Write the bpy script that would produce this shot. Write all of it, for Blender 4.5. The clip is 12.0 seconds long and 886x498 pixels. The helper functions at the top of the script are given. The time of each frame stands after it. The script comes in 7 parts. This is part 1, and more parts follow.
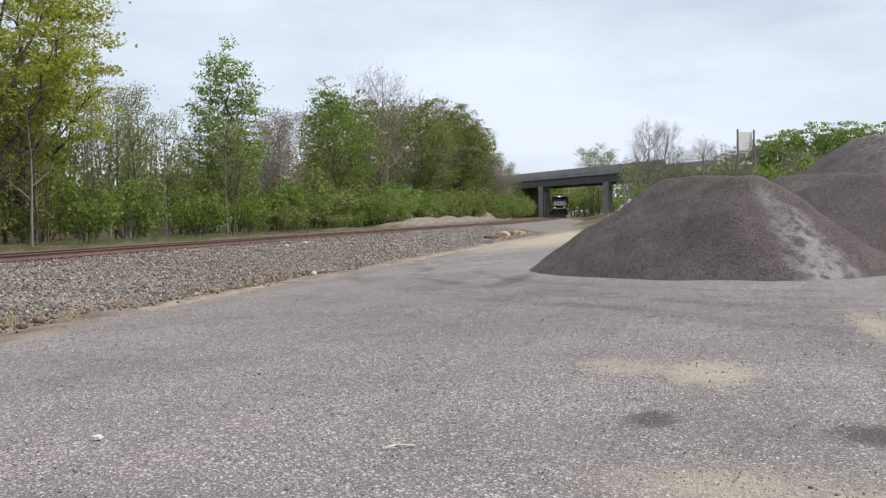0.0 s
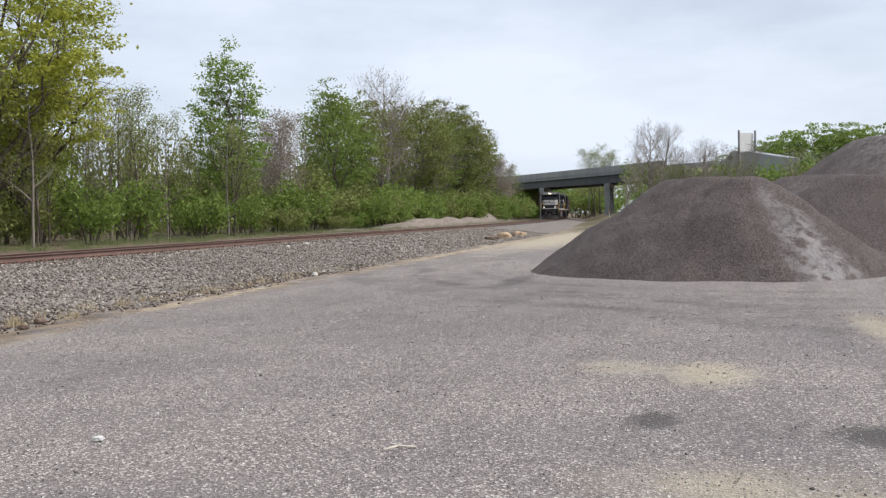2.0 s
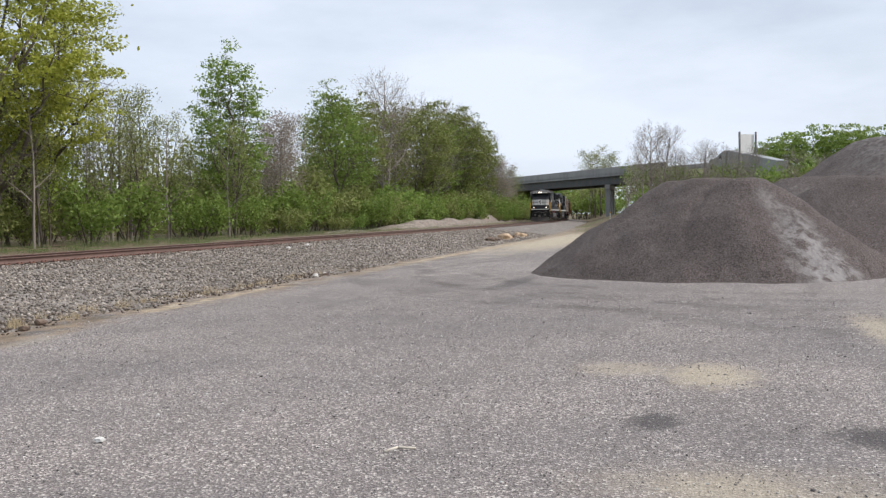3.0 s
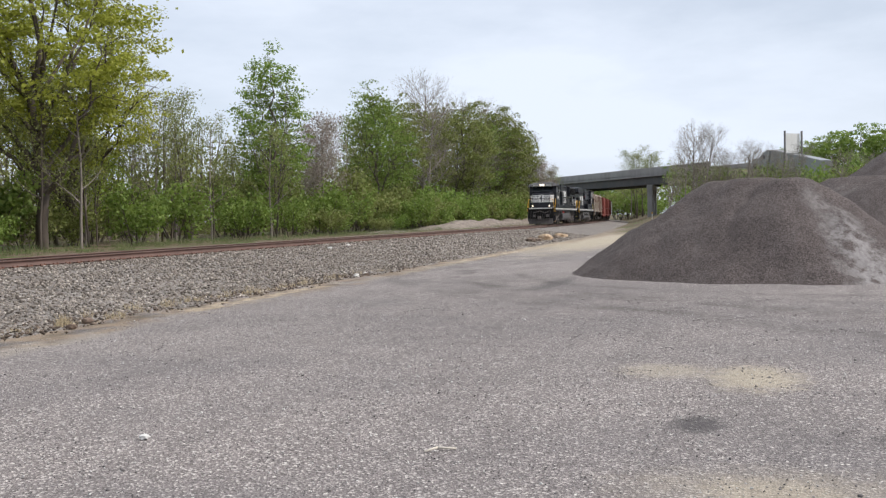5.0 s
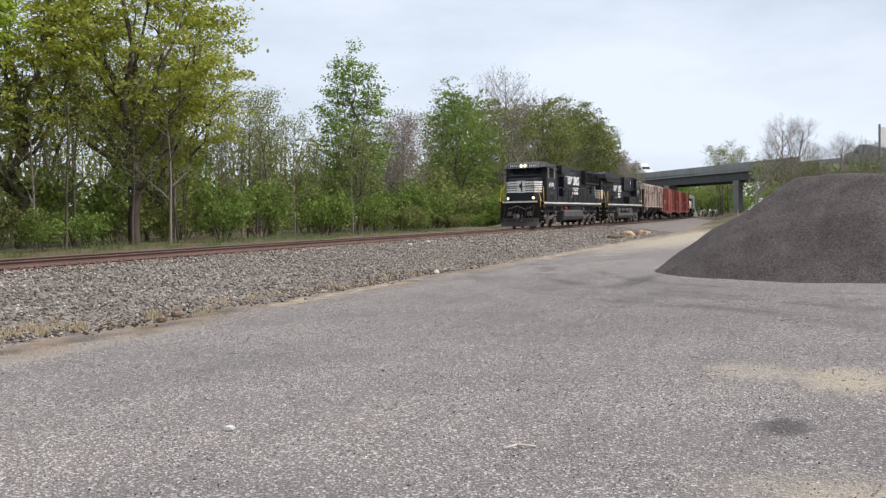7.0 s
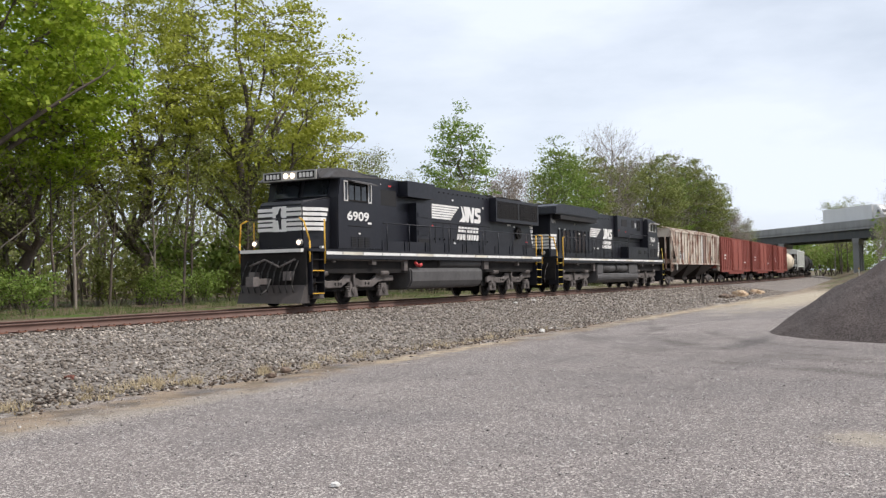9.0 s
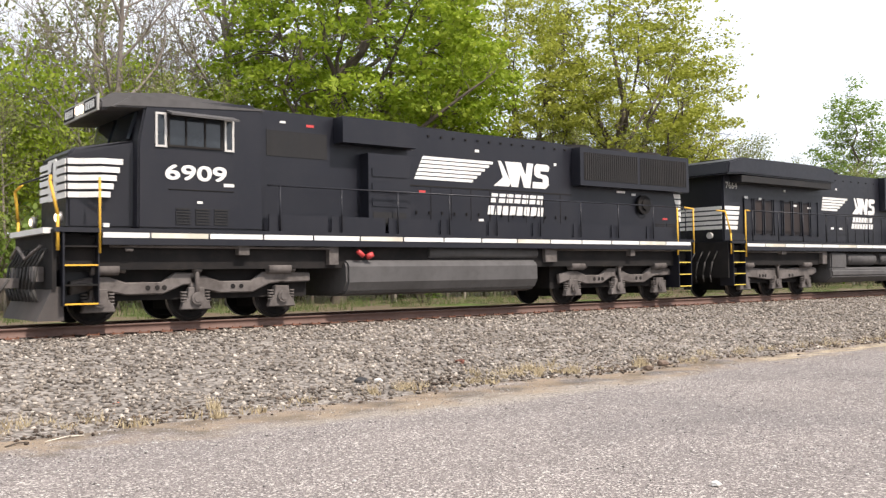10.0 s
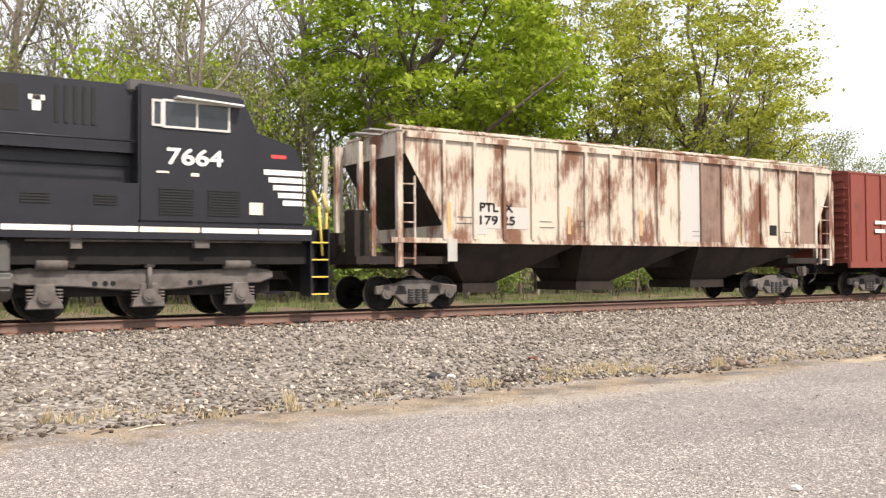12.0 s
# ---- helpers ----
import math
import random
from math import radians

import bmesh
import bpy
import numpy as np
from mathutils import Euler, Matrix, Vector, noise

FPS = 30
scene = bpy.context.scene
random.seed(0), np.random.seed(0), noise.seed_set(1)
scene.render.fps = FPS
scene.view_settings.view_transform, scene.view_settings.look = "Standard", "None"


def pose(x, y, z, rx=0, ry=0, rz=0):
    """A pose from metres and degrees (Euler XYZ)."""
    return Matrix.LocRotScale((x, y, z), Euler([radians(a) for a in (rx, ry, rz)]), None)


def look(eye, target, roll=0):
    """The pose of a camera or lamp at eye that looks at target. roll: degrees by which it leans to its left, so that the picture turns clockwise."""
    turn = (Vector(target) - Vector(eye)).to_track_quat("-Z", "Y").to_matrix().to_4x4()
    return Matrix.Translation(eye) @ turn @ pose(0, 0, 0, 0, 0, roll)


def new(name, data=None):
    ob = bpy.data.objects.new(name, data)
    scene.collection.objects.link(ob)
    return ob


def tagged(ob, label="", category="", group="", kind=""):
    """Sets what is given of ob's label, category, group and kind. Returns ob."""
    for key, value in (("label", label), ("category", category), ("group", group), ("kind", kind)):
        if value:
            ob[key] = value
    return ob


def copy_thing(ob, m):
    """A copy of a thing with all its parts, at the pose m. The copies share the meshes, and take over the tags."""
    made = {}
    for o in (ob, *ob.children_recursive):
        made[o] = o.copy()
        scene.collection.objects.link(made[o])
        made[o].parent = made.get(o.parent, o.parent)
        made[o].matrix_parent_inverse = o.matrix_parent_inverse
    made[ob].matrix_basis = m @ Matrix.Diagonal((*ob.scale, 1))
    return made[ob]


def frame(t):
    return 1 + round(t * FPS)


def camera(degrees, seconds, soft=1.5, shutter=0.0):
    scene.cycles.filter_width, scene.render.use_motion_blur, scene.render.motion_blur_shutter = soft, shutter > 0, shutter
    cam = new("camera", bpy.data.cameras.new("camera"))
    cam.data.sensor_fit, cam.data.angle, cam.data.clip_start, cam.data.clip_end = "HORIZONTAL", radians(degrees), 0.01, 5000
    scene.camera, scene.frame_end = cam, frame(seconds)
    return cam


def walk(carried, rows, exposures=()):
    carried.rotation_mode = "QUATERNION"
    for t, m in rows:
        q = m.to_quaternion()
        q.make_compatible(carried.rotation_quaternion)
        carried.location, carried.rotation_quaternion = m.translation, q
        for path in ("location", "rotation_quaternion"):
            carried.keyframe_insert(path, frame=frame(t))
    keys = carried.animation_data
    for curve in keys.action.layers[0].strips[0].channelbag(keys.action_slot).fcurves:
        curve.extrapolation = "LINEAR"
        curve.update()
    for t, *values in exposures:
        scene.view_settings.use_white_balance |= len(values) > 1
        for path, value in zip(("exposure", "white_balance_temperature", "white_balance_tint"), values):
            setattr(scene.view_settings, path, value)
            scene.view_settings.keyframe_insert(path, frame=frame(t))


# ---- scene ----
# ---- camera ----
cam = camera(51.4, 12.0, soft=1.35, shutter=0.06)
EYE = (0.0, 0.0, 1.85)
PATH = [(0, -75.27, -2.16, 1.18), (0.5, -75.24, -2.11, 1.19), (1, -75.25, -2.13, 1.19), (1.5, -75.24, -2.10, 1.20),
        (2, -75.20, -2.09, 1.19), (2.5, -75.20, -2.03, 1.17), (3, -75.16, -2.01, 1.18), (4.8, -72.92, -1.94, 1.18),
        (5, -72.65, -1.93, 1.17), (5.5, -71.48, -2.07, 1.20), (6, -70.99, -2.13, 1.18), (6.5, -70.02, -2.06, 1.18),
        (6.7, -69.07, -2.04, 1.16), (8.3, -63.91, -1.49, 1.02), (8.5, -63.70, -1.26, 1.01), (8.6, -63.55, -1.15, 1.03),
        (8.7, -63.18, 1.38, 1.01), (8.8, -62.75, 1.74, 0.97), (9, -61.13, 1.71, 0.99), (9.2, -56.46, 1.54, 0.97),
        (9.3, -53.75, 1.50, 0.96), (9.5, -47.98, 1.39, 0.94), (9.7, -43.42, 1.47, 0.78), (9.8, -41.70, 1.52, 0.76),
        (10, -38.05, 1.57, 0.79), (10.2, -34.67, 1.62, 0.70), (10.5, -32.69, 1.61, 0.56), (11, -33.24, 1.58, 0.40),
        (11.5, -33.38, 1.51, 0.43), (12, -33.49, 1.39, 0.37)]
walk(cam, [(t, pose(*EYE, 90 + p, r, yaw)) for t, yaw, p, r in PATH],
     exposures=[(0, 0.01, 6500, 13), (6.7, 0.03, 6500, 13), (9.0, 0.1, 6600, 13), (9.5, 0.34, 6730, 14), (10.5, 0.84, 7120, 15), (11.5, 0.98, 7150, 14.5), (12, 0.78, 7320, 14)])

# ---- world and sun ----
SUN_EL, SUN_AZ = radians(52), radians(205)


def make_world():
    w = bpy.data.worlds.new("sky")
    scene.world = w
    w.use_nodes = True
    nt = w.node_tree
    nt.nodes.clear()
    out = nt.nodes.new("ShaderNodeOutputWorld")
    bg = nt.nodes.new("ShaderNodeBackground")
    bg.inputs["Strength"].default_value = 0.10
    sky = nt.nodes.new("ShaderNodeTexSky")
    sky.sky_type = "NISHITA"
    sky.sun_disc = False
    sky.sun_elevation, sky.sun_rotation = SUN_EL, SUN_AZ
    sky.dust_density = 2.0
    tc = nt.nodes.new("ShaderNodeTexCoord")
    mp = nt.nodes.new("ShaderNodeMapping")
    mp.inputs["Scale"].default_value = (1.0, 1.0, 3.4)
    nz = nt.nodes.new("ShaderNodeTexNoise")
    nz.inputs["Scale"].default_value = 2.1
    nz.inputs["Detail"].default_value = 7
    nz.inputs["Roughness"].default_value = 0.55
    rp = nt.nodes.new("ShaderNodeValToRGB")
    rp.color_ramp.elements[0].position, rp.color_ramp.elements[0].color = 0.36, (0.64, 0.64, 0.64, 1)
    rp.color_ramp.elements[1].position, rp.color_ramp.elements[1].color = 0.60, (0.97, 0.97, 0.97, 1)
    mx = nt.nodes.new("ShaderNodeMix")
    mx.data_type = "RGBA"
    mx.inputs["B"].default_value = (8.35, 9.3, 10.45, 1)
    nt.links.new(tc.outputs["Generated"], mp.inputs["Vector"])
    nt.links.new(mp.outputs["Vector"], nz.inputs["Vector"])
    nt.links.new(nz.outputs["Fac"], rp.inputs["Fac"])
    nt.links.new(rp.outputs["Color"], mx.inputs["Factor"])
    nt.links.new(sky.outputs["Color"], mx.inputs["A"])
    nt.links.new(mx.outputs["Result"], bg.inputs["Color"])
    nt.links.new(bg.outputs["Background"], out.inputs["Surface"])


make_world()
sun = new("sun", bpy.data.lights.new("sun", "SUN"))
sun.data.energy, sun.data.angle, sun.data.color = 3.3, radians(2.5), (1.0, 0.96, 0.91)
# the sun stands behind the camera, a little to the train's rear
sun.matrix_world = look((20, -60, 80), (4, 0, 0))


# ---- materials ----
def ramp(nt, fac, stops):
    r = nt.nodes.new("ShaderNodeValToRGB")
    while len(r.color_ramp.elements) < len(stops):
        r.color_ramp.elements.new(0.5)
    for e, (p, c) in zip(r.color_ramp.elements, stops):
        e.position, e.color = p, (*c, 1)
    nt.links.new(fac, r.inputs["Fac"])
    return r.outputs["Color"]


def noise_node(nt, scale, detail=4, rough=0.55, vec=None, stretch=None):
    n = nt.nodes.new("ShaderNodeTexNoise")
    n.inputs["Scale"].default_value, n.inputs["Detail"].default_value, n.inputs["Roughness"].default_value = scale, detail, rough
    src = vec or coords(nt)
    if stretch:
        m = nt.nodes.new("ShaderNodeMapping")
        m.inputs["Scale"].default_value = stretch
        nt.links.new(src, m.inputs["Vector"])
        src = m.outputs["Vector"]
    nt.links.new(src, n.inputs["Vector"])
    return n.outputs["Fac"]


def coords(nt):
    return nt.nodes.new("ShaderNodeTexCoord").outputs["Object"]


def mixc(nt, fac, a, b, mode="MIX"):
    m = nt.nodes.new("ShaderNodeMix")
    m.data_type, m.blend_type = "RGBA", mode
    for key, v in (("Factor", fac), ("A", a), ("B", b)):
        if hasattr(v, "is_linked"):
            nt.links.new(v, m.inputs[key])
        elif key == "Factor":
            m.inputs[key].default_value = v
        else:
            m.inputs[key].default_value = (*v, 1)
    return m.outputs["Result"]


def calc(nt, op, a, b=0.0, clamp=False):
    m = nt.nodes.new("ShaderNodeMath")
    m.operation, m.use_clamp = op, clamp
    for i, v in enumerate((a, b)):
        if hasattr(v, "is_linked"):
            nt.links.new(v, m.inputs[i])
        else:
            m.inputs[i].default_value = v
    return m.outputs["Value"]


def step(nt, v, lo, hi):
    m = nt.nodes.new("ShaderNodeMapRange")
    m.interpolation_type = "SMOOTHSTEP"
    nt.links.new(v, m.inputs["Value"])
    m.inputs["From Min"].default_value, m.inputs["From Max"].default_value = lo, hi
    return m.outputs["Result"]


def blank(name, rough=0.8, metal=0.0, spec=0.5):
    m = bpy.data.materials.new(name)
    m.use_nodes = True
    b = m.node_tree.nodes["Principled BSDF"]
    b.inputs["Roughness"].default_value, b.inputs["Metallic"].default_value = rough, metal
    b.inputs["Specular IOR Level"].default_value = spec
    return m, m.node_tree, b


def bump(nt, b, height, strength=0.4, dist=0.02):
    n = nt.nodes.new("ShaderNodeBump")
    n.inputs["Strength"].default_value, n.inputs["Distance"].default_value = strength, dist
    nt.links.new(height, n.inputs["Height"])
    nt.links.new(n.outputs["Normal"], b.inputs["Normal"])


def worn(name, base, dirt, rough=0.6, metal=0.0, amount=0.5, grain=9.0, large=1.2, streak=True, spec=0.5):
    """Paint or metal with stains at two scales, streaked downwards."""
    m, nt, b = blank(name, rough, metal, spec)
    big = noise_node(nt, large, 5, 0.6, stretch=(1, 1, 0.25) if streak else None)
    fine = noise_node(nt, grain, 5, 0.65)
    f = calc(nt, "MULTIPLY", step(nt, big, 0.35, 0.75), amount, True)
    f2 = calc(nt, "MULTIPLY", step(nt, fine, 0.45, 0.8), amount * 0.6, True)
    nt.links.new(mixc(nt, f2, mixc(nt, f, base, dirt), dirt), b.inputs["Base Color"])
    r = nt.nodes.new("ShaderNodeMapRange")
    nt.links.new(fine, r.inputs["Value"])
    r.inputs["To Min"].default_value, r.inputs["To Max"].default_value = max(0.05, rough - 0.15), min(1, rough + 0.2)
    nt.links.new(r.outputs["Result"], b.inputs["Roughness"])
    bump(nt, b, fine, 0.15, 0.01)
    return m


def speckled(name, dark, mid, light, scale=30.0, rough=0.9, bumps=0.5):
    m, nt, b = blank(name, rough, 0, 0.3)
    v = nt.nodes.new("ShaderNodeTexVoronoi")
    v.inputs["Scale"].default_value = scale
    nt.links.new(coords(nt), v.inputs["Vector"])
    s = nt.nodes.new("ShaderNodeSeparateColor")
    nt.links.new(v.outputs["Color"], s.inputs["Color"])
    big = noise_node(nt, 0.5, 5, 0.6)
    c = ramp(nt, s.outputs[0], [(0.0, dark), (0.5, mid), (1.0, light)])
    c = mixc(nt, calc(nt, "MULTIPLY", step(nt, big, 0.35, 0.7), 0.35), c, dark)
    nt.links.new(c, b.inputs["Base Color"])
    bump(nt, b, v.outputs["Distance"], bumps, 0.03)
    return m


def island(name, stops, rough=0.9, spec=0.3, translucent=0.0):
    """Colour by piece, for stones and leaves."""
    m, nt, b = blank(name, rough, 0, spec)
    g = nt.nodes.new("ShaderNodeNewGeometry")
    c = ramp(nt, g.outputs["Random Per Island"], stops)
    if translucent:
        o = nt.nodes.new("ShaderNodeObjectInfo")
        c = mixc(nt, calc(nt, "MULTIPLY", o.outputs["Random"], 0.35), c, (0.10, 0.12, 0.02))
        t = nt.nodes.new("ShaderNodeBsdfTranslucent")
        nt.links.new(c, t.inputs["Color"])
        x = nt.nodes.new("ShaderNodeMixShader")
        x.inputs["Fac"].default_value = translucent
        nt.links.new(b.outputs["BSDF"], x.inputs[1])
        nt.links.new(t.outputs["BSDF"], x.inputs[2])
        nt.links.new(x.outputs["Shader"], nt.nodes["Material Output"].inputs["Surface"])
    else:
        f = noise_node(nt, 60, 3)
        c = mixc(nt, calc(nt, "MULTIPLY", f, 0.4), c, stops[0][1])
    nt.links.new(c, b.inputs["Base Color"])
    return m


def blob(nt, pos, x, y, rx, ry, soft=0.5):
    """1 inside an oval spot on the ground, 0 outside."""
    n = nt.nodes.new("ShaderNodeVectorMath")
    n.operation = "SUBTRACT"
    n.inputs[1].default_value = (x, y, 0)
    nt.links.new(pos, n.inputs[0])
    s = nt.nodes.new("ShaderNodeVectorMath")
    s.operation = "MULTIPLY"
    s.inputs[1].default_value = (1 / rx, 1 / ry, 0)
    nt.links.new(n.outputs["Vector"], s.inputs[0])
    d = nt.nodes.new("ShaderNodeVectorMath")
    d.operation = "LENGTH"
    nt.links.new(s.outputs["Vector"], d.inputs[0])
    w = calc(nt, "ADD", d.outputs["Value"], calc(nt, "MULTIPLY", calc(nt, "SUBTRACT", noise_node(nt, 3.0 / max(rx, ry) + 0.6, 5, 0.65), 0.5), 1.6))
    return calc(nt, "SUBTRACT", 1.0, step(nt, w, 1 - soft, 1 + soft))


def ground_material():
    m, nt, b = blank("gravel_ground", 0.92, 0, 0.25)
    pos = coords(nt)
    sep = nt.nodes.new("ShaderNodeSeparateXYZ")
    nt.links.new(pos, sep.inputs["Vector"])
    x, y = sep.outputs["X"], sep.outputs["Y"]
    v = nt.nodes.new("ShaderNodeTexVoronoi")
    v.inputs["Scale"].default_value = 52.0
    nt.links.new(pos, v.inputs["Vector"])
    s = nt.nodes.new("ShaderNodeSeparateColor")
    nt.links.new(v.outputs["Color"], s.inputs["Color"])
    grit = ramp(nt, s.outputs[0], [(0.0, (0.06, 0.049, 0.043)), (0.5, (0.228, 0.198, 0.182)), (0.82, (0.35, 0.308, 0.28)), (0.9, (0.86, 0.79, 0.71))])
    v2 = nt.nodes.new("ShaderNodeTexVoronoi")
    v2.inputs["Scale"].default_value = 125.0
    nt.links.new(pos, v2.inputs["Vector"])
    s2 = nt.nodes.new("ShaderNodeSeparateColor")
    nt.links.new(v2.outputs["Color"], s2.inputs["Color"])
    grit = mixc(nt, 0.5, grit, ramp(nt, s2.outputs[0], [(0.0, (0.07, 0.06, 0.058)), (0.6, (0.235, 0.208, 0.2)), (1.0, (0.50, 0.455, 0.425))]))
    # a few larger white chips
    v3 = nt.nodes.new("ShaderNodeTexVoronoi")
    v3.inputs["Scale"].default_value = 17.0
    nt.links.new(pos, v3.inputs["Vector"])
    s3 = nt.nodes.new("ShaderNodeSeparateColor")
    nt.links.new(v3.outputs["Color"], s3.inputs["Color"])
    chip = calc(nt, "MULTIPLY", step(nt, s3.outputs[0], 0.86, 0.88), calc(nt, "SUBTRACT", 1.0, step(nt, v3.outputs["Distance"], 0.16, 0.26)))
    tone = noise_node(nt, 0.22, 6, 0.6)
    grit = mixc(nt, calc(nt, "MULTIPLY", step(nt, tone, 0.42, 0.68), 0.34), grit, (0.125, 0.117, 0.12))
    # packed wheel lanes, curving off towards the far road
    lane = nt.nodes.new("ShaderNodeTexWave")
    lane.inputs["Scale"].default_value, lane.inputs["Distortion"].default_value, lane.inputs["Detail"].default_value = 0.12, 5.0, 3
    lane.bands_direction = "DIAGONAL"
    nt.links.new(pos, lane.inputs["Vector"])
    grit = mixc(nt, calc(nt, "MULTIPLY", lane.outputs["Fac"], 0.12), grit, (0.12, 0.11, 0.108))
    # dark wheel drag marks, drawn out along the way past the pile
    drag = noise_node(nt, 1.0, 6, 0.62, pos, (0.16, 1.25, 1.0))
    grit = mixc(nt, calc(nt, "MULTIPLY", step(nt, drag, 0.47, 0.66), 0.22), grit, (0.105, 0.094, 0.09))
    grit = mixc(nt, calc(nt, "MULTIPLY", blob(nt, pos, 19.5, 3.2, 8.5, 5.5, 0.7), 0.3), grit, (0.125, 0.110, 0.104))
    # tyre marks that sweep round the foot of the heap
    for cx, cy, radius, wide, k in ((31.5, -3.0, 9.9, 0.22, 0.55), (31.5, -3.0, 11.6, 0.25, 0.5), (33.0, -6.0, 15.2, 0.3, 0.35), (33.0, -6.0, 17.0, 0.3, 0.35), (45.0, -22.0, 34.0, 0.4, 0.3), (45.0, -22.0, 36.2, 0.4, 0.3)):
        off = nt.nodes.new("ShaderNodeVectorMath")
        off.operation = "DISTANCE"
        off.inputs[1].default_value = (cx, cy, 0)
        nt.links.new(pos, off.inputs[0])
        ring = calc(nt, "ABSOLUTE", calc(nt, "SUBTRACT", calc(nt, "ADD", off.outputs["Value"], calc(nt, "MULTIPLY", noise_node(nt, 0.3, 3), 0.9)), radius + 0.45))
        mark = calc(nt, "MULTIPLY", calc(nt, "SUBTRACT", 1.0, step(nt, ring, wide * 0.4, wide * 1.8)), step(nt, noise_node(nt, 0.7, 5, 0.65), 0.40, 0.62))
        grit = mixc(nt, calc(nt, "MULTIPLY", mark, k), grit, (0.085, 0.072, 0.066))
    grit = mixc(nt, calc(nt, "MULTIPLY", chip, 0.85), grit, (0.74, 0.70, 0.64))
    pale = mixc(nt, s.outputs[1], (0.29, 0.25, 0.185), (0.52, 0.45, 0.34))
    for px, py, rx, ry, k in ((10.7, -0.25, 0.8, 0.45, 0.8), (11.1, 0.75, 0.5, 0.5, 0.5), (6.35, -0.25, 0.3, 0.4, 0.5), (6.0, -1.1, 0.3, 0.4, 0.5), (6.3, -0.5, 0.6, 1.1, 0.3), (15.0, -2.9, 2.0, 0.35, 0.7), (66.0, 8.8, 19.0, 2.6, 0.95), (92.0, 9.0, 16.0, 3.0, 0.9), (7.2, -2.2, 0.5, 0.6, 0.3),
                              (35.0, 10.8, 9.0, 0.35, 0.5), (9.5, 10.4, 4.5, 0.5, 0.35)):
        grit = mixc(nt, calc(nt, "MULTIPLY", blob(nt, pos, px, py, rx, ry), k), grit, pale)
    for px, py, rx, ry, k in ((8.3, 0.3, 0.32, 0.22, 0.75), (7.9, -1.5, 0.35, 0.35, 0.8), (12.0, 11.0, 5.0, 0.3, 0.6), (25.0, 4.6, 2.2, 0.35, 0.5)):
        grit = mixc(nt, calc(nt, "MULTIPLY", blob(nt, pos, px, py, rx, ry), k), grit, (0.06, 0.055, 0.055))
    soil = mixc(nt, step(nt, noise_node(nt, 1.3, 5), 0.4, 0.65), (0.29, 0.22, 0.15), (0.12, 0.092, 0.065))
    grit = mixc(nt, calc(nt, "MULTIPLY", calc(nt, "MULTIPLY", step(nt, calc(nt, "ADD", y, calc(nt, "MULTIPLY", calc(nt, "SUBTRACT", noise_node(nt, 0.8, 6, 0.65), 0.5), 3.0)), 10.0, 10.9), 0.85), step(nt, noise_node(nt, 0.9, 5), 0.33, 0.55)), grit, soil)
    washed = mixc(nt, s.outputs[1], (0.36, 0.29, 0.19), (0.62, 0.52, 0.37))
    for px, py, rx, ry in ((18.8, 10.95, 2.6, 0.3), (22.3, 11.05, 2.2, 0.22), (43.0, 10.9, 7.0, 0.3), (55.0, 10.8, 9.0, 0.5)):
        grit = mixc(nt, calc(nt, "MULTIPLY", blob(nt, pos, px, py, rx, ry), calc(nt, "MULTIPLY", step(nt, noise_node(nt, 2.2, 6, 0.7), 0.42, 0.58), 0.85)), grit, washed)
    # grass and leaf litter beyond the track and far off
    green = mixc(nt, noise_node(nt, 14, 4), (0.045, 0.085, 0.015), (0.12, 0.17, 0.04))
    litter = mixc(nt, noise_node(nt, 9, 5), (0.095, 0.072, 0.048), (0.20, 0.155, 0.105))
    wild = mixc(nt, step(nt, noise_node(nt, 0.25, 5), 0.50, 0.66), litter, green)
    wy = calc(nt, "ADD", y, calc(nt, "MULTIPLY", noise_node(nt, 0.6, 4), 2.0))
    far = calc(nt, "MAXIMUM", step(nt, wy, 26.0, 27.5), step(nt, x, 112.0, 125.0))
    far = calc(nt, "MAXIMUM", far, blob(nt, pos, 110, 8, 22, 4.0))
    nt.links.new(mixc(nt, far, grit, wild), b.inputs["Base Color"])
    bump(nt, b, calc(nt, "ADD", v.outputs["Distance"], noise_node(nt, 6, 4)), 0.55, 0.03)
    return m


M_GROUND = ground_material()


def pile_material():
    m = speckled("crushed_asphalt", (0.050, 0.040, 0.036), (0.092, 0.074, 0.068), (0.158, 0.130, 0.120), 34, 0.95, 0.55)
    nt = m.node_tree
    b = nt.nodes["Principled BSDF"]
    link = b.inputs["Base Color"].links[0]
    c = link.from_socket
    pos = coords(nt)
    pale = mixc(nt, noise_node(nt, 9, 4), (0.17, 0.155, 0.15), (0.36, 0.34, 0.325))
    for x, y, rx, ry, k in ((27.3, -2.3, 0.4, 0.3, 0.5), (26.4, -2.9, 0.6, 0.45, 0.75), (25.5, -3.4, 0.75, 0.6, 0.9), (24.6, -3.9, 0.8, 0.75, 0.9), (66, -13.5, 4.0, 2.2, 0.55), (69, -20, 5.0, 4.0, 0.55), (38, -4.0, 1.5, 1.0, 0.3)):
        c = mixc(nt, calc(nt, "MULTIPLY", blob(nt, pos, x, y, rx * 1.25, ry * 1.25, 0.7), calc(nt, "MULTIPLY", step(nt, noise_node(nt, 2.6, 6, 0.7), 0.36, 0.60), k)), c, pale)
    runs = noise_node(nt, 1.1, 5, 0.6, pos, (0.35, 1.6, 0.35))
    c = mixc(nt, calc(nt, "MULTIPLY", step(nt, runs, 0.5, 0.75), 0.3), c, (0.13, 0.115, 0.107))
    nt.links.new(c, b.inputs["Base Color"])
    return m


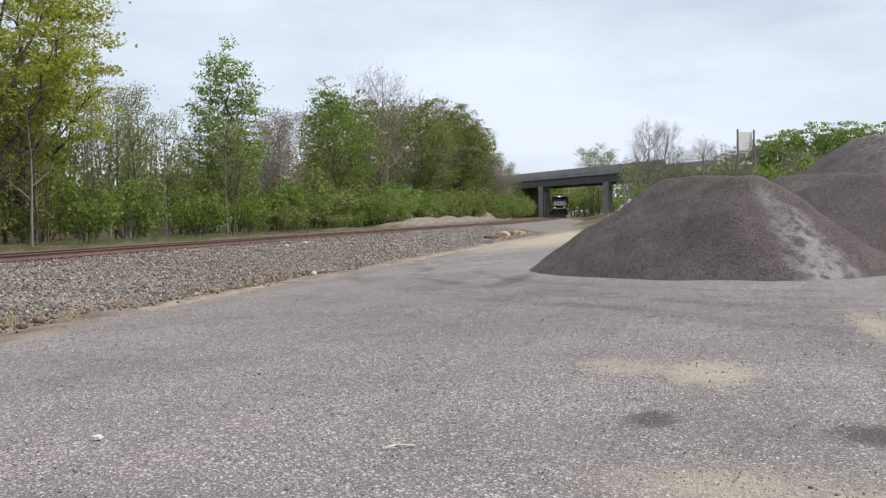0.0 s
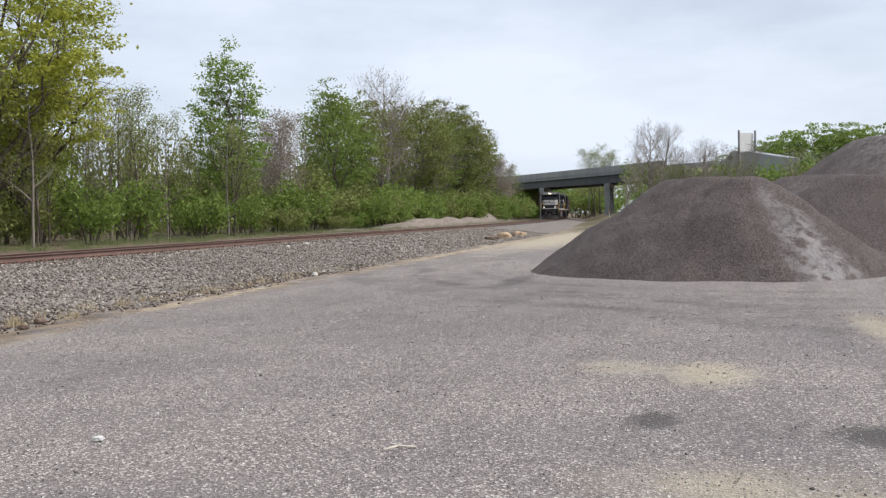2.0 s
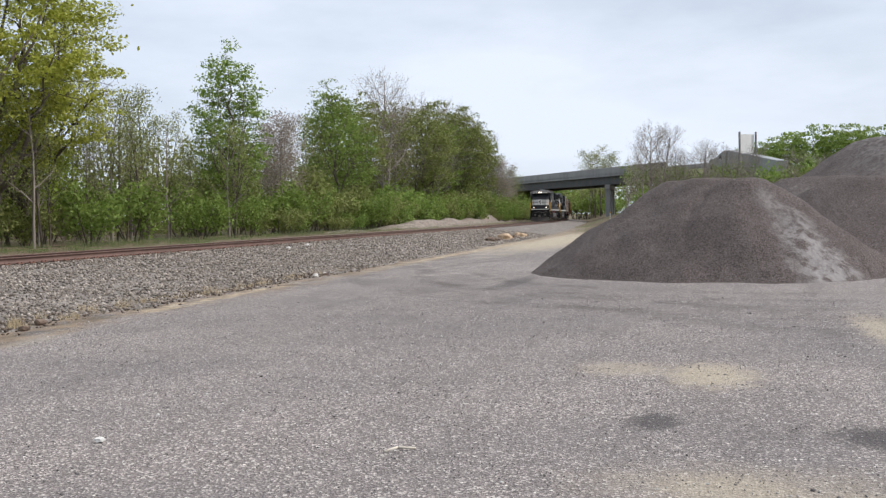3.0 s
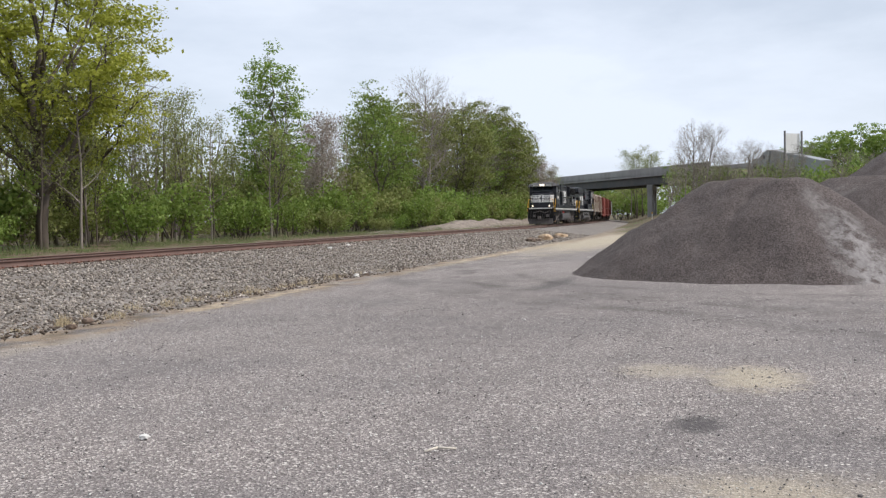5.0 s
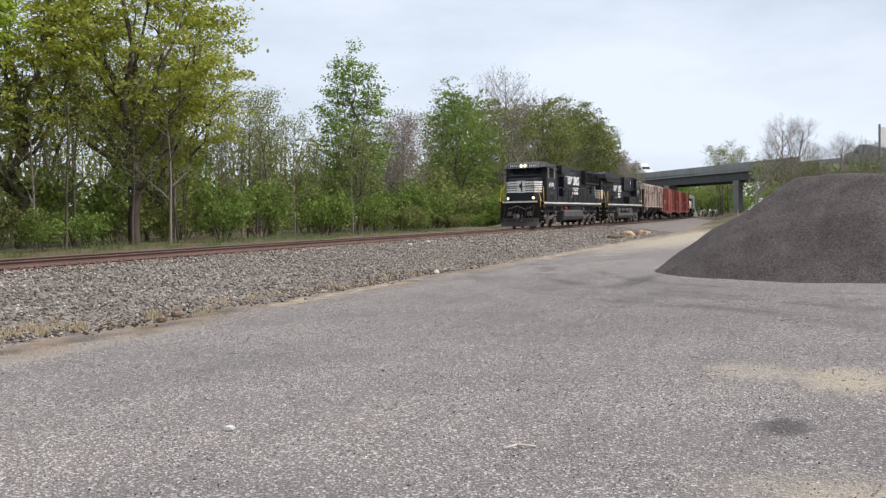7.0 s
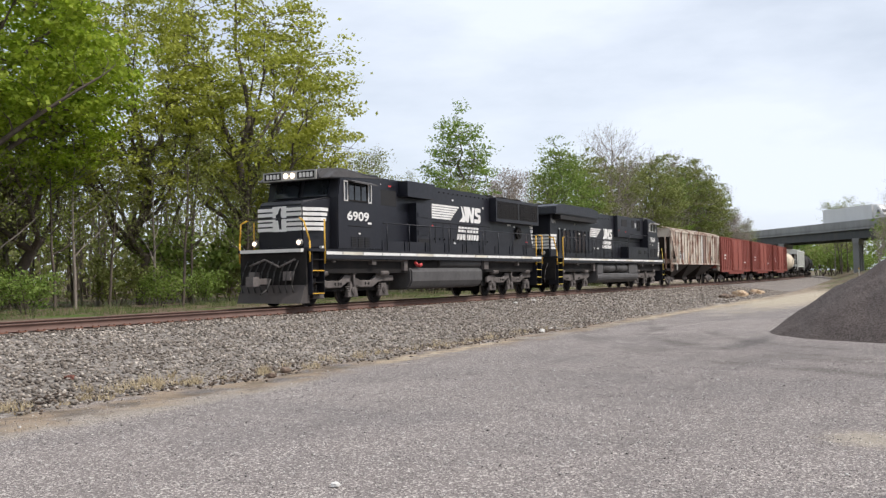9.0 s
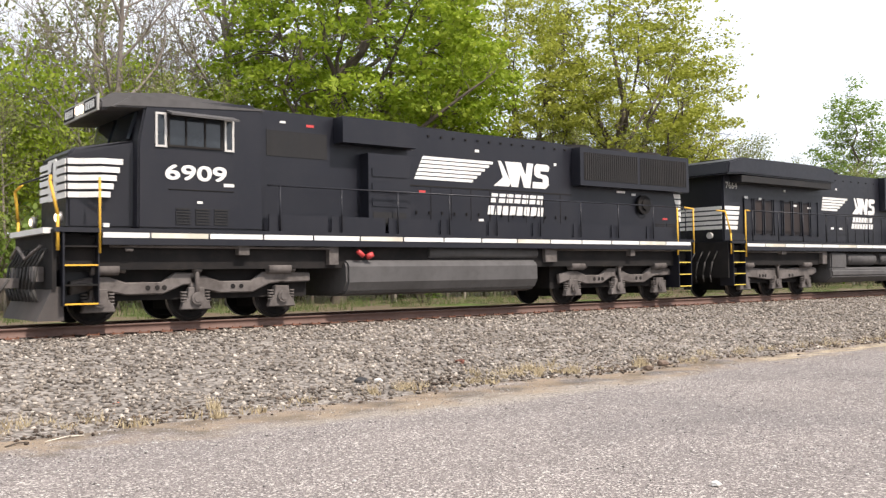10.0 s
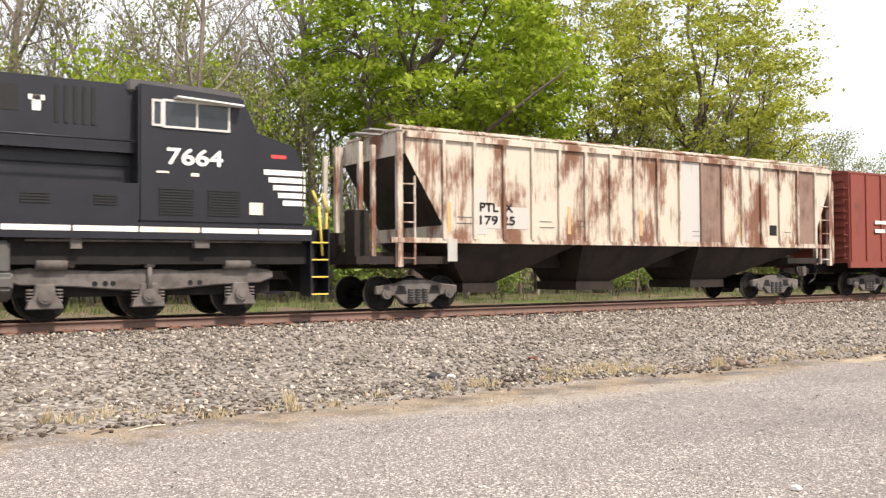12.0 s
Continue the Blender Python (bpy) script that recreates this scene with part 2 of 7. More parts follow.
M_PILE = pile_material()
M_BED = speckled("ballast_bed", (0.095, 0.082, 0.072), (0.20, 0.178, 0.155), (0.33, 0.298, 0.265), 15, 0.95, 0.8)
M_STONE = island("ballast_stone", [(0.0, (0.07, 0.057, 0.047)), (0.45, (0.225, 0.192, 0.16)), (0.85, (0.40, 0.35, 0.295)), (1.0, (0.68, 0.61, 0.53))])
M_GRIT = island("gravel_stone", [(0.0, (0.08, 0.073, 0.072)), (0.45, (0.24, 0.22, 0.21)), (0.75, (0.44, 0.41, 0.39)), (0.9, (0.76, 0.74, 0.70))])
M_RAIL = worn("rail_steel", (0.165, 0.100, 0.080), (0.085, 0.052, 0.042), 0.75, 0.2, 0.6)
M_SHINE = worn("polished_rail_head", (0.34, 0.30, 0.28), (0.16, 0.11, 0.09), 0.35, 0.8, 0.4)
M_TIE = worn("creosoted_tie", (0.085, 0.055, 0.042), (0.17, 0.12, 0.09), 0.9, 0, 0.7, 14, 2, False)
M_PLATE = worn("rusty_tie_plate", (0.20, 0.085, 0.05), (0.09, 0.045, 0.03), 0.85, 0.2, 0.6)
M_CONCRETE = worn("weathered_concrete", (0.31, 0.31, 0.30), (0.16, 0.155, 0.15), 0.9, 0, 0.6, 5, 0.4)
M_GIRDER = worn("painted_girder", (0.055, 0.06, 0.062), (0.12, 0.10, 0.085), 0.6, 0.1, 0.4)
M_BARK = worn("tree_bark", (0.12, 0.095, 0.075), (0.055, 0.043, 0.035), 0.95, 0, 0.8, 20, 3)
M_PALEBARK = worn("pale_bark", (0.27, 0.235, 0.20), (0.13, 0.105, 0.09), 0.95, 0, 0.7, 20, 3)


# ---- building helpers ----
def finish(name, bm, mats, parent=None, label="", smooth=False):
    """Link a bmesh as one mesh object."""
    me = bpy.data.meshes.new(name)
    bm.to_mesh(me)
    bm.free()
    for m in mats if isinstance(mats, (list, tuple)) else [mats]:
        me.materials.append(m)
    if smooth:
        me.shade_smooth()
    ob = new(name, me)
    if parent:
        ob.parent = parent
    if label:
        ob["label"] = label
    return ob


def part(name, bm, material, parent, label="", smooth=False):
    return finish(name, bm, material, parent, label, smooth)


def from_arrays(name, verts, faces, mats, parent=None, smooth=False):
    """verts: n x 3 array; faces: m x k array of one face size."""
    me = bpy.data.meshes.new(name)
    faces = np.asarray(faces)
    n, k = faces.shape
    me.vertices.add(len(verts))
    me.vertices.foreach_set("co", np.asarray(verts, dtype=np.float32).ravel())
    me.loops.add(n * k)
    me.loops.foreach_set("vertex_index", faces.astype(np.int32).ravel())
    me.polygons.add(n)
    me.polygons.foreach_set("loop_start", np.arange(0, n * k, k, dtype=np.int32))
    for m in mats if isinstance(mats, (list, tuple)) else [mats]:
        me.materials.append(m)
    me.update(calc_edges=True)
    if smooth:
        me.shade_smooth()
    ob = new(name, me)
    if parent:
        ob.parent = parent
    return ob


def box(bm, x0, x1, y0, y1, z0, z1, mi=0):
    vs = [bm.verts.new((x, y, z)) for z in (z0, z1) for x, y in ((x0, y0), (x1, y0), (x1, y1), (x0, y1))]
    for q in ((3, 2, 1, 0), (4, 5, 6, 7), (0, 1, 5, 4), (1, 2, 6, 5), (2, 3, 7, 6), (3, 0, 4, 7)):
        bm.faces.new([vs[i] for i in q]).material_index = mi


def prism(bm, prof, y0, y1, mi=0):
    """A closed outline of (x, z), counter-clockwise seen from -y, carried from y0 to y1."""
    a = [bm.verts.new((x, y0, z)) for x, z in prof]
    b = [bm.verts.new((x, y1, z)) for x, z in prof]
    n = len(prof)
    fs = [bm.faces.new(a), bm.faces.new(b[::-1])]
    fs += [bm.faces.new((a[(i + 1) % n], a[i], b[i], b[(i + 1) % n])) for i in range(n)]
    for f in fs:
        f.material_index = mi


def loft_x(bm, prof, x0, x1, mi=0, cap=True):
    """A closed outline of (y, z) carried along x."""
    a = [bm.verts.new((x0, y, z)) for y, z in prof]
    b = [bm.verts.new((x1, y, z)) for y, z in prof]
    n = len(prof)
    fs = [bm.faces.new((a[i], a[(i + 1) % n], b[(i + 1) % n], b[i])) for i in range(n)]
    if cap:
        fs += [bm.faces.new(a[::-1]), bm.faces.new(b)]
    for f in fs:
        f.material_index = mi


def rod(bm, p, q, r, sides=6, r2=None, mi=0):
    p, q = Vector(p), Vector(q)
    d = (q - p).normalized()
    u = d.orthogonal().normalized()
    w = d.cross(u)
    rr = r if r2 is None else r2
    a = [bm.verts.new(p + (u * math.cos(k * math.tau / sides) + w * math.sin(k * math.tau / sides)) * r) for k in range(sides)]
    b = [bm.verts.new(q + (u * math.cos(k * math.tau / sides) + w * math.sin(k * math.tau / sides)) * rr) for k in range(sides)]
    for k in range(sides):
        f = bm.faces.new((a[k], a[(k + 1) % sides], b[(k + 1) % sides], b[k]))
        f.smooth, f.material_index = True, mi
    bm.faces.new(a[::-1]).material_index = mi
    bm.faces.new(b).material_index = mi


def bend(bm, pts, r, sides=6, mi=0):
    for p, q in zip(pts, pts[1:]):
        rod(bm, p, q, r, sides, mi=mi)


def soften(bm, w=0.02, seg=1):
    es = [e for e in bm.edges if len(e.link_faces) == 2 and e.calc_face_angle(0) > 0.6]
    bmesh.ops.bevel(bm, geom=es, offset=w, segments=seg, affect="EDGES", clamp_overlap=True)


def rng_noise(x, y, s, seed=0.0):
    return noise.noise(Vector((x * s, y * s, seed)))


# ---- the line of the track ----
RAIL_Y = 20.0


def track_y(x):
    return RAIL_Y + max(0.0, x - 70.0) ** 2 / 2640.0


def rail_z(x):
    return 0.91 - 0.0011 * max(0.0, x - 30.0)


def heading(x):
    return math.degrees(math.atan2(track_y(x + 1) - track_y(x - 1), 2.0))


# ---- ground ----
def ground_height(x, y):
    d = y - track_y(x)
    far = max(0.0, min(1.0, (d + 8.0) / 13.0))
    z = 0.66 * far * far * (3 - 2 * far)
    if x > 100 and d < -5:
        q, w = min(1.0, (x - 100) / 80), min(1.0, (-5 - d) / 7)
        z += 1.6 * q * q * (3 - 2 * q) * w * w * (3 - 2 * w)
    if -30 < x < 90 and abs(y) < 45:
        z += 0.035 * rng_noise(x, y, 0.35) + 0.02 * rng_noise(x, y, 1.3, 4.0)
    return z


def build_ground():
    xs = np.concatenate([[-1500, -700, -300, -150, -80, -50, -35], np.arange(-25, 60, 0.8), np.arange(60, 130, 2.5), np.arange(130, 320, 8), [340, 400, 500, 800, 1600, 3000]])
    ys = np.concatenate([[-2500, -1200, -500, -250, -120, -70, -45], np.arange(-30, 42, 0.7), np.arange(42, 70, 4), [80, 110, 160, 260, 500, 1200, 2500]])
    verts = [(x, y, ground_height(x, y)) for x in xs for y in ys]
    ny = len(ys)
    i = np.arange(len(xs) - 1)[:, None] * ny + np.arange(ny - 1)[None, :]
    f = np.stack([i, i + ny, i + ny + 1, i + 1], -1).reshape(-1, 4)
    g = from_arrays("ground", np.array(verts), f, M_GROUND, smooth=True)
    tagged(g, "grey-brown packed gravel lot with pale sandy patches", "ground", kind="structure")


build_ground()


def stones(name, pts, sizes, mat, flat=0.7):
    """Many small angular stones as one mesh of eight-faced lumps."""
    n = len(pts)
    base = np.array([(1, 0, 0), (0, 1, 0), (-1, 0, 0), (0, -1, 0), (0, 0, 1), (0, 0, -1)], dtype=float)
    tri = np.array([(0, 1, 4), (1, 2, 4), (2, 3, 4), (3, 0, 4), (1, 0, 5), (2, 1, 5), (3, 2, 5), (0, 3, 5)])
    r = np.random.rand(n, 6, 1) * 0.7 + 0.65
    v = base[None] * r + np.random.uniform(-0.25, 0.25, (n, 6, 3))
    ang = np.random.rand(n) * math.tau
    tilt = np.random.uniform(-0.6, 0.6, n)
    c, s = np.cos(ang)[:, None], np.sin(ang)[:, None]
    x, y, z = v[..., 0].copy(), v[..., 1].copy(), v[..., 2] * flat
    ct, st = np.cos(tilt)[:, None], np.sin(tilt)[:, None]
    y, z = y * ct - z * st, y * st + z * ct
    v = np.stack([x * c - y * s, x * s + y * c, z], -1) * sizes[:, None, None] + pts[:, None, :]
    f = tri[None] + (np.arange(n) * 6)[:, None, None]
    return from_arrays(name, v.reshape(-1, 3), f.reshape(-1, 3), mat)


# ---- ballast, ties and rails ----
BED = [(-8.4, 0.0), (-7.0, 0.10), (-4.2, 0.42), (-2.6, 0.61), (-1.6, 0.67), (1.6, 0.67), (2.8, 0.60), (5.0, 0.55), (6.0, 0.40)]


def bed_z(x, d):
    ys, zs = [p[0] for p in BED], [p[1] for p in BED]
    return float(np.interp(d, ys, zs)) + rail_z(x) - 0.90


def build_ballast():
    xs = np.concatenate([np.arange(-60, 70, 0.6), np.arange(70, 330, 3)])
    ds = np.array([-9.2, -8.4, -7.6, -7, -6.2, -5.4, -4.8, -4.2, -3.4, -2.6, -1.9, 0, 1.9, 2.8, 4, 5, 6, 6.4])
    v = []
    for x in xs:
        for d in ds:
            z = bed_z(x, d) + 0.045 * rng_noise(x, d, 0.8, 2.0) * (1 if abs(d) > 2 else 0.2)
            if d < -9 or d > 6.2:
                z = -0.25 if d < 0 else 0.2
            wob = 0.5 * rng_noise(x, 0, 0.25, 7.0) * max(0, (-d - 5) / 4)
            v.append((x, track_y(x) + d + wob, z))
    n = len(ds)
    i = np.arange(len(xs) - 1)[:, None] * n + np.arange(n - 1)[None, :]
    f = np.stack([i, i + n, i + n + 1, i + 1], -1).reshape(-1, 4)
    bed = from_arrays("ballast_bed", np.array(v), f, M_BED, smooth=True)
    tagged(bed, "crushed grey limestone ballast shoulder of the railway", "ballast", kind="structure")
    n = 62000
    x = np.concatenate([np.random.uniform(-12, 40, n - 18000), np.random.uniform(40, 85, 18000)])
    d = np.random.uniform(-8.5, -1.0, n)
    far = np.random.rand(n) < 0.12
    d[far] = np.random.uniform(-1.0, 3.5, far.sum())
    keep = (np.random.rand(n) < np.clip((d + 9.4) / 2.0, 0.15, 1))
    x, d = x[keep], d[keep]
    sz = np.random.uniform(0.018, 0.05, len(x)) * (1 + 0.35 * (x > 40))
    p = np.array([(a, track_y(a) + q, bed_z(a, q) + 0.012 + 0.045 * rng_noise(a, q, 0.8, 2.0) * (1 if abs(q) > 2 else 0.2)) for a, q in zip(x, d)])
    tagged(stones("ballast_stones", p, sz, M_STONE), "loose angular pale and dark grey ballast stones", "ballast", kind="stuff")


build_ballast()

RAIL_PROFILE = [(-0.075, -0.186), (0.075, -0.186), (0.075, -0.172), (0.012, -0.145), (0.012, -0.045), (0.037, -0.036), (0.037, -0.006), (0.028, 0.0),
                (-0.028, 0.0), (-0.037, -0.006), (-0.037, -0.036), (-0.012, -0.045), (-0.012, -0.145), (-0.075, -0.172)]


def build_rails():
    track = tagged(new("railway_track"), "single rusty railway track on wooden ties", "railway track", kind="structure")
    xs = np.concatenate([np.arange(-60, 71, 10), np.arange(74, 340, 4)])
    for side in (-0.755, 0.755):
        v, f = [], []
        k = len(RAIL_PROFILE)
        for x in xs:
            for y, z in RAIL_PROFILE:
                v.append((x, track_y(x) + side + y, rail_z(x) + z))
        for i in range(len(xs) - 1):
            for j in range(k):
                f.append((i * k + j, i * k + (j + 1) % k, (i + 1) * k + (j + 1) % k, (i + 1) * k + j))
        r = from_arrays("rail", np.array(v), np.array(f), [M_RAIL, M_SHINE], track)
        idx = np.zeros(len(f), dtype=np.int32)
        idx[7::k] = 1
        r.data.polygons.foreach_set("material_index", idx)
    bm = bmesh.new()
    box(bm, -0.115, 0.115, -1.3, 1.3, -0.18, 0)
    soften(bm, 0.012)
    tie_me = bpy.data.meshes.new("tie")
    bm.to_mesh(tie_me)
    bm.free()
    tie_me.materials.append(M_TIE)
    rest = bmesh.new()
    plates = bmesh.new()
    n = 0
    x = -16.0
    while x < 330:
        z = rail_z(x) - 0.20
        m = pose(x, track_y(x) + random.uniform(-0.06, 0.06), z, 0, 0, heading(x) + random.uniform(-1.2, 1.2))
        if n < 300:
            t = new("tie", tie_me)
            t.parent = track
            t.matrix_basis = m
        else:
            box(rest, x - 0.115, x + 0.115, track_y(x) - 1.3, track_y(x) + 1.3, z - 0.15, z)
        if x < 90:
            for s in (-0.755, 0.755):
                y = track_y(x) + s
                box(plates, x - 0.1, x + 0.1, y - 0.18, y + 0.18, z, z + 0.022)
                for q in (-0.1, 0.1):
                    box(plates, x - 0.05, x - 0.03, y + q - 0.012, y + q + 0.012, z, z + 0.055)
                    box(plates, x + 0.13, x + 0.17, y + q * 0.9 - 0.02, y + q * 0.9 + 0.02, z - 0.02, z + 0.045)
        x += 0.52 + random.uniform(-0.03, 0.03)
        n += 1
    tagged(part("far_ties", rest, M_TIE, track), kind="stuff")
    tagged(part("tie_plates_and_spikes", plates, M_PLATE, track), kind="stuff")


build_rails()


# ---- stone piles ----
def pile_mesh(name, humps, x0, x1, y0, y1, res, label, slope=0.72):
    """humps: (x, y, height, flat radius, own slope or 0). Cone-like heaps at the angle of repose, joined by their upper hull."""
    xs, ys = np.arange(x0, x1 + res, res), np.arange(y0, y1 + res, res)
    v = []
    for x in xs:
        for y in ys:
            z = -0.3
            for hx, hy, h, r, own in humps:
                d = math.hypot(x - hx, y - hy)
                d += 0.30 * rng_noise(x, y, 0.45, hx) + 0.16 * rng_noise(x, y, 1.1, hy)
                q = max(0.0, d - r)
                z = max(z, h - (own or slope) * (math.sqrt(q * q + 0.06) - 0.245))
            if z > -0.2:
                z += 0.05 * rng_noise(x, y, 2.2, 3.0) + 0.03 * rng_noise(x, y, 5.0, 9.0)
            v.append((x, y, max(z, -0.3)))
    n = len(ys)
    i = np.arange(len(xs) - 1)[:, None] * n + np.arange(n - 1)[None, :]
    f = np.stack([i, i + n, i + n + 1, i + 1], -1).reshape(-1, 4)
    z = np.array(v)[:, 2]
    f = f[(z[f] > -0.29).any(axis=1)]
    ob = from_arrays(name, np.array(v), f, M_PILE, smooth=True)
    return tagged(ob, label, "gravel pile", "gravel piles")


pile_mesh("stockpile", [(30.5, 0.1, 2.84, 0.55, 0.67), (29.6, -0.7, 2.86, 0.5, 0.70), (28.6, -1.7, 2.78, 0.5, 0.80)], 22, 39, -9, 8, 0.13,
          "dark grey heap of crushed asphalt on the lot", 0.62)
pile_mesh("stockpile", [(35.5, -6.2, 2.95, 1.0, 0.6), (35.5, -11, 2.95, 2.4, 0.6), (42, -5.8, 3.2, 1.6, 0.6)], 27, 54, -24, 4, 0.3,
          "long dark brown-grey heap of crushed stone with pale streaks", 0.64)
pile_mesh("stockpile", [(70, -17.2, 6.6, 5.4, 0.66), (74, -28, 7.4, 5.0, 0.6), (66, -12.0, 4.2, 0.8, 0.6)], 50, 96, -50, 2, 0.5,
          "tall far heap of crushed stone with a pale crest", 0.64)


# ---- train ----
M_BLACK = worn("black_loco_paint", (0.0085, 0.0092, 0.0145), (0.022, 0.021, 0.025), 0.40, 0, 0.5, 7, 0.7, True, 0.4)
M_GRIME = worn("grimy_running_gear", (0.15, 0.133, 0.124), (0.048, 0.040, 0.036), 0.85, 0, 0.7, 6, 1.5, False, 0.3)
M_DARK = worn("dark_undergear", (0.014, 0.013, 0.013), (0.035, 0.03, 0.027), 0.85, 0, 0.5, 8, 2, False, 0.2)
M_HOTDOOR = worn("heat_browned_door", (0.020, 0.017, 0.018), (0.050, 0.034, 0.028), 0.7, 0, 0.6, 5, 1.2, True, 0.3)
M_TANK = worn("dusty_fuel_tank", (0.080, 0.076, 0.075), (0.040, 0.037, 0.036), 0.7, 0, 0.6, 5, 0.9)
M_WHITE = worn("white_paint", (0.78, 0.77, 0.74), (0.42, 0.38, 0.33), 0.55, 0, 0.35, 9, 1.0)
M_CREAM = worn("soiled_white_stripe", (0.72, 0.69, 0.60), (0.36, 0.30, 0.22), 0.6, 0, 0.55, 6, 1.5)
M_YELLOW = worn("yellow_handrail", (0.70, 0.40, 0.04), (0.35, 0.18, 0.03), 0.55, 0, 0.3)
M_GOLD = worn("yellow_step_edge", (0.66, 0.50, 0.08), (0.25, 0.18, 0.05), 0.6, 0, 0.4)
M_STEEL = worn("bright_worn_steel", (0.42, 0.40, 0.38), (0.14, 0.10, 0.08), 0.4, 0.8, 0.5)
M_MESH = worn("radiator_screen", (0.012, 0.012, 0.013), (0.030, 0.026, 0.024), 0.9, 0, 0.4)
M_REDMARK = worn("red_marking", (0.55, 0.05, 0.05), (0.30, 0.05, 0.04), 0.5, 0, 0.3)
M_GREYPANEL = worn("grey_number_panel", (0.42, 0.41, 0.38), (0.24, 0.22, 0.19), 0.6, 0, 0.5)
M_PLOW = worn("scuffed_plow_steel", (0.055, 0.048, 0.045), (0.11, 0.09, 0.08), 0.8, 0, 0.6, 6, 1.5)
M_FADED = worn("faded_yellow_mark", (0.55, 0.36, 0.15), (0.36, 0.26, 0.17), 0.8, 0, 0.5)
M_RUBBER = worn("black_rubber_hose", (0.02, 0.02, 0.02), (0.07, 0.06, 0.05), 0.7, 0, 0.4)


def glass_material():
    m, nt, b = blank("cab_glass", 0.08, 0, 0.6)
    nt.links.new(mixc(nt, step(nt, noise_node(nt, 1.5, 3), 0.3, 0.7), (0.012, 0.016, 0.02), (0.03, 0.036, 0.042)), b.inputs["Base Color"])
    return m


def lit_material(name, col, strength):
    m, nt, b = blank(name, 0.3)
    b.inputs["Base Color"].default_value = (*col, 1)
    b.inputs["Emission Color"].default_value = (*col, 1)
    b.inputs["Emission Strength"].default_value = strength
    return m


M_GLASS = glass_material()
M_LAMP = lit_material("lit_headlight", (1.0, 0.82, 0.62), 3.2)
M_LENS = worn("clear_lamp_lens", (0.55, 0.53, 0.50), (0.30, 0.28, 0.26), 0.15, 0, 0.3)


def vehicle(name, label, category, group):
    return tagged(new(name), label, category, group)


def slab(parent, name, mat, boxes, bevel=0.0, label=""):
    """One part for each box; the first is returned."""
    made = []
    for b in boxes:
        bm = bmesh.new()
        box(bm, *b)
        if bevel:
            soften(bm, bevel)
        made.append(part(name, bm, mat, parent, label))
    return made[0]


def outline(parent, name, mat, prof, y0, y1, bevel=0.0, label=""):
    bm = bmesh.new()
    prism(bm, prof, y0, y1)
    bmesh.ops.recalc_face_normals(bm, faces=bm.faces)
    if bevel:
        soften(bm, bevel, 2)
    return part(name, bm, mat, parent, label)


def tubes(parent, name, mat, runs, r=0.02, label="", sides=6):
    made = []
    for pts in runs:
        bm = bmesh.new()
        bend(bm, pts, r, sides)
        made.append(part(name, bm, mat, parent, label))
    return made[0]


def decal(parent, name, mat, polys, y, label=""):
    """Flat painted shapes, each a list of (x, z), on a side plane."""
    for p in polys:
        bm = bmesh.new()
        prism(bm, p, y - 0.004, y + 0.002)
        bmesh.ops.recalc_face_normals(bm, faces=bm.faces)
        part(name, bm, mat, parent, label)


def lettering(parent, name, mat, text, x, z, height, y, width=None, bold=0.012, label=""):
    """Painted characters, read from the -y side; x and z give the lower left corner."""
    cu = bpy.data.curves.new(name, "FONT")
    cu.body, cu.size, cu.extrude = text, height * 1.38, 0.002
    tmp = bpy.data.objects.new(name, cu)
    scene.collection.objects.link(tmp)
    bpy.context.view_layer.update()
    me = bpy.data.meshes.new_from_object(tmp.evaluated_get(bpy.context.evaluated_depsgraph_get()))
    bpy.data.objects.remove(tmp)
    co = np.empty(len(me.vertices) * 3)
    me.vertices.foreach_get("co", co)
    co = co.reshape(-1, 3)
    lo, hi = co.min(0), co.max(0)
    sx = (width / (hi[0] - lo[0])) if width else height / (hi[1] - lo[1])
    sz = height / (hi[1] - lo[1])
    out = np.stack([(co[:, 0] - lo[0]) * sx + x, np.full(len(co), y) - co[:, 2], (co[:, 1] - lo[1]) * sz + z], -1)
    me.vertices.foreach_set("co", out.ravel())
    # heavier strokes: the same outline again, shifted a little
    bm = bmesh.new()
    for k, (dx, dz) in enumerate(((0, 0), (bold, 0), (-bold, 0), (0, bold), (0, -bold), (bold, bold), (-bold, -bold))):
        first_new = len(bm.verts)
        bm.from_mesh(me)
        bm.verts.ensure_lookup_table()
        for q in bm.verts[first_new:]:
            q.co += Vector((dx, -0.0007 * k, dz))
    bm.to_mesh(me)
    bm.free()
    me.materials.clear()
    me.materials.append(mat)
    me.update()
    ob = new(name, me)
    ob.parent = parent
    if label:
        ob["label"] = label
    return ob


def slant(x0, x1, z0, z1, lean):
    return [(x0, z0), (x1, z0), (x1 + lean, z1), (x0 + lean, z1)]


def speed_stripes(x0, x1, z0, z1, n, cut_left=0.0, cut_right=0.0, grow=0.0):
    """Stacked bars between two slanted ends; grow lengthens the upper ones to the right."""
    out = []
    h = (z1 - z0) / (n * 1.0)
    for i in range(n):
        a, b = z0 + i * h + h * 0.06, z0 + (i + 1) * h - h * 0.2
        k0, k1 = i / n, (i + 1) / n
        out.append([(x0 + cut_left * k0, a), (x1 + cut_right * k0 + grow * i, a), (x1 + cut_right * k1 + grow * i, b), (x0 + cut_left * k1, b)])
    return out


def word_bars(x0, x1, z0, z1, n, lean=0.05):
    w = (x1 - x0) / n
    return [slant(x0 + i * w + w * 0.08, x0 + (i + 1) * w - w * 0.14, z0, z1, lean) for i in range(n)]


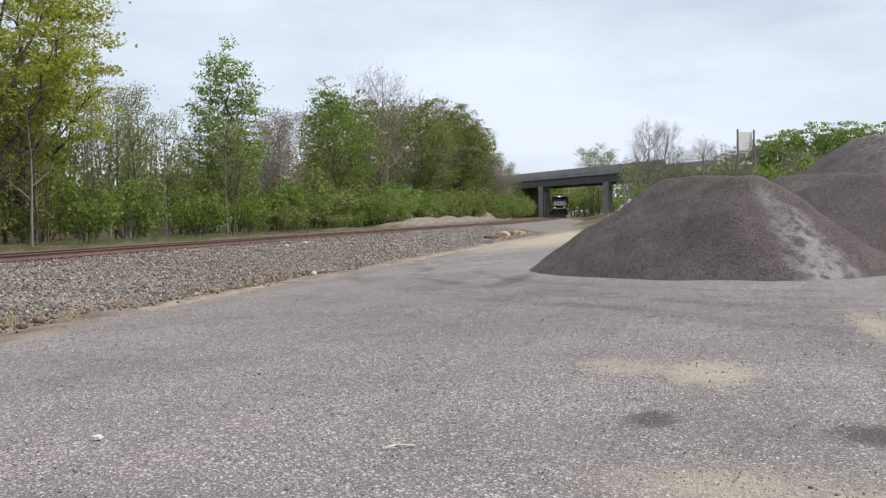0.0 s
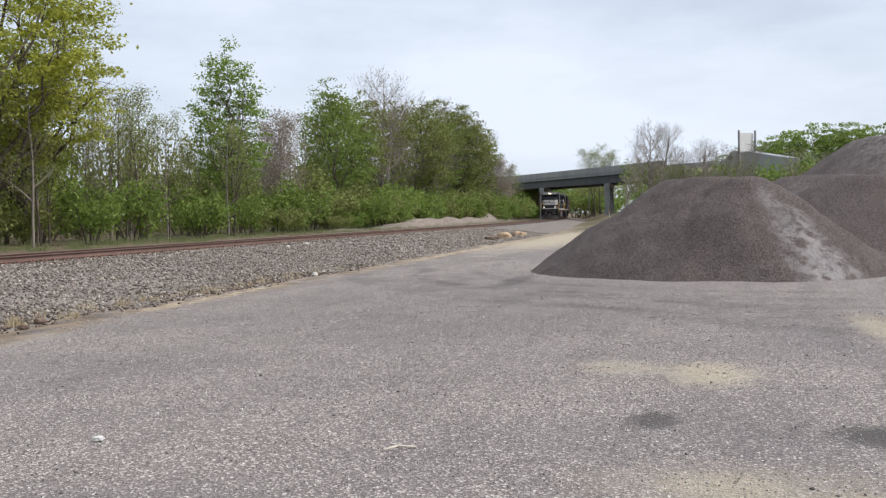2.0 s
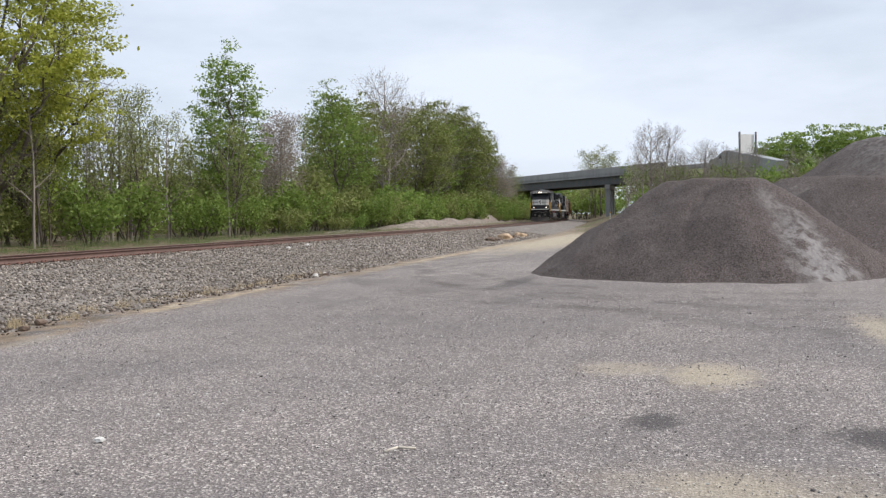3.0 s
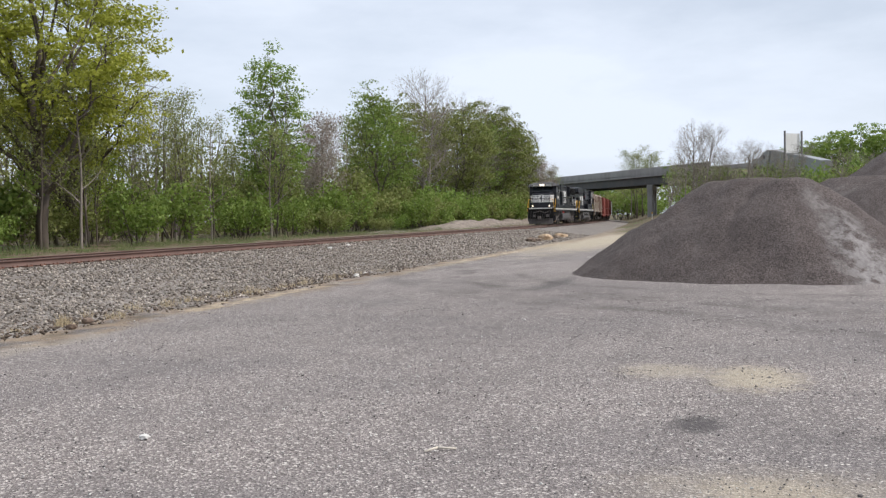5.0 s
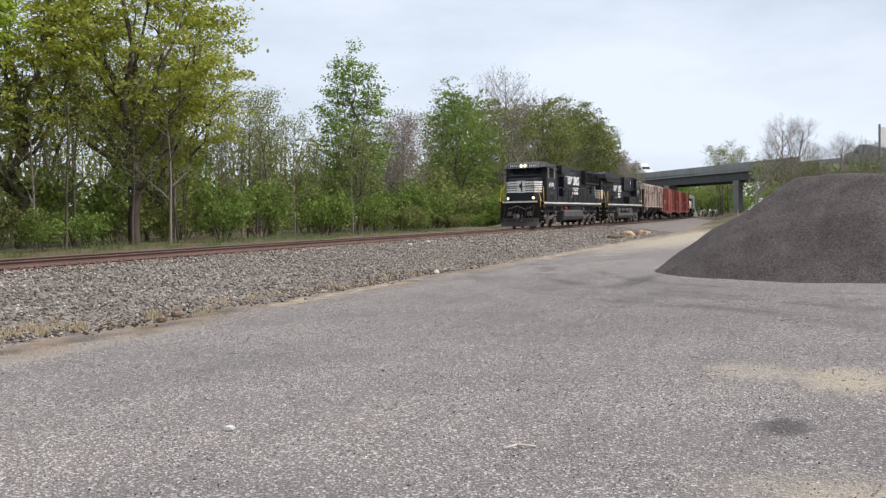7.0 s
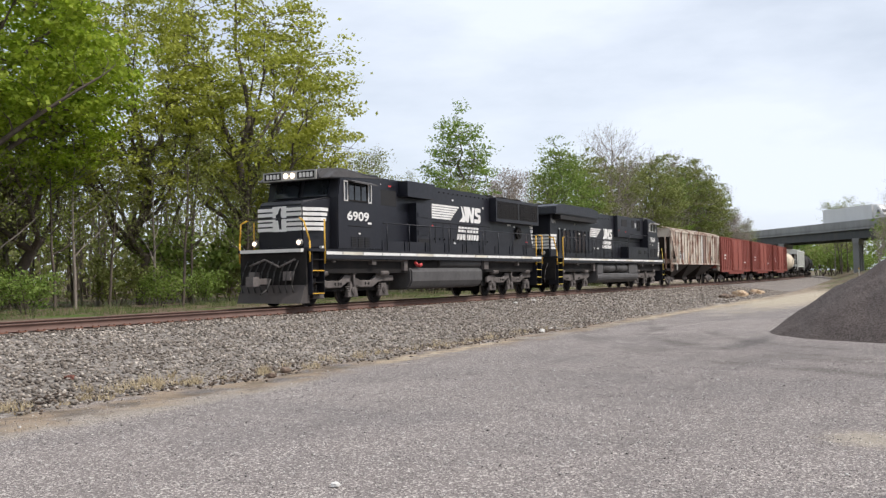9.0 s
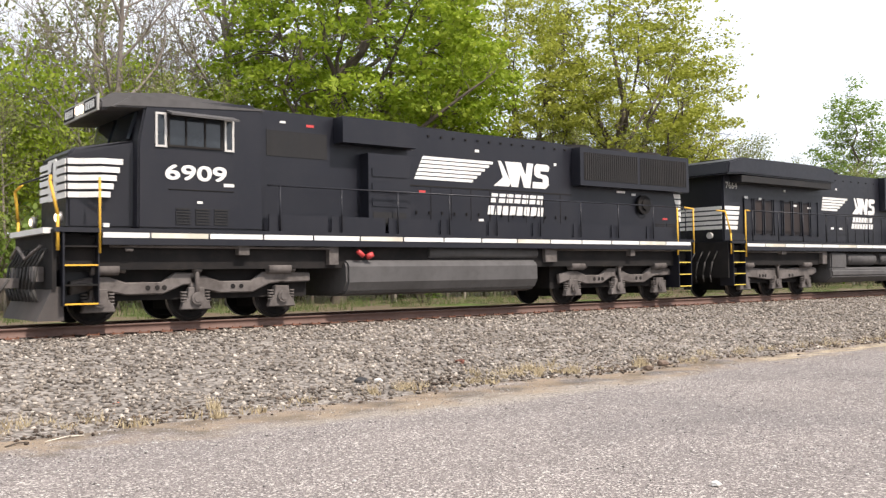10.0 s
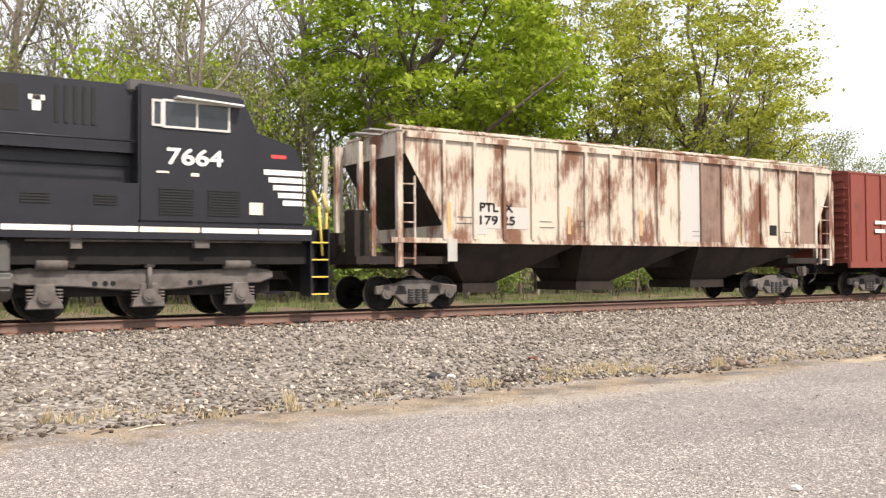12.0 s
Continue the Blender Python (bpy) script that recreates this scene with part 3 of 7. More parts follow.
def emblem(parent, x0, x1, z0, z1, y):
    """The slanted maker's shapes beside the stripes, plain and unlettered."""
    w, h = x1 - x0, z1 - z0
    wedge = [(0.0, 0.0), (0.26, 0.0), (0.30, 0.16), (0.13, 1.0), (0.08, 1.0), (0.16, 0.35)]
    zigzag = [(0.31, 0.0), (0.42, 0.0), (0.47, 0.52), (0.53, 0.0), (0.64, 0.0), (0.70, 1.0), (0.59, 1.0), (0.56, 0.50), (0.48, 1.0), (0.20, 1.0)]
    block = [(0.68, 0.0), (0.92, 0.0), (0.98, 0.14), (0.98, 0.46), (0.94, 0.56), (0.83, 0.60), (0.83, 0.72), (0.98, 0.72), (1.0, 0.90), (0.96, 1.0), (0.76, 1.0), (0.72, 0.88), (0.72, 0.56), (0.76, 0.46), (0.87, 0.40), (0.87, 0.26), (0.69, 0.26)]
    polys = [[(x0 + w * a, z0 + h * b) for a, b in p] for p in (wedge, zigzag, block)]
    decal(parent, "painted_emblem", M_WHITE, polys, y, "cream white painted shape, partly worn away")


def wheel_mesh(r):
    bm = bmesh.new()
    for s in (-1, 1):
        prof = [(0.0, 0.715), (r * 0.3, 0.70), (r * 0.34, 0.735), (r * 0.78, 0.745), (r * 0.82, 0.70), (r, 0.705), (r, 0.80), (r * 0.86, 0.845), (r * 0.80, 0.79), (r * 0.4, 0.775), (r * 0.32, 0.86), (0.0, 0.88)]
        n = 28
        rings = []
        for k in range(n):
            a = k * math.tau / n
            rings.append([bm.verts.new((p * math.cos(a), s * q, p * math.sin(a))) for p, q in prof[1:-1]])
        for k in range(n):
            a, b = rings[k], rings[(k + 1) % n]
            for i in range(len(a) - 1):
                f = bm.faces.new((a[i], a[i + 1], b[i + 1], b[i]))
                f.material_index = 1 if i == 4 else 0
        bm.faces.new([ring[-1] for ring in rings])
        # a chalk-like scuff and bolts, so that the turning shows
        for k in (0, 1, 2):
            a = k * math.tau / 3
            box(bm, r * 0.55 * math.cos(a) - 0.03, r * 0.55 * math.cos(a) + 0.03, s * 0.81 - 0.02, s * 0.81 + 0.02, r * 0.55 * math.sin(a) - 0.03, r * 0.55 * math.sin(a) + 0.03)
    rod(bm, (0, -0.8, 0), (0, 0.8, 0), 0.09, 10)
    bmesh.ops.recalc_face_normals(bm, faces=bm.faces)
    me = bpy.data.meshes.new("wheelset")
    bm.to_mesh(me)
    bm.free()
    me.materials.append(M_DARK)
    me.materials.append(M_STEEL)
    return me


WHEELS = []
BIG_WHEEL, SMALL_WHEEL = wheel_mesh(0.508), wheel_mesh(0.42)


def wheelset(parent, x, r, turning=True):
    w = new("wheelset", BIG_WHEEL if r > 0.45 else SMALL_WHEEL)
    w.parent = parent
    w.location = (x, 0, r)
    if turning:
        WHEELS.append((w, x, r))
    return w


def coil(bm, x, y, z0, z1, r, turns=4):
    for k in range(turns):
        z = z0 + (z1 - z0) * (k + 0.5) / turns
        rod(bm, (x, y, z - (z1 - z0) / turns * 0.3), (x, y, z + (z1 - z0) / turns * 0.3), r, 8)


def loco_truck(parent, axles, style):
    """A three-axle truck: each side a swept frame, journal boxes, springs, brake gear."""
    xm = axles[1]
    for s in (-1, 1):
        bm = bmesh.new()
        y0, y1 = s * 1.02, s * 1.16
        if style == "swept":
            for a, b in ((axles[0], axles[1]), (axles[1], axles[2])):
                prism(bm, [(a - 0.12, 0.70), (a + 0.28, 0.66), (a + 0.55, 0.60), (b - 0.72, 0.60), (b - 0.3, 0.78), (b + 0.1, 0.82), (b + 0.1, 1.06), (b - 0.45, 1.05), (b - 0.75, 0.86), (a + 0.55, 0.86), (a + 0.2, 0.98), (a - 0.15, 0.98)], y0, y1)
            prism(bm, [(axles[0] - 0.55, 0.62), (axles[0] - 0.1, 0.72), (axles[0] - 0.1, 0.98), (axles[0] - 0.55, 0.90)], y0, y1)
            prism(bm, [(axles[2] + 0.05, 0.80), (axles[2] + 0.75, 0.82), (axles[2] + 0.75, 1.02), (axles[2] + 0.05, 1.06)], y0, y1)
        else:
            prism(bm, [(axles[0] - 0.75, 0.82), (axles[0] - 0.45, 0.72), (axles[0] + 0.55, 0.68), (axles[1] - 0.5, 0.60), (axles[1] + 0.5, 0.60), (axles[2] - 0.55, 0.68), (axles[2] + 0.45, 0.72), (axles[2] + 0.75, 0.82),
                       (axles[2] + 0.75, 0.98), (axles[2] + 0.3, 1.06), (axles[1] + 0.75, 0.98), (axles[1] + 0.4, 1.02), (axles[1] - 0.4, 1.02), (axles[1] - 0.75, 0.98), (axles[0] - 0.3, 1.06), (axles[0] - 0.75, 0.98)], y0, y1)
        bmesh.ops.recalc_face_normals(bm, faces=bm.faces)
        soften(bm, 0.025)
        frame_ob = part("truck_frame", bm, M_GRIME, parent, "dusty cast-steel truck frame")
        for a in axles:
            bm = bmesh.new()
            prism(bm, [(a - 0.34, 0.26), (a + 0.34, 0.26), (a + 0.30, 0.40), (a + 0.20, 0.50), (a + 0.17, 0.74), (a - 0.17, 0.74), (a - 0.20, 0.50), (a - 0.30, 0.40)], s * 1.03, s * 1.20)
            bmesh.ops.recalc_face_normals(bm, faces=bm.faces)
            soften(bm, 0.02)
            rod(bm, (a, s * 1.18, 0.5), (a, s * 1.27, 0.5), 0.135, 14)
            rod(bm, (a, s * 1.26, 0.5), (a, s * 1.29, 0.5), 0.085, 12)
            for q in (-0.26, 0.26):
                coil(bm, a + q, s * 1.12, 0.40, 0.66, 0.075)
            part("journal_box", bm, M_GRIME, frame_ob)
        bm = bmesh.new()
        for a, d in ((axles[0], 0.1), (axles[2], -0.1)):
            rod(bm, (a - 0.28 + d, s * 1.2, 1.13), (a + 0.28 + d, s * 1.2, 1.13), 0.125, 12)
            rod(bm, (a + 0.28 + d, s * 1.2, 1.13), (a + 0.42 + d, s * 1.2, 1.10), 0.06, 8)
        rod(bm, (xm, s * 1.22, 0.55), (xm, s * 1.22, 1.15), 0.05, 8)
        rod(bm, (xm - 0.09, s * 1.22, 1.12), (xm + 0.09, s * 1.22, 1.12), 0.07, 8)
        for q in (-1.05, -0.85, 0.85, 1.05, -0.7):
            rod(bm, (xm + q, s * 1.14, 0.74), (xm + q, s * 1.17, 0.74), 0.055, 10, mi=1)
        bend(bm, [(axles[0] - 0.5, s * 1.22, 1.27), (axles[0] + 0.4, s * 1.22, 1.27), (axles[0] + 0.6, s * 1.22, 1.15), (xm - 0.3, s * 1.2, 1.12), (xm + 0.4, s * 1.2, 1.2), (axles[2] + 0.4, s * 1.22, 1.28)], 0.018)
        part("brake_rigging", bm, [M_GRIME, M_DARK], frame_ob)
    bm = bmesh.new()
    box(bm, axles[0] - 0.75, axles[2] + 0.75, -0.95, 0.95, 0.48, 1.32)
    for a in axles:
        box(bm, a - 0.3, a + 0.5, -0.55, 0.55, 0.25, 0.75)
    part("truck_bolster", bm, M_DARK, parent)
    for a in axles:
        wheelset(parent, a, 0.508)


def freight_truck(parent, x, r=0.42, spread=0.89, turning=True):
    for s in (-1, 1):
        bm = bmesh.new()
        prism(bm, [(x - 1.15, 0.40), (x - 0.62, 0.36), (x - 0.38, 0.16), (x + 0.38, 0.16), (x + 0.62, 0.36), (x + 1.15, 0.40), (x + 1.15, 0.60), (x + 0.6, 0.66), (x + 0.35, 0.74), (x - 0.35, 0.74), (x - 0.6, 0.66), (x - 1.15, 0.60)], s * 0.95, s * 1.09)
        bmesh.ops.recalc_face_normals(bm, faces=bm.faces)
        soften(bm, 0.025)
        f = part("side_frame", bm, M_GRIME, parent, "rusty cast-steel side frame")
        bm = bmesh.new()
        for q in (-0.2, 0.0, 0.2):
            coil(bm, x + q, s * 1.10, 0.24, 0.54, 0.085, 5)
        part("spring_nest", bm, M_TANK, f)
        for q in (-spread, spread):
            bm = bmesh.new()
            rod(bm, (x + q, s * 1.06, r), (x + q, s * 1.16, r), 0.13, 12)
            rod(bm, (x + q, s * 1.15, r), (x + q, s * 1.18, r), 0.07, 8)
            part("bearing_cap", bm, M_GRIME, f)
        for q in (-0.48, 0.48):
            bm = bmesh.new()
            prism(bm, [(x + q - 0.17, 0.40), (x + q + 0.17, 0.40), (x + q * 0.98 + 0.1, 0.60), (x + q * 0.98 - 0.1, 0.60)], s * 1.088, s * 1.096)
            bmesh.ops.recalc_face_normals(bm, faces=bm.faces)
            part("frame_window", bm, M_DARK, f)
    bm = bmesh.new()
    box(bm, x - 0.2, x + 0.2, -1.0, 1.0, 0.45, 0.78)
    part("truck_bolster", bm, M_DARK, parent)
    for q in (-spread, spread):
        wheelset(parent, x + q, r, turning)


def coupler(parent, x, way):
    bm = bmesh.new()
    box(bm, min(x, x - way * 0.75), max(x, x - way * 0.75), -0.09, 0.09, 0.78, 0.98)
    box(bm, x - 0.14, x + 0.14, -0.16, 0.16, 0.72, 1.04)
    soften(bm, 0.03)
    part("coupler", bm, M_GRIME, parent)
    tubes(parent, "air_hose", M_RUBBER, [[(x - way * 0.5, -0.35, 0.95), (x - way * 0.25, -0.38, 0.60), (x, -0.34, 0.45)]], 0.03)


def stair(parent, x0, x1, y, tread_mat=M_GOLD):
    """Corner steps down from the deck, on one side."""
    s = -1 if y < 0 else 1
    a, b = sorted((y, y - s * 0.55))
    w = slab(parent, "step_well", M_BLACK, [(x0 - 0.03, x0, a, b, 0.42, 1.9), (x1, x1 + 0.03, a, b, 0.42, 1.9), (x0, x1, *sorted((y - s * 0.55, y - s * 0.52)), 0.42, 1.9)])
    for k, z in enumerate((0.46, 0.84, 1.22, 1.60)):
        slab(w, "step", M_DARK, [(x0, x1, a + 0.02, b - 0.02, z - 0.03, z)])
        if tread_mat is M_YELLOW and k in (1, 3):
            continue
        slab(w, "step_edge", tread_mat, [(x0, x1, *sorted((y, y - s * 0.03)), z - 0.02, z + 0.012)], label="yellow painted step edge")


def stanchions(parent, xs, y, z0, z1, mat):
    bm = bmesh.new()
    rod(bm, (0, 0, 0), (0, 0, z1 - z0), 0.02, 6)
    me = bpy.data.meshes.new("stanchion")
    bm.to_mesh(me)
    bm.free()
    me.materials.append(mat)
    for x in xs:
        o = new("stanchion", me)
        o.parent = parent
        o.location = (x, y, z0)


def louvres(parent, x0, x1, z0, z1, y, n, mat=None):
    bm = bmesh.new()
    h = (z1 - z0) / n
    for i in range(n):
        z = z0 + i * h
        prism(bm, [(x0, z), (x1, z), (x1, z + h * 0.55), (x0, z + h * 0.55)], y - 0.018, y + 0.01)
    bmesh.ops.recalc_face_normals(bm, faces=bm.faces)
    part("louvre_panel", bm, mat or M_MESH, parent)


def side_window(parent, x0, x1, z0, z1, y, label="", mullions=(), mat=None):
    s = -1 if y < 0 else 1
    bm = bmesh.new()
    t = 0.045
    for b in ((x0, x1, z0, z0 + t), (x0, x1, z1 - t, z1), (x0, x0 + t, z0 + t, z1 - t), (x1 - t, x1, z0 + t, z1 - t)):
        box(bm, b[0], b[1], *sorted((y, y + s * 0.03)), b[2], b[3])
    for m in mullions:
        box(bm, m - 0.02, m + 0.02, *sorted((y, y + s * 0.025)), z0 + t, z1 - t)
    w = part("window_frame", bm, mat or M_LENS, parent, label or "bright aluminium window frame")
    slab(w, "pane", M_GLASS, [(x0 + t, x1 - t, *sorted((y - s * 0.02, y + s * 0.008)), z0 + t, z1 - t)])


def loco_common(v, x0, x1, well0, well1):
    """Frame, deck and sill stripe between the two end platforms."""
    slab(v, "underframe", M_DARK, [(x0, x1, -1.30, 1.30, 1.12, 1.80)])
    slab(v, "deck", M_BLACK, [(x0, x1, -1.55, 1.55, 1.86, 1.95)], 0.01)
    for s in (-1, 1):
        slab(v, "side_sill", M_BLACK, [(well0, well1, *sorted((s * 1.50, s * 1.56)), 1.62, 1.86)])
        n = int((well1 - well0) / 1.25)
        w = (well1 - well0) / n
        for i in range(n):
            slab(v, "sill_stripe", M_CREAM if i % 4 == 1 else M_WHITE, [(well0 + i * w + 0.02, well0 + (i + 1) * w - 0.02, *sorted((s * 1.56, s * 1.566)), 1.76, 1.865)], label="white reflective sill stripe")


def draw_in(v, start, reach, amount, keep=()):
    """Shorten the leading end of a vehicle: parts ahead of start move back by up to amount over reach."""
    done = set()
    for ob in v.children_recursive:
        if ob.type != "MESH" or ob.data.name in done or ob.data.name.split(".")[0] in keep:
            continue
        done.add(ob.data.name)
        for q in ob.data.vertices:
            q.co.x += amount * max(0.0, min(1.0, (start - q.co.x) / reach))


def build_lead_loco():
    v = vehicle("locomotive", "black six-axle diesel locomotive with white nose stripes and lit headlights", "locomotive", "diesel locomotives of the train")
    loco_common(v, 0.75, 20.95, 1.75, 20.75)
    # nose and cab
    bm = bmesh.new()
    prism(bm, [(1.12, 1.95), (2.95, 1.95), (2.95, 3.72), (2.70, 3.78), (1.30, 3.60), (1.12, 3.45)], -1.28, 1.28)
    for q in bm.verts:
        if q.co.x < 1.5 and abs(q.co.y) > 1:
            q.co.y *= 0.74
    bmesh.ops.recalc_face_normals(bm, faces=bm.faces)
    soften(bm, 0.06, 2)
    nose = part("nose", bm, M_BLACK, v, smooth=False)
    outline(v, "cab", M_BLACK, [(2.70, 1.95), (5.55, 1.95), (5.55, 4.60), (5.30, 4.72), (3.10, 4.62), (2.92, 4.48), (2.72, 3.76)], -1.55, 1.55, 0.04)
    cab_roof = outline(v, "cab_roof", M_TANK, [(1.85, 4.36), (2.9, 4.46), (5.6, 4.62), (5.6, 4.74), (3.6, 4.86), (2.2, 4.74), (1.85, 4.56)], -1.22, 1.22, 0.05)
    outline(cab_roof, "roof_edge", M_TANK, [(2.0, 4.38), (5.6, 4.58), (5.6, 4.66), (2.6, 4.66)], -1.57, 1.57, 0.03)
    # number panel with headlights across the brow
    panel = slab(v, "number_panel", M_GREYPANEL, [(1.80, 1.86, -1.15, 1.15, 4.36, 4.68)], 0.01, "grey panel above the windscreen")
    for y in (-0.145, 0.145):
        bm = bmesh.new()
        rod(bm, (1.76, y, 4.52), (1.81, y, 4.52), 0.09, 16)
        part("headlight", bm, M_LAMP, v, "lit round headlight")
    for y in (-0.72, 0.72):
        slab(panel, "number_board", M_DARK, [(1.775, 1.80, y - 0.36, y + 0.36, 4.40, 4.64)])
        for k in range(4):
            slab(panel, "number_mark", M_WHITE, [(1.768, 1.776, y - 0.30 + k * 0.155, y - 0.19 + k * 0.155, 4.44, 4.60)])
    for y in (-0.62, 0.62):
        bm = bmesh.new()
        prism(bm, [(2.58, 3.82), (2.66, 3.82), (2.92, 4.40), (2.82, 4.40)], y - 0.52, y + 0.52)
        bmesh.ops.recalc_face_normals(bm, faces=bm.faces)
        part("windscreen", bm, M_GLASS, v)
    # white bars on the nose, front and sides
    for i in range(5):
        z = 2.58 + i * 0.168
        slab(nose, "nose_stripe", M_WHITE, [(1.098, 1.118, -0.93, -0.30, z, z + 0.115), (1.098, 1.118, 0.30, 0.93, z, z + 0.115)])
        e = 2.02 + i * 0.085
        for s in (-1, 1):
            bm = bmesh.new()
            pts = [(1.14, 0.962), (1.36, 1.008), (1.86, 1.290), (e, 1.290), (e + 0.06, 1.290)]
            for (xa, ya), (xb, yb) in zip(pts, pts[1:]):
                lo = [bm.verts.new((xa, s * ya, z)), bm.verts.new((xb, s * yb, z)), bm.verts.new((xb, s * yb, z + 0.115)), bm.verts.new((xa, s * ya, z + 0.115))]
                hi = [bm.verts.new(q.co + Vector((-0.004, s * 0.012, 0))) for q in lo]
                bm.faces.new(hi)
                for k in range(4):
                    bm.faces.new((lo[k], lo[(k + 1) % 4], hi[(k + 1) % 4], hi[k]))
            bmesh.ops.remove_doubles(bm, verts=bm.verts, dist=0.001)
            bmesh.ops.recalc_face_normals(bm, faces=bm.faces)
            part("nose_stripe", bm, M_WHITE, nose, "white painted stripe round the nose")
    slab(nose, "nose_emblem", M_WHITE, [(1.096, 1.119, -0.29, 0.29, 2.56, 3.42)], label="white emblem panel")
    bm = bmesh.new()
    for p in ([(-0.10, 2.64), (0.0, 2.64), (0.06, 2.98), (-0.08, 2.98)], [(-0.10, 2.95), (0.16, 2.95), (0.14, 3.14), (-0.06, 3.22)], [(-0.06, 3.16), (0.08, 3.12), (-0.02, 3.36), (-0.1, 3.36)]):
        a = [bm.verts.new((1.092, y, z)) for y, z in p]
        b = [bm.verts.new((1.100, y, z)) for y, z in p]
        bm.faces.new(a), bm.faces.new(b[::-1])
        for k in range(4):
            bm.faces.new((a[k], a[(k + 1) % 4], b[(k + 1) % 4], b[k]))
    bmesh.ops.recalc_face_normals(bm, faces=bm.faces)
    part("emblem_figure", bm, M_BLACK, nose)
    # cab side: windows, awning, numbers, louvres
    for s in (-1, 1):
        y = s * 1.555
        side_window(v, 3.12, 3.36, 3.64, 4.36, y, "bright framed wind deflector")
        side_window(v, 3.38, 4.60, 3.66, 4.34, y, "dark framed sliding cab window", mullions=(3.78, 4.2), mat=M_DARK)
        side_window(v, 4.64, 4.86, 3.64, 4.34, y, "bright framed wind deflector")
        bm = bmesh.new()
        prism(bm, [(3.35, 4.38), (4.85, 4.36), (4.85, 4.40), (3.35, 4.42)], y, y + s * 0.32)
        for q in bm.verts:
            if abs(q.co.y) > 1.7:
                q.co.z -= 0.10
        bmesh.ops.recalc_face_normals(bm, faces=bm.faces)
        part("window_awning", bm, M_TANK, v)
        for a in (3.55, 3.98, 4.40):
            louvres(v, a, a + 0.32, 2.06, 2.42, y, 6)
        tubes(v, "seam_strip", M_DARK, [[(3.4, y, 2.78), (4.85, y, 2.78)]], 0.012)
        slab(v, "tag_plate", M_WHITE, [(4.02, 4.14, *sorted((y, y + s * 0.006)), 2.50, 2.55), (4.62, 4.86, *sorted((y, y + s * 0.006)), 2.88, 2.95), (1.9, 2.05, *sorted((s * 1.2, s * 1.3)), 1.98, 2.06)])
    lettering(v, "road_number", M_WHITE, "6909", 3.34, 2.99, 0.30, -1.557, 1.34, 0.012, "white painted road number")
    # hood behind the cab
    hood = outline(v, "hood", M_BLACK, [(5.5, 1.95), (21.05, 1.95), (21.05, 4.60), (15.9, 4.66), (15.5, 4.74), (5.5, 4.78)], -0.95, 0.95, 0.05)
    for s in (-1, 1):
        y = s * 0.952
        slab(v, "inverter_cabinet", M_BLACK, [(7.75, 9.95, *sorted((s * 0.9, s * 1.38)), 4.12, 4.74)], 0.03)
        slab(v, "filter_box", M_BLACK, [(8.50, 9.75, *sorted((s * 0.9, s * 1.32)), 2.02, 3.92)], 0.03)
        slab(v, "filter_screen", M_MESH, [(8.62, 9.62, *sorted((s * 1.32, s * 1.33)), 2.12, 2.48)])
        slab(v, "intake_screen", M_MESH, [(5.95, 7.55, *sorted((y, y + s * 0.01)), 3.72, 4.32)])
        louvres(v, 8.6, 9.65, 2.62, 3.72, s * 1.325, 3, M_BLACK)
        rad = slab(v, "radiator_housing", M_BLACK, [(15.95, 21.05, *sorted((s * 0.9, s * 1.30)), 3.50, 4.62)], 0.05)
        for a, b in ((16.1, 18.5), (18.62, 20.9)):
            slab(rad, "radiator_screen", M_MESH, [(a, b, *sorted((s * 1.30, s * 1.312)), 3.66, 4.48)])
            bm = bmesh.new()
            for k in range(26):
                q = a + (b - a) * (k + 0.5) / 26
                box(bm, q - 0.012, q + 0.012, *sorted((s * 1.312, s * 1.325)), 3.66, 4.48)
            tagged(part("screen_grid", bm, M_DARK, rad), kind="stuff")
        tubes(v, "hood_handrail", M_BLACK, [[(5.7, s * 1.50, 2.98), (20.6, s * 1.50, 2.98)]], 0.022)
        stanchions(v, [6.0 + k * 1.62 for k in range(10)], s * 1.50, 1.95, 2.98, M_BLACK)
        for k in range(9):
            a = 5.75 + k * 1.62
            slab(v, "kick_panel", M_BLACK, [(a, a + 1.52, *sorted((s * 1.42, s * 1.45)), 1.95, 2.33)])
        # door seams, bolts, tags
        bm = bmesh.new()
        for k in range(9):
            a = 10.0 + k * 0.68
            box(bm, a - 0.008, a + 0.008, *sorted((y, y + s * 0.008)), 2.0, 3.2)
        box(bm, 9.9, 15.9, *sorted((y, y + s * 0.012)), 3.22, 3.25)
        for k in range(14):
            a = 10.2 + k * 0.42
            box(bm, a - 0.03, a + 0.03, *sorted((y, y + s * 0.03)), 4.52, 4.57)
            box(bm, a - 0.02, a + 0.02, *sorted((y, y + s * 0.03)), 2.5, 2.58)
        tagged(part("door_seams", bm, M_DARK, hood), kind="stuff")
        slab(hood, "reflector", M_WHITE, [(9.98, 10.1, *sorted((y, y + s * 0.008)), 4.14, 4.2), (12.2, 12.35, *sorted((y, y + s * 0.008)), 4.24, 4.31), (15.2, 15.3, *sorted((y, y + s * 0.008)), 4.05, 4.13),
                                          (12.3, 12.48, *sorted((y, y + s * 0.008)), 2.36, 2.43), (6.3, 6.45, *sorted((y, y + s * 0.008)), 4.5, 4.55), (17.9, 18.3, *sorted((y, y + s * 0.008)), 3.38, 3.45), (18.6, 18.8, *sorted((y, y + s * 0.008)), 3.32, 3.39)])
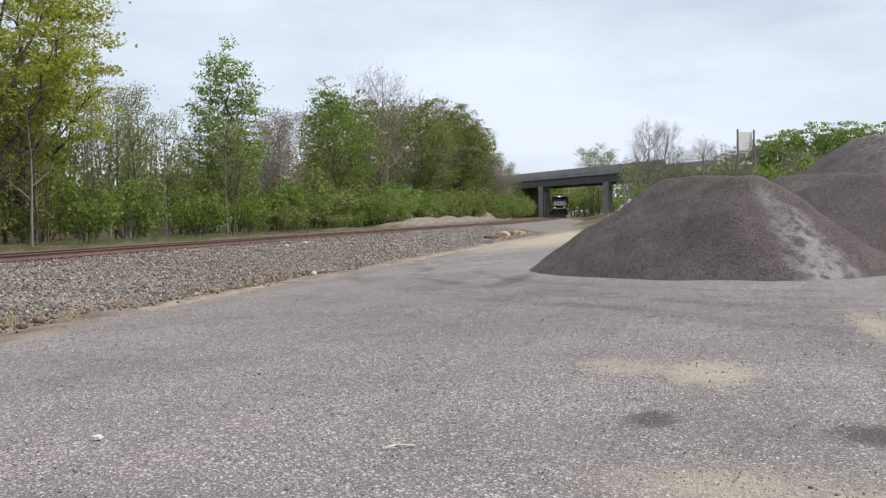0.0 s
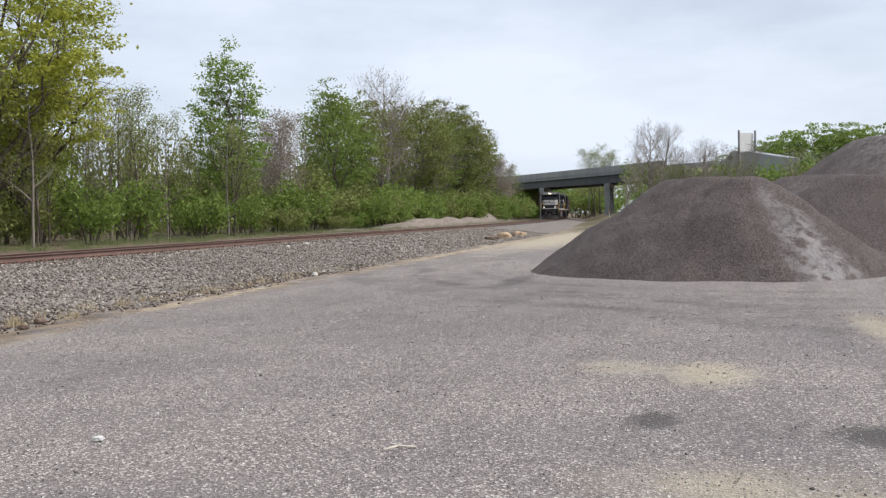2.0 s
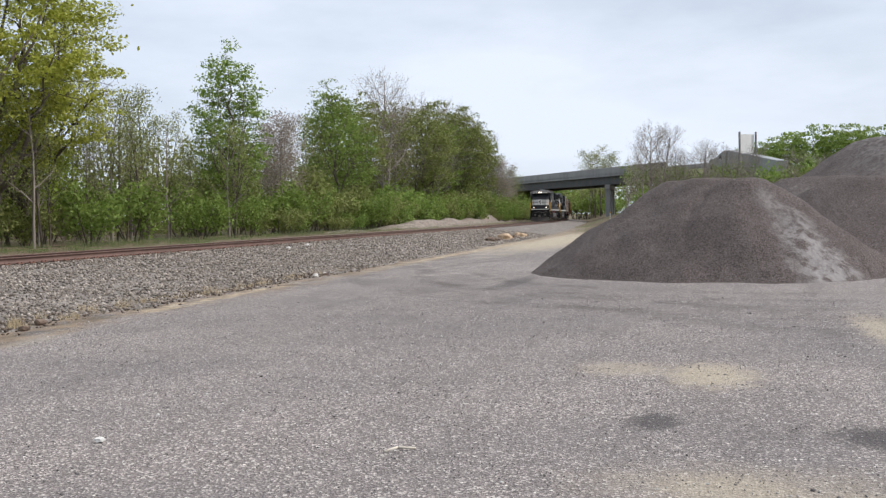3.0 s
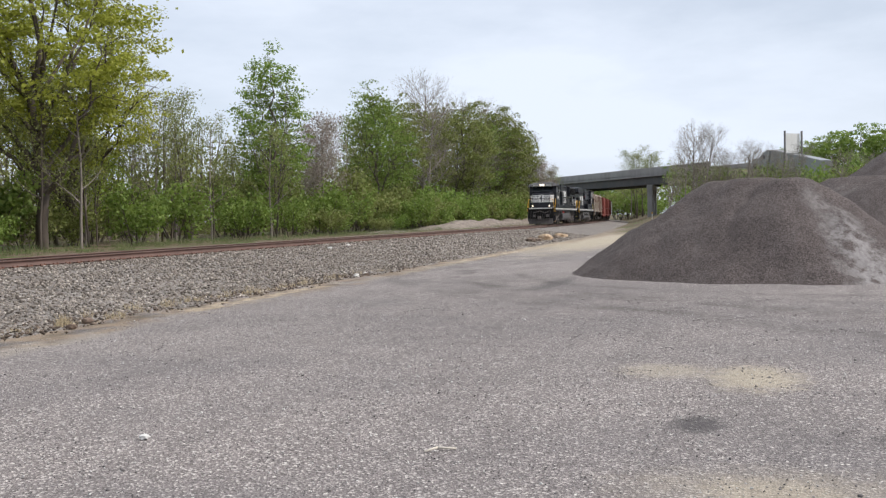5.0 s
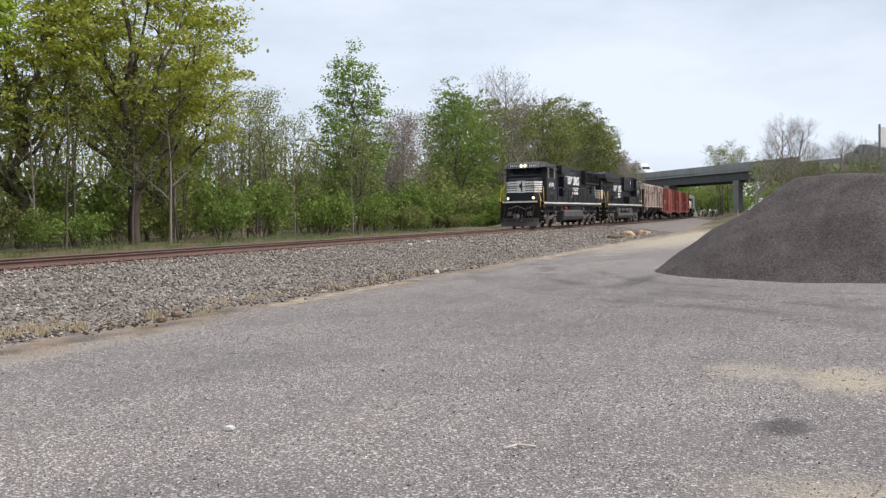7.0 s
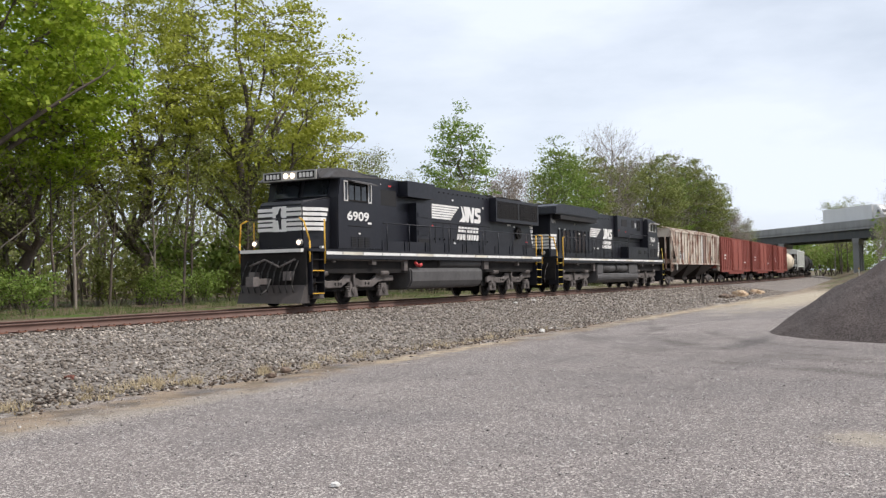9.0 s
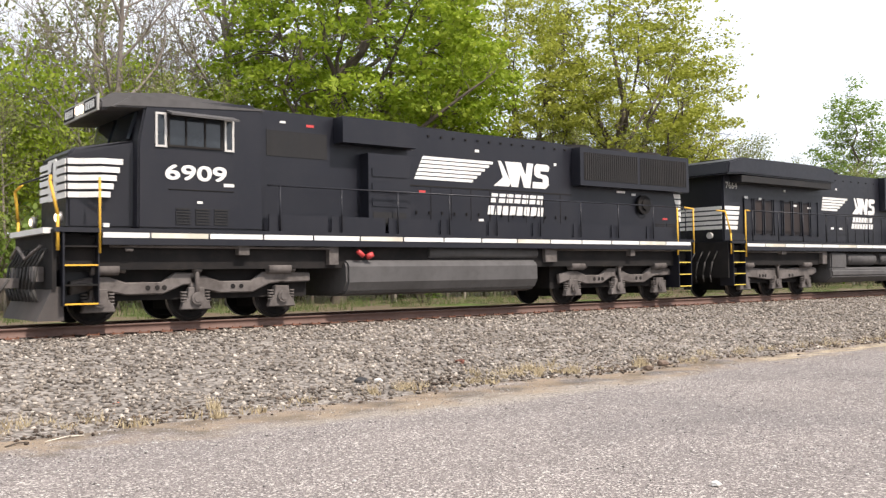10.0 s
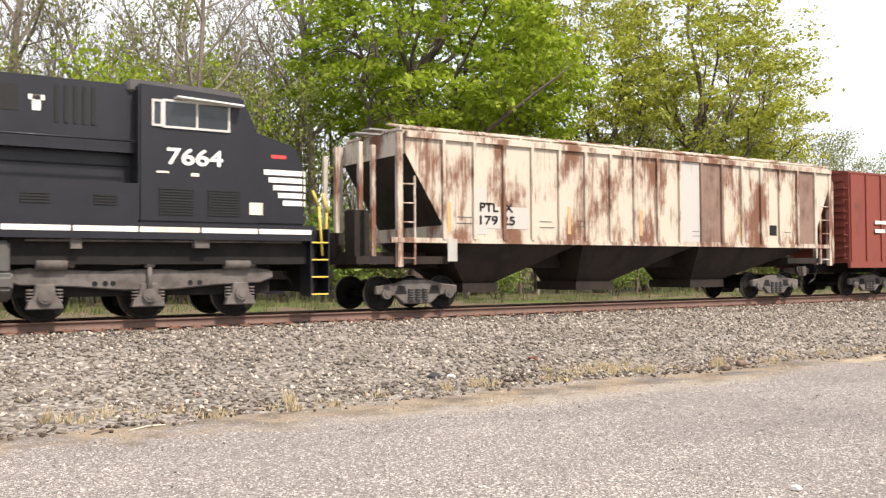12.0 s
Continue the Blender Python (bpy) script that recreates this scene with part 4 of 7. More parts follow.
        slab(hood, "red_label", M_REDMARK, [(10.3, 10.5, *sorted((y, y + s * 0.008)), 3.06, 3.12), (7.0, 7.2, *sorted((y, y + s * 0.008)), 4.46, 4.52), (20.1, 20.35, *sorted((y, y + s * 0.008)), 2.6, 2.66)])
        bm = bmesh.new()
        rod(bm, (19.1, y, 3.05), (19.1, y + s * 0.12, 3.05), 0.30, 18)
        rod(bm, (19.1, y + s * 0.12, 3.05), (19.1, y + s * 0.17, 3.05), 0.16, 14)
        part("round_hatch", bm, M_DARK, hood)
        louvres(v, 19.75, 20.2, 2.1, 2.5, y, 6)
        louvres(v, 20.3, 20.8, 2.1, 2.5, y, 6)
    decal(v, "side_stripes", M_WHITE, speed_stripes(10.14, 12.1, 3.40, 4.04, 6, 0.30, 0.15, 0.12), -0.954, "white speed stripes, partly soiled")
    emblem(v, 12.86, 15.02, 3.36, 4.06, -0.954)
    decal(v, "lettering_block", M_WHITE, word_bars(12.72, 14.75, 2.90, 3.15, 7) + word_bars(12.6, 14.75, 2.56, 2.81, 8), -0.954, "worn white lettering block")
    decal(v, "rear_stripes", M_WHITE, speed_stripes(20.95, 21.04, 2.55, 3.5, 5, -0.28, 0.0), -0.954)
    for x in (16.9, 18.6, 20.2):
        bm = bmesh.new()
        rod(bm, (x, 0, 4.6), (x, 0, 4.80), 0.68, 20)
        rod(bm, (x, 0, 4.80), (x, 0, 4.84), 0.60, 20)
        part("roof_fan", bm, M_DARK, v)
    slab(v, "roof_box", M_DARK, [(10.6, 11.6, -0.45, 0.45, 4.74, 4.88), (13.2, 13.9, -0.3, 0.3, 4.72, 4.88), (14.2, 15.4, -0.5, 0.5, 4.70, 4.84)], 0.03)
    # tank and gear below the deck
    bm = bmesh.new()
    loft_x(bm, [(-1.42, 1.30), (-1.50, 1.15), (-1.50, 0.78), (-1.36, 0.52), (-1.0, 0.45), (1.0, 0.45), (1.36, 0.52), (1.50, 0.78), (1.50, 1.15), (1.42, 1.30)], 7.75, 14.0)
    bmesh.ops.recalc_face_normals(bm, faces=bm.faces)
    soften(bm, 0.06, 2)
    tank = part("fuel_tank", bm, M_TANK, v, "dusty black fuel tank")
    for s in (-1, 1):
        bm = bmesh.new()
        rod(bm, (10.3, s * 1.22, 1.50), (14.1, s * 1.22, 1.50), 0.17, 16)
        part("air_reservoir", bm, M_TANK, v)
        bm = bmesh.new()
        rod(bm, (8.3, s * 1.5, 1.38), (8.45, s * 1.55, 1.44), 0.07, 8)
        rod(bm, (8.05, s * 1.5, 1.52), (8.2, s * 1.52, 1.40), 0.06, 8)
        part("fuel_filler", bm, M_REDMARK, tank, "red fuel filler")
        slab(v, "junction_box", M_GRIME, [(7.3, 7.55, *sorted((s * 1.2, s * 1.45)), 1.2, 1.62), (14.35, 14.8, *sorted((s * 1.2, s * 1.42)), 1.25, 1.62), (5.0, 5.25, *sorted((s * 1.3, s * 1.48)), 1.42, 1.72), (17.9, 18.1, *sorted((s * 1.3, s * 1.48)), 1.42, 1.72)], 0.02)
        tubes(v, "under_deck_pipe", M_GRIME, [[(2.0, s * 1.42, 1.60), (7.4, s * 1.42, 1.58)], [(14.4, s * 1.40, 1.60), (20.4, s * 1.40, 1.60)], [(2.4, s * 1.46, 1.52), (2.6, s * 1.46, 1.52)]], 0.035)
    loco_truck(v, (2.09, 4.15, 6.20), "swept")
    loco_truck(v, (15.70, 17.66, 19.62), "swept")
    # pilot, plow, ends
    bm = bmesh.new()
    prism(bm, [(0.45, 0.14), (0.95, 0.14), (0.95, 0.80), (0.75, 0.80)], -1.35, 1.35)
    bmesh.ops.recalc_face_normals(bm, faces=bm.faces)
    part("snow_plow", bm, M_PLOW, v, "scuffed dark steel snow plow")
    slab(v, "end_plate", M_DARK, [(0.72, 0.80, -1.40, 1.40, 0.75, 1.92), (20.9, 20.98, -1.40, 1.40, 0.75, 1.92)])
    slab(v, "anticlimber", M_WHITE, [(0.58, 0.90, -1.30, 1.30, 1.84, 1.95)], 0.02, "white-edged front platform")
    tubes(v, "pilot_hose", M_RUBBER, [[(0.70, -1.1 + k * 0.27, 1.55), (0.52, -1.05 + k * 0.27, 1.2), (0.48, -0.98 + k * 0.27, 0.75), (0.55, -1.0 + k * 0.27, 0.5)] for k in range(9)], 0.028)
    tubes(v, "jumper_cable", M_GRIME, [[(0.6, -1.05, 1.6), (0.45, -0.5, 1.35), (0.45, 0.1, 1.6), (0.5, 0.8, 1.4)]], 0.035)
    slab(v, "hose_bracket", M_GRIME, [(0.5, 0.7, -0.9, -0.6, 0.9, 1.2), (0.5, 0.7, 0.55, 0.85, 0.9, 1.2)], 0.02)
    for y in (-0.95, 0.95):
        bm = bmesh.new()
        rod(bm, (1.02, y, 2.17), (0.92, y, 2.17), 0.12, 14)
        rod(bm, (0.92, y, 2.17), (0.905, y, 2.17), 0.075, 14, mi=1)
        part("ditch_light", bm, [M_STEEL, M_LAMP], v, "lit ditch light")
    for s in (-1, 1):
        stair(v, 0.92, 1.66, s * 1.52, M_YELLOW)
        stair(v, 20.2, 20.8, s * 1.52)
        tubes(v, "corner_handrail", M_YELLOW, [[(0.80, s * 1.50, 1.50), (0.80, s * 1.50, 2.2), (0.70, s * 1.35, 2.85), (0.78, s * 1.1, 2.98)], [(1.70, s * 1.53, 1.45), (1.70, s * 1.53, 2.95)], [(20.98, s * 1.5, 1.5), (20.98, s * 1.5, 2.95), (20.5, s * 1.5, 2.98)], [(20.12, s * 1.53, 1.45), (20.12, s * 1.53, 2.95)]], 0.03, "orange-yellow corner handrail")
    tubes(v, "end_handrail", M_BLACK, [[(0.72, -1.1, 2.98), (0.72, 1.1, 2.98)], [(20.98, -1.4, 2.95), (20.98, 1.4, 2.95)]], 0.022)
    coupler(v, 0.1, -1)
    coupler(v, 21.55, 1)
    draw_in(v, 2.95, 1.7, 0.42, ("wheelset", "truck_frame", "journal_box", "brake_rigging", "truck_bolster", "coupler", "air_hose", "stanchion"))
    return v


def build_second_loco():
    v = vehicle("locomotive", "black six-axle diesel locomotive running long hood first behind the leader", "locomotive", "diesel locomotives of the train")
    loco_common(v, 0.95, 22.1, 2.0, 22.0)
    # short nose and cab face the freight cars
    bm = bmesh.new()
    prism(bm, [(20.30, 1.95), (21.98, 1.95), (21.92, 3.35), (21.70, 3.72), (20.62, 4.02), (20.30, 4.05)], -1.30, 1.30)
    bmesh.ops.recalc_face_normals(bm, faces=bm.faces)
    soften(bm, 0.06, 2)
    nose = part("nose", bm, M_BLACK, v)
    outline(v, "cab", M_BLACK, [(18.25, 1.95), (20.75, 1.95), (20.72, 3.98), (20.42, 4.62), (18.25, 4.72)], -1.55, 1.55, 0.04)
    outline(v, "cab_roof", M_TANK, [(18.1, 4.58), (20.46, 4.56), (20.60, 4.62), (20.40, 4.76), (19.8, 4.82), (18.1, 4.84)], -1.30, 1.30, 0.04)
    for s in (-1, 1):
        y = s * 1.555
        side_window(v, 18.50, 18.72, 3.88, 4.42, y)
        side_window(v, 18.72, 20.12, 3.86, 4.44, y, mullions=(19.42,))
        bm = bmesh.new()
        prism(bm, [(18.95, 4.46), (20.35, 4.40), (20.35, 4.43), (18.95, 4.49)], y, y + s * 0.26)
        bmesh.ops.recalc_face_normals(bm, faces=bm.faces)
        part("window_awning", bm, M_WHITE, v)
        louvres(v, 18.65, 19.35, 2.12, 2.68, y, 10)
        louvres(v, 19.65, 20.35, 2.12, 2.68, y, 10)
        slab(v, "equipment_locker", M_BLACK, [(13.9, 18.25, *sorted((s * 0.9, s * 1.52)), 1.95, 2.72)], 0.03)
        louvres(v, 16.1, 16.6, 2.28, 2.5, s * 1.525, 4)
        louvres(v, 17.4, 17.85, 2.28, 2.5, s * 1.525, 4)
        slab(v, "tag_plate", M_CREAM, [(20.55, 20.85, *sorted((s * 1.555, s * 1.563)), 2.16, 2.42), (18.6, 18.85, *sorted((y, y + s * 0.006)), 2.95, 2.99), (19.3, 19.46, *sorted((y, y + s * 0.006)), 2.91, 2.98)])
    for i in range(5):
        z = 2.40 + i * 0.165
        e = 21.42 - i * 0.11
        slab(nose, "nose_stripe", M_WHITE, [(e, 21.88, *sorted((s * 1.298, s * 1.308)), z, z + 0.112) for s in (-1, 1)] + [(21.94, 21.985, -1.25, 1.25, z, z + 0.112)])
    slab(nose, "red_label", M_REDMARK, [(21.15, 21.5, -1.31, -1.298, 3.42, 3.5)])
    lettering(v, "road_number", M_WHITE, "7664", 18.82, 3.14, 0.32, -1.557, 1.14, 0.012, "white painted road number")
    # hood, radiator wings, louvred doors
    hood = outline(v, "hood", M_BLACK, [(1.42, 1.95), (18.3, 1.95), (18.3, 4.72), (8.0, 4.70), (1.42, 4.5)], -0.97, 0.97, 0.05)
    rad = outline(v, "radiator_housing", M_BLACK, [(0.85, 4.22), (1.7, 4.26), (8.1, 4.22), (8.1, 4.74), (6.6, 4.84), (1.9, 4.84), (0.95, 4.66)], -1.52, 1.52, 0.05)
    slab(rad, "radiator_core", M_MESH, [(1.9, 7.9, -1.46, 1.46, 4.0, 4.225)])
    for s in (-1, 1):
        y = s * 0.972
        for k in range(8):
            a = 2.85 + k * 0.62
            slab(hood, "door_rib", M_BLACK, [(a, a + 0.05, *sorted((y, y + s * 0.05)), 2.2, 3.5), (a + 0.5, a + 0.55, *sorted((y, y + s * 0.05)), 2.2, 3.5)], 0.008)
            slab(hood, "hood_door", M_HOTDOOR if k in (1, 2, 4, 5, 6) else M_BLACK, [(a, a + 0.55, *sorted((y, y + s * 0.02)), 2.25, 3.45)], 0.008)
        bm = bmesh.new()
        for k in range(11):
            a = 8.4 + k * 0.72
            box(bm, a - 0.008, a + 0.008, *sorted((y, y + s * 0.008)), 2.0, 3.05)
        box(bm, 8.2, 18.2, *sorted((y, y + s * 0.012)), 3.08, 3.11)
        for k in range(16):
            a = 8.5 + k * 0.6
            box(bm, a - 0.025, a + 0.025, *sorted((y, y + s * 0.03)), 4.42, 4.46)
        tagged(part("door_seams", bm, M_DARK, hood), kind="stuff")
        slab(hood, "blower_bulge", M_BLACK, [(12.6, 18.25, *sorted((s * 0.95, s * 1.22)), 3.35, 4.72)], 0.05)
        slab(hood, "intake_screen", M_MESH, [(13.4, 14.5, *sorted((s * 1.22, s * 1.23)), 4.06, 4.5), (15.6, 16.1, *sorted((s * 1.22, s * 1.23)), 4.02, 4.52)])
        bm = bmesh.new()
        for k in range(5):
            a = 16.75 + k * 0.17
            box(bm, a, a + 0.07, *sorted((s * 1.20, s * 1.245)), 3.86, 4.58)
        part("vent_slats", bm, M_MESH, hood)
        slab(hood, "reflector", M_WHITE, [(2.9, 3.1, *sorted((y + s * 0.02, y + s * 0.03)), 3.48, 3.56), (3.8, 3.95, *sorted((y, y + s * 0.03)), 3.46, 3.54), (5.4, 5.52, *sorted((y, y + s * 0.03)), 3.82, 3.9), (6.0, 6.25, *sorted((y, y + s * 0.03)), 3.3, 3.37), (7.0, 7.2, *sorted((y, y + s * 0.03)), 3.24, 3.31),
                                          (9.1, 9.2, *sorted((y, y + s * 0.01)), 4.05, 4.13), (8.7, 8.9, *sorted((y, y + s * 0.01)), 2.5, 2.58), (9.3, 9.55, *sorted((y, y + s * 0.01)), 2.5, 2.57), (16.35, 16.5, *sorted((s * 1.22, s * 1.235)), 4.05, 4.35), (16.28, 16.57, *sorted((s * 1.22, s * 1.235)), 4.25, 4.35)])
        slab(hood, "red_label", M_REDMARK, [(12.85, 12.95, *sorted((s * 1.22, s * 1.235)), 3.72, 3.8), (14.2, 14.32, *sorted((s * 1.22, s * 1.235)), 3.66, 3.76)])
        tubes(v, "hood_handrail", M_BLACK, [[(2.2, s * 1.50, 3.0), (13.8, s * 1.50, 3.0), (14.3, s * 1.5, 3.55), (18.2, s * 1.5, 3.55)]], 0.022)
        stanchions(v, [2.6 + k * 1.6 for k in range(8)], s * 1.50, 1.95, 3.0, M_BLACK)
    decal(v, "rear_stripes", M_WHITE, speed_stripes(1.55, 2.36, 2.36, 3.22, 5, -0.05, 0.22), -0.976, "white stripes on the long hood end")
    slab(v, "rear_stripes", M_WHITE, [(1.40, 1.424, -0.9, 0.9, 2.38 + i * 0.17, 2.50 + i * 0.17) for i in range(5)])
    lettering(v, "rear_number", M_GREYPANEL, "7664", 1.60, 3.80, 0.22, -0.976, 0.80, 0.008, "small grey road number")
    decal(v, "side_stripes", M_WHITE, speed_stripes(8.02, 9.2, 3.22, 3.77, 5, 0.12, 0.12, 0.17), -0.976)
    emblem(v, 10.35, 12.2, 3.15, 3.80, -0.976)
    decal(v, "lettering_block", M_WHITE, word_bars(10.35, 11.95, 2.82, 3.02, 7) + word_bars(10.25, 12.0, 2.56, 2.76, 8), -0.976, "white lettering block")
    slab(v, "exhaust_stack", M_DARK, [(9.4, 10.2, -0.5, 0.5, 4.70, 4.86)])
    slab(v, "roof_hatch", M_DARK, [(13.0, 13.6, -0.35, 0.35, 4.72, 4.82)])
    for q in (2.9, 5.2):
        bm = bmesh.new()
        rod(bm, (q, 0, 4.8), (q, 0, 4.9), 0.8, 20)
        part("roof_fan", bm, M_DARK, v)
    # tank, reservoirs, trucks
    bm = bmesh.new()
    loft_x(bm, [(-1.42, 1.0), (-1.50, 0.9), (-1.50, 0.66), (-1.2, 0.42), (1.2, 0.42), (1.50, 0.66), (1.50, 0.9), (1.42, 1.0)], 7.75, 16.0)
    for a, b in ((7.8, 8.95), (14.0, 15.95)):
        box(bm, a, b, -1.46, 1.46, 0.95, 1.56)
    bmesh.ops.recalc_face_normals(bm, faces=bm.faces)
    soften(bm, 0.05, 2)
    part("fuel_tank", bm, M_TANK, v, "dusty black fuel tank with flat pockets")
    for s in (-1, 1):
        for a, b in ((9.15, 11.35), (11.75, 13.85)):
            bm = bmesh.new()
            rod(bm, (a + 0.1, s * 1.22, 1.32), (b - 0.1, s * 1.22, 1.32), 0.25, 18)
            rod(bm, (a, s * 1.22, 1.32), (a + 0.1, s * 1.22, 1.32), 0.16, 18, 0.25)
            rod(bm, (b - 0.1, s * 1.22, 1.32), (b, s * 1.22, 1.32), 0.25, 18, 0.16)
            part("air_reservoir", bm, M_TANK, v, "long rounded air reservoir")
        slab(v, "junction_box", M_GRIME, [(7.2, 7.5, *sorted((s * 1.2, s * 1.45)), 1.15, 1.64), (17.0, 17.2, *sorted((s * 1.3, s * 1.48)), 1.42, 1.72), (4.4, 4.7, *sorted((s * 1.3, s * 1.48)), 1.5, 1.72), (19.4, 19.7, *sorted((s * 1.3, s * 1.5)), 1.45, 1.75)], 0.02)
        tubes(v, "under_deck_pipe", M_GRIME, [[(2.2, s * 1.42, 1.58), (7.2, s * 1.42, 1.58)], [(16.2, s * 1.42, 1.58), (21.8, s * 1.42, 1.60)]], 0.03)
        stair(v, 1.12, 1.92, s * 1.52)
        stair(v, 22.02, 22.42, s * 1.50)
        tubes(v, "corner_handrail", M_YELLOW, [[(0.98, s * 1.5, 1.5), (0.98, s * 1.5, 2.2), (0.90, s * 1.35, 2.95), (0.6, s * 1.2, 2.98)], [(1.97, s * 1.53, 1.4), (1.97, s * 1.53, 3.0), (2.3, s * 1.5, 3.0)]], 0.03, "yellow corner handrail")
        tubes(v, "front_handrail", M_GOLD, [[(22.08, s * 1.42, 2.75), (22.22, s * 1.45, 2.4), (22.30, s * 1.45, 1.3)], [(22.58, s * 0.9, 2.75), (22.66, s * 0.95, 2.3), (22.62, s * 0.95, 1.55)]], 0.03, "yellow front corner handrail")
    loco_truck(v, (2.55, 4.53, 6.50), "straight")
    loco_truck(v, (16.60, 18.56, 20.50), "straight")
    slab(v, "end_plate", M_DARK, [(0.93, 1.0, -1.40, 1.40, 0.7, 1.92), (22.05, 22.12, -1.40, 1.40, 0.5, 1.92)])
    tubes(v, "end_hose", M_RUBBER, [[(0.9, -1.0 + k * 0.3, 1.6), (0.68, -0.95 + k * 0.3, 1.25), (0.6, -0.9 + k * 0.3, 0.8), (0.66, -0.9 + k * 0.3, 0.55)] for k in range(7)], 0.028)
    tubes(v, "ditch_light", M_LENS, [[(0.9, q, 2.15), (0.8, q, 2.15)] for q in (-0.75, 0.75)], 0.11, sides=12)
    coupler(v, 0.1, -1)
    coupler(v, 22.35, 1)
    draw_in(v, 2.9, 1.9, 0.34, ("wheelset", "truck_frame", "journal_box", "brake_rigging", "truck_bolster", "coupler", "air_hose", "stanchion"))
    return v


def rust_streaks(name, base, rust, dark, lo, hi):
    m, nt, b = blank(name, 0.75, 0, 0.3)
    big = noise_node(nt, 1.1, 5, 0.62, stretch=(1.2, 1, 0.6))
    fine = noise_node(nt, 6, 7, 0.75, stretch=(3.0, 1, 0.16))
    f = step(nt, calc(nt, "ADD", calc(nt, "MULTIPLY", big, 0.65), calc(nt, "MULTIPLY", fine, 0.35)), lo, hi)
    c = mixc(nt, calc(nt, "MULTIPLY", step(nt, noise_node(nt, 2.5, 5), 0.4, 0.8), 0.5), rust, dark)
    nt.links.new(mixc(nt, f, mixc(nt, calc(nt, "MULTIPLY", fine, 0.35), base, tuple(q * w for q, w in zip(base, (1.02, 0.94, 0.85)))), c), b.inputs["Base Color"])
    bump(nt, b, fine, 0.15, 0.01)
    return m


M_HOPPER = rust_streaks("rusting_white_hopper_paint", (0.52, 0.465, 0.395), (0.185, 0.088, 0.055), (0.085, 0.045, 0.035), 0.45, 0.575)
M_PATCH = rust_streaks("grey_primer_patch", (0.46, 0.45, 0.43), (0.30, 0.22, 0.17), (0.2, 0.15, 0.12), 0.55, 0.72)
M_BROWNPANEL = rust_streaks("brown_rusted_panel", (0.24, 0.16, 0.13), (0.14, 0.085, 0.065), (0.36, 0.30, 0.25), 0.45, 0.62)
# streaky black-brown for end slopes, discharge bays, centre sill and brake gear
M_BLACKBROWN = rust_streaks("black_brown_hopper_bottom", (0.030, 0.021, 0.018), (0.012, 0.010, 0.009), (0.055, 0.034, 0.026), 0.42, 0.6)
M_BOXCAR = rust_streaks("oxide_red_boxcar", (0.215, 0.055, 0.042), (0.12, 0.045, 0.034), (0.29, 0.13, 0.10), 0.50, 0.68)
M_BOXDOOR = rust_streaks("paler_red_door", (0.27, 0.075, 0.057), (0.14, 0.052, 0.04), (0.32, 0.17, 0.135), 0.50, 0.68)
M_CREAMTANK = rust_streaks("cream_tank", (0.62, 0.54, 0.42), (0.36, 0.27, 0.19), (0.22, 0.16, 0.12), 0.52, 0.7)
M_WHITECAR = rust_streaks("pale_grey_car", (0.66, 0.67, 0.64), (0.40, 0.38, 0.34), (0.22, 0.2, 0.18), 0.53, 0.7)
M_BLACKCAR = worn("black_car_paint", (0.016, 0.015, 0.015), (0.05, 0.042, 0.038), 0.55, 0, 0.6)


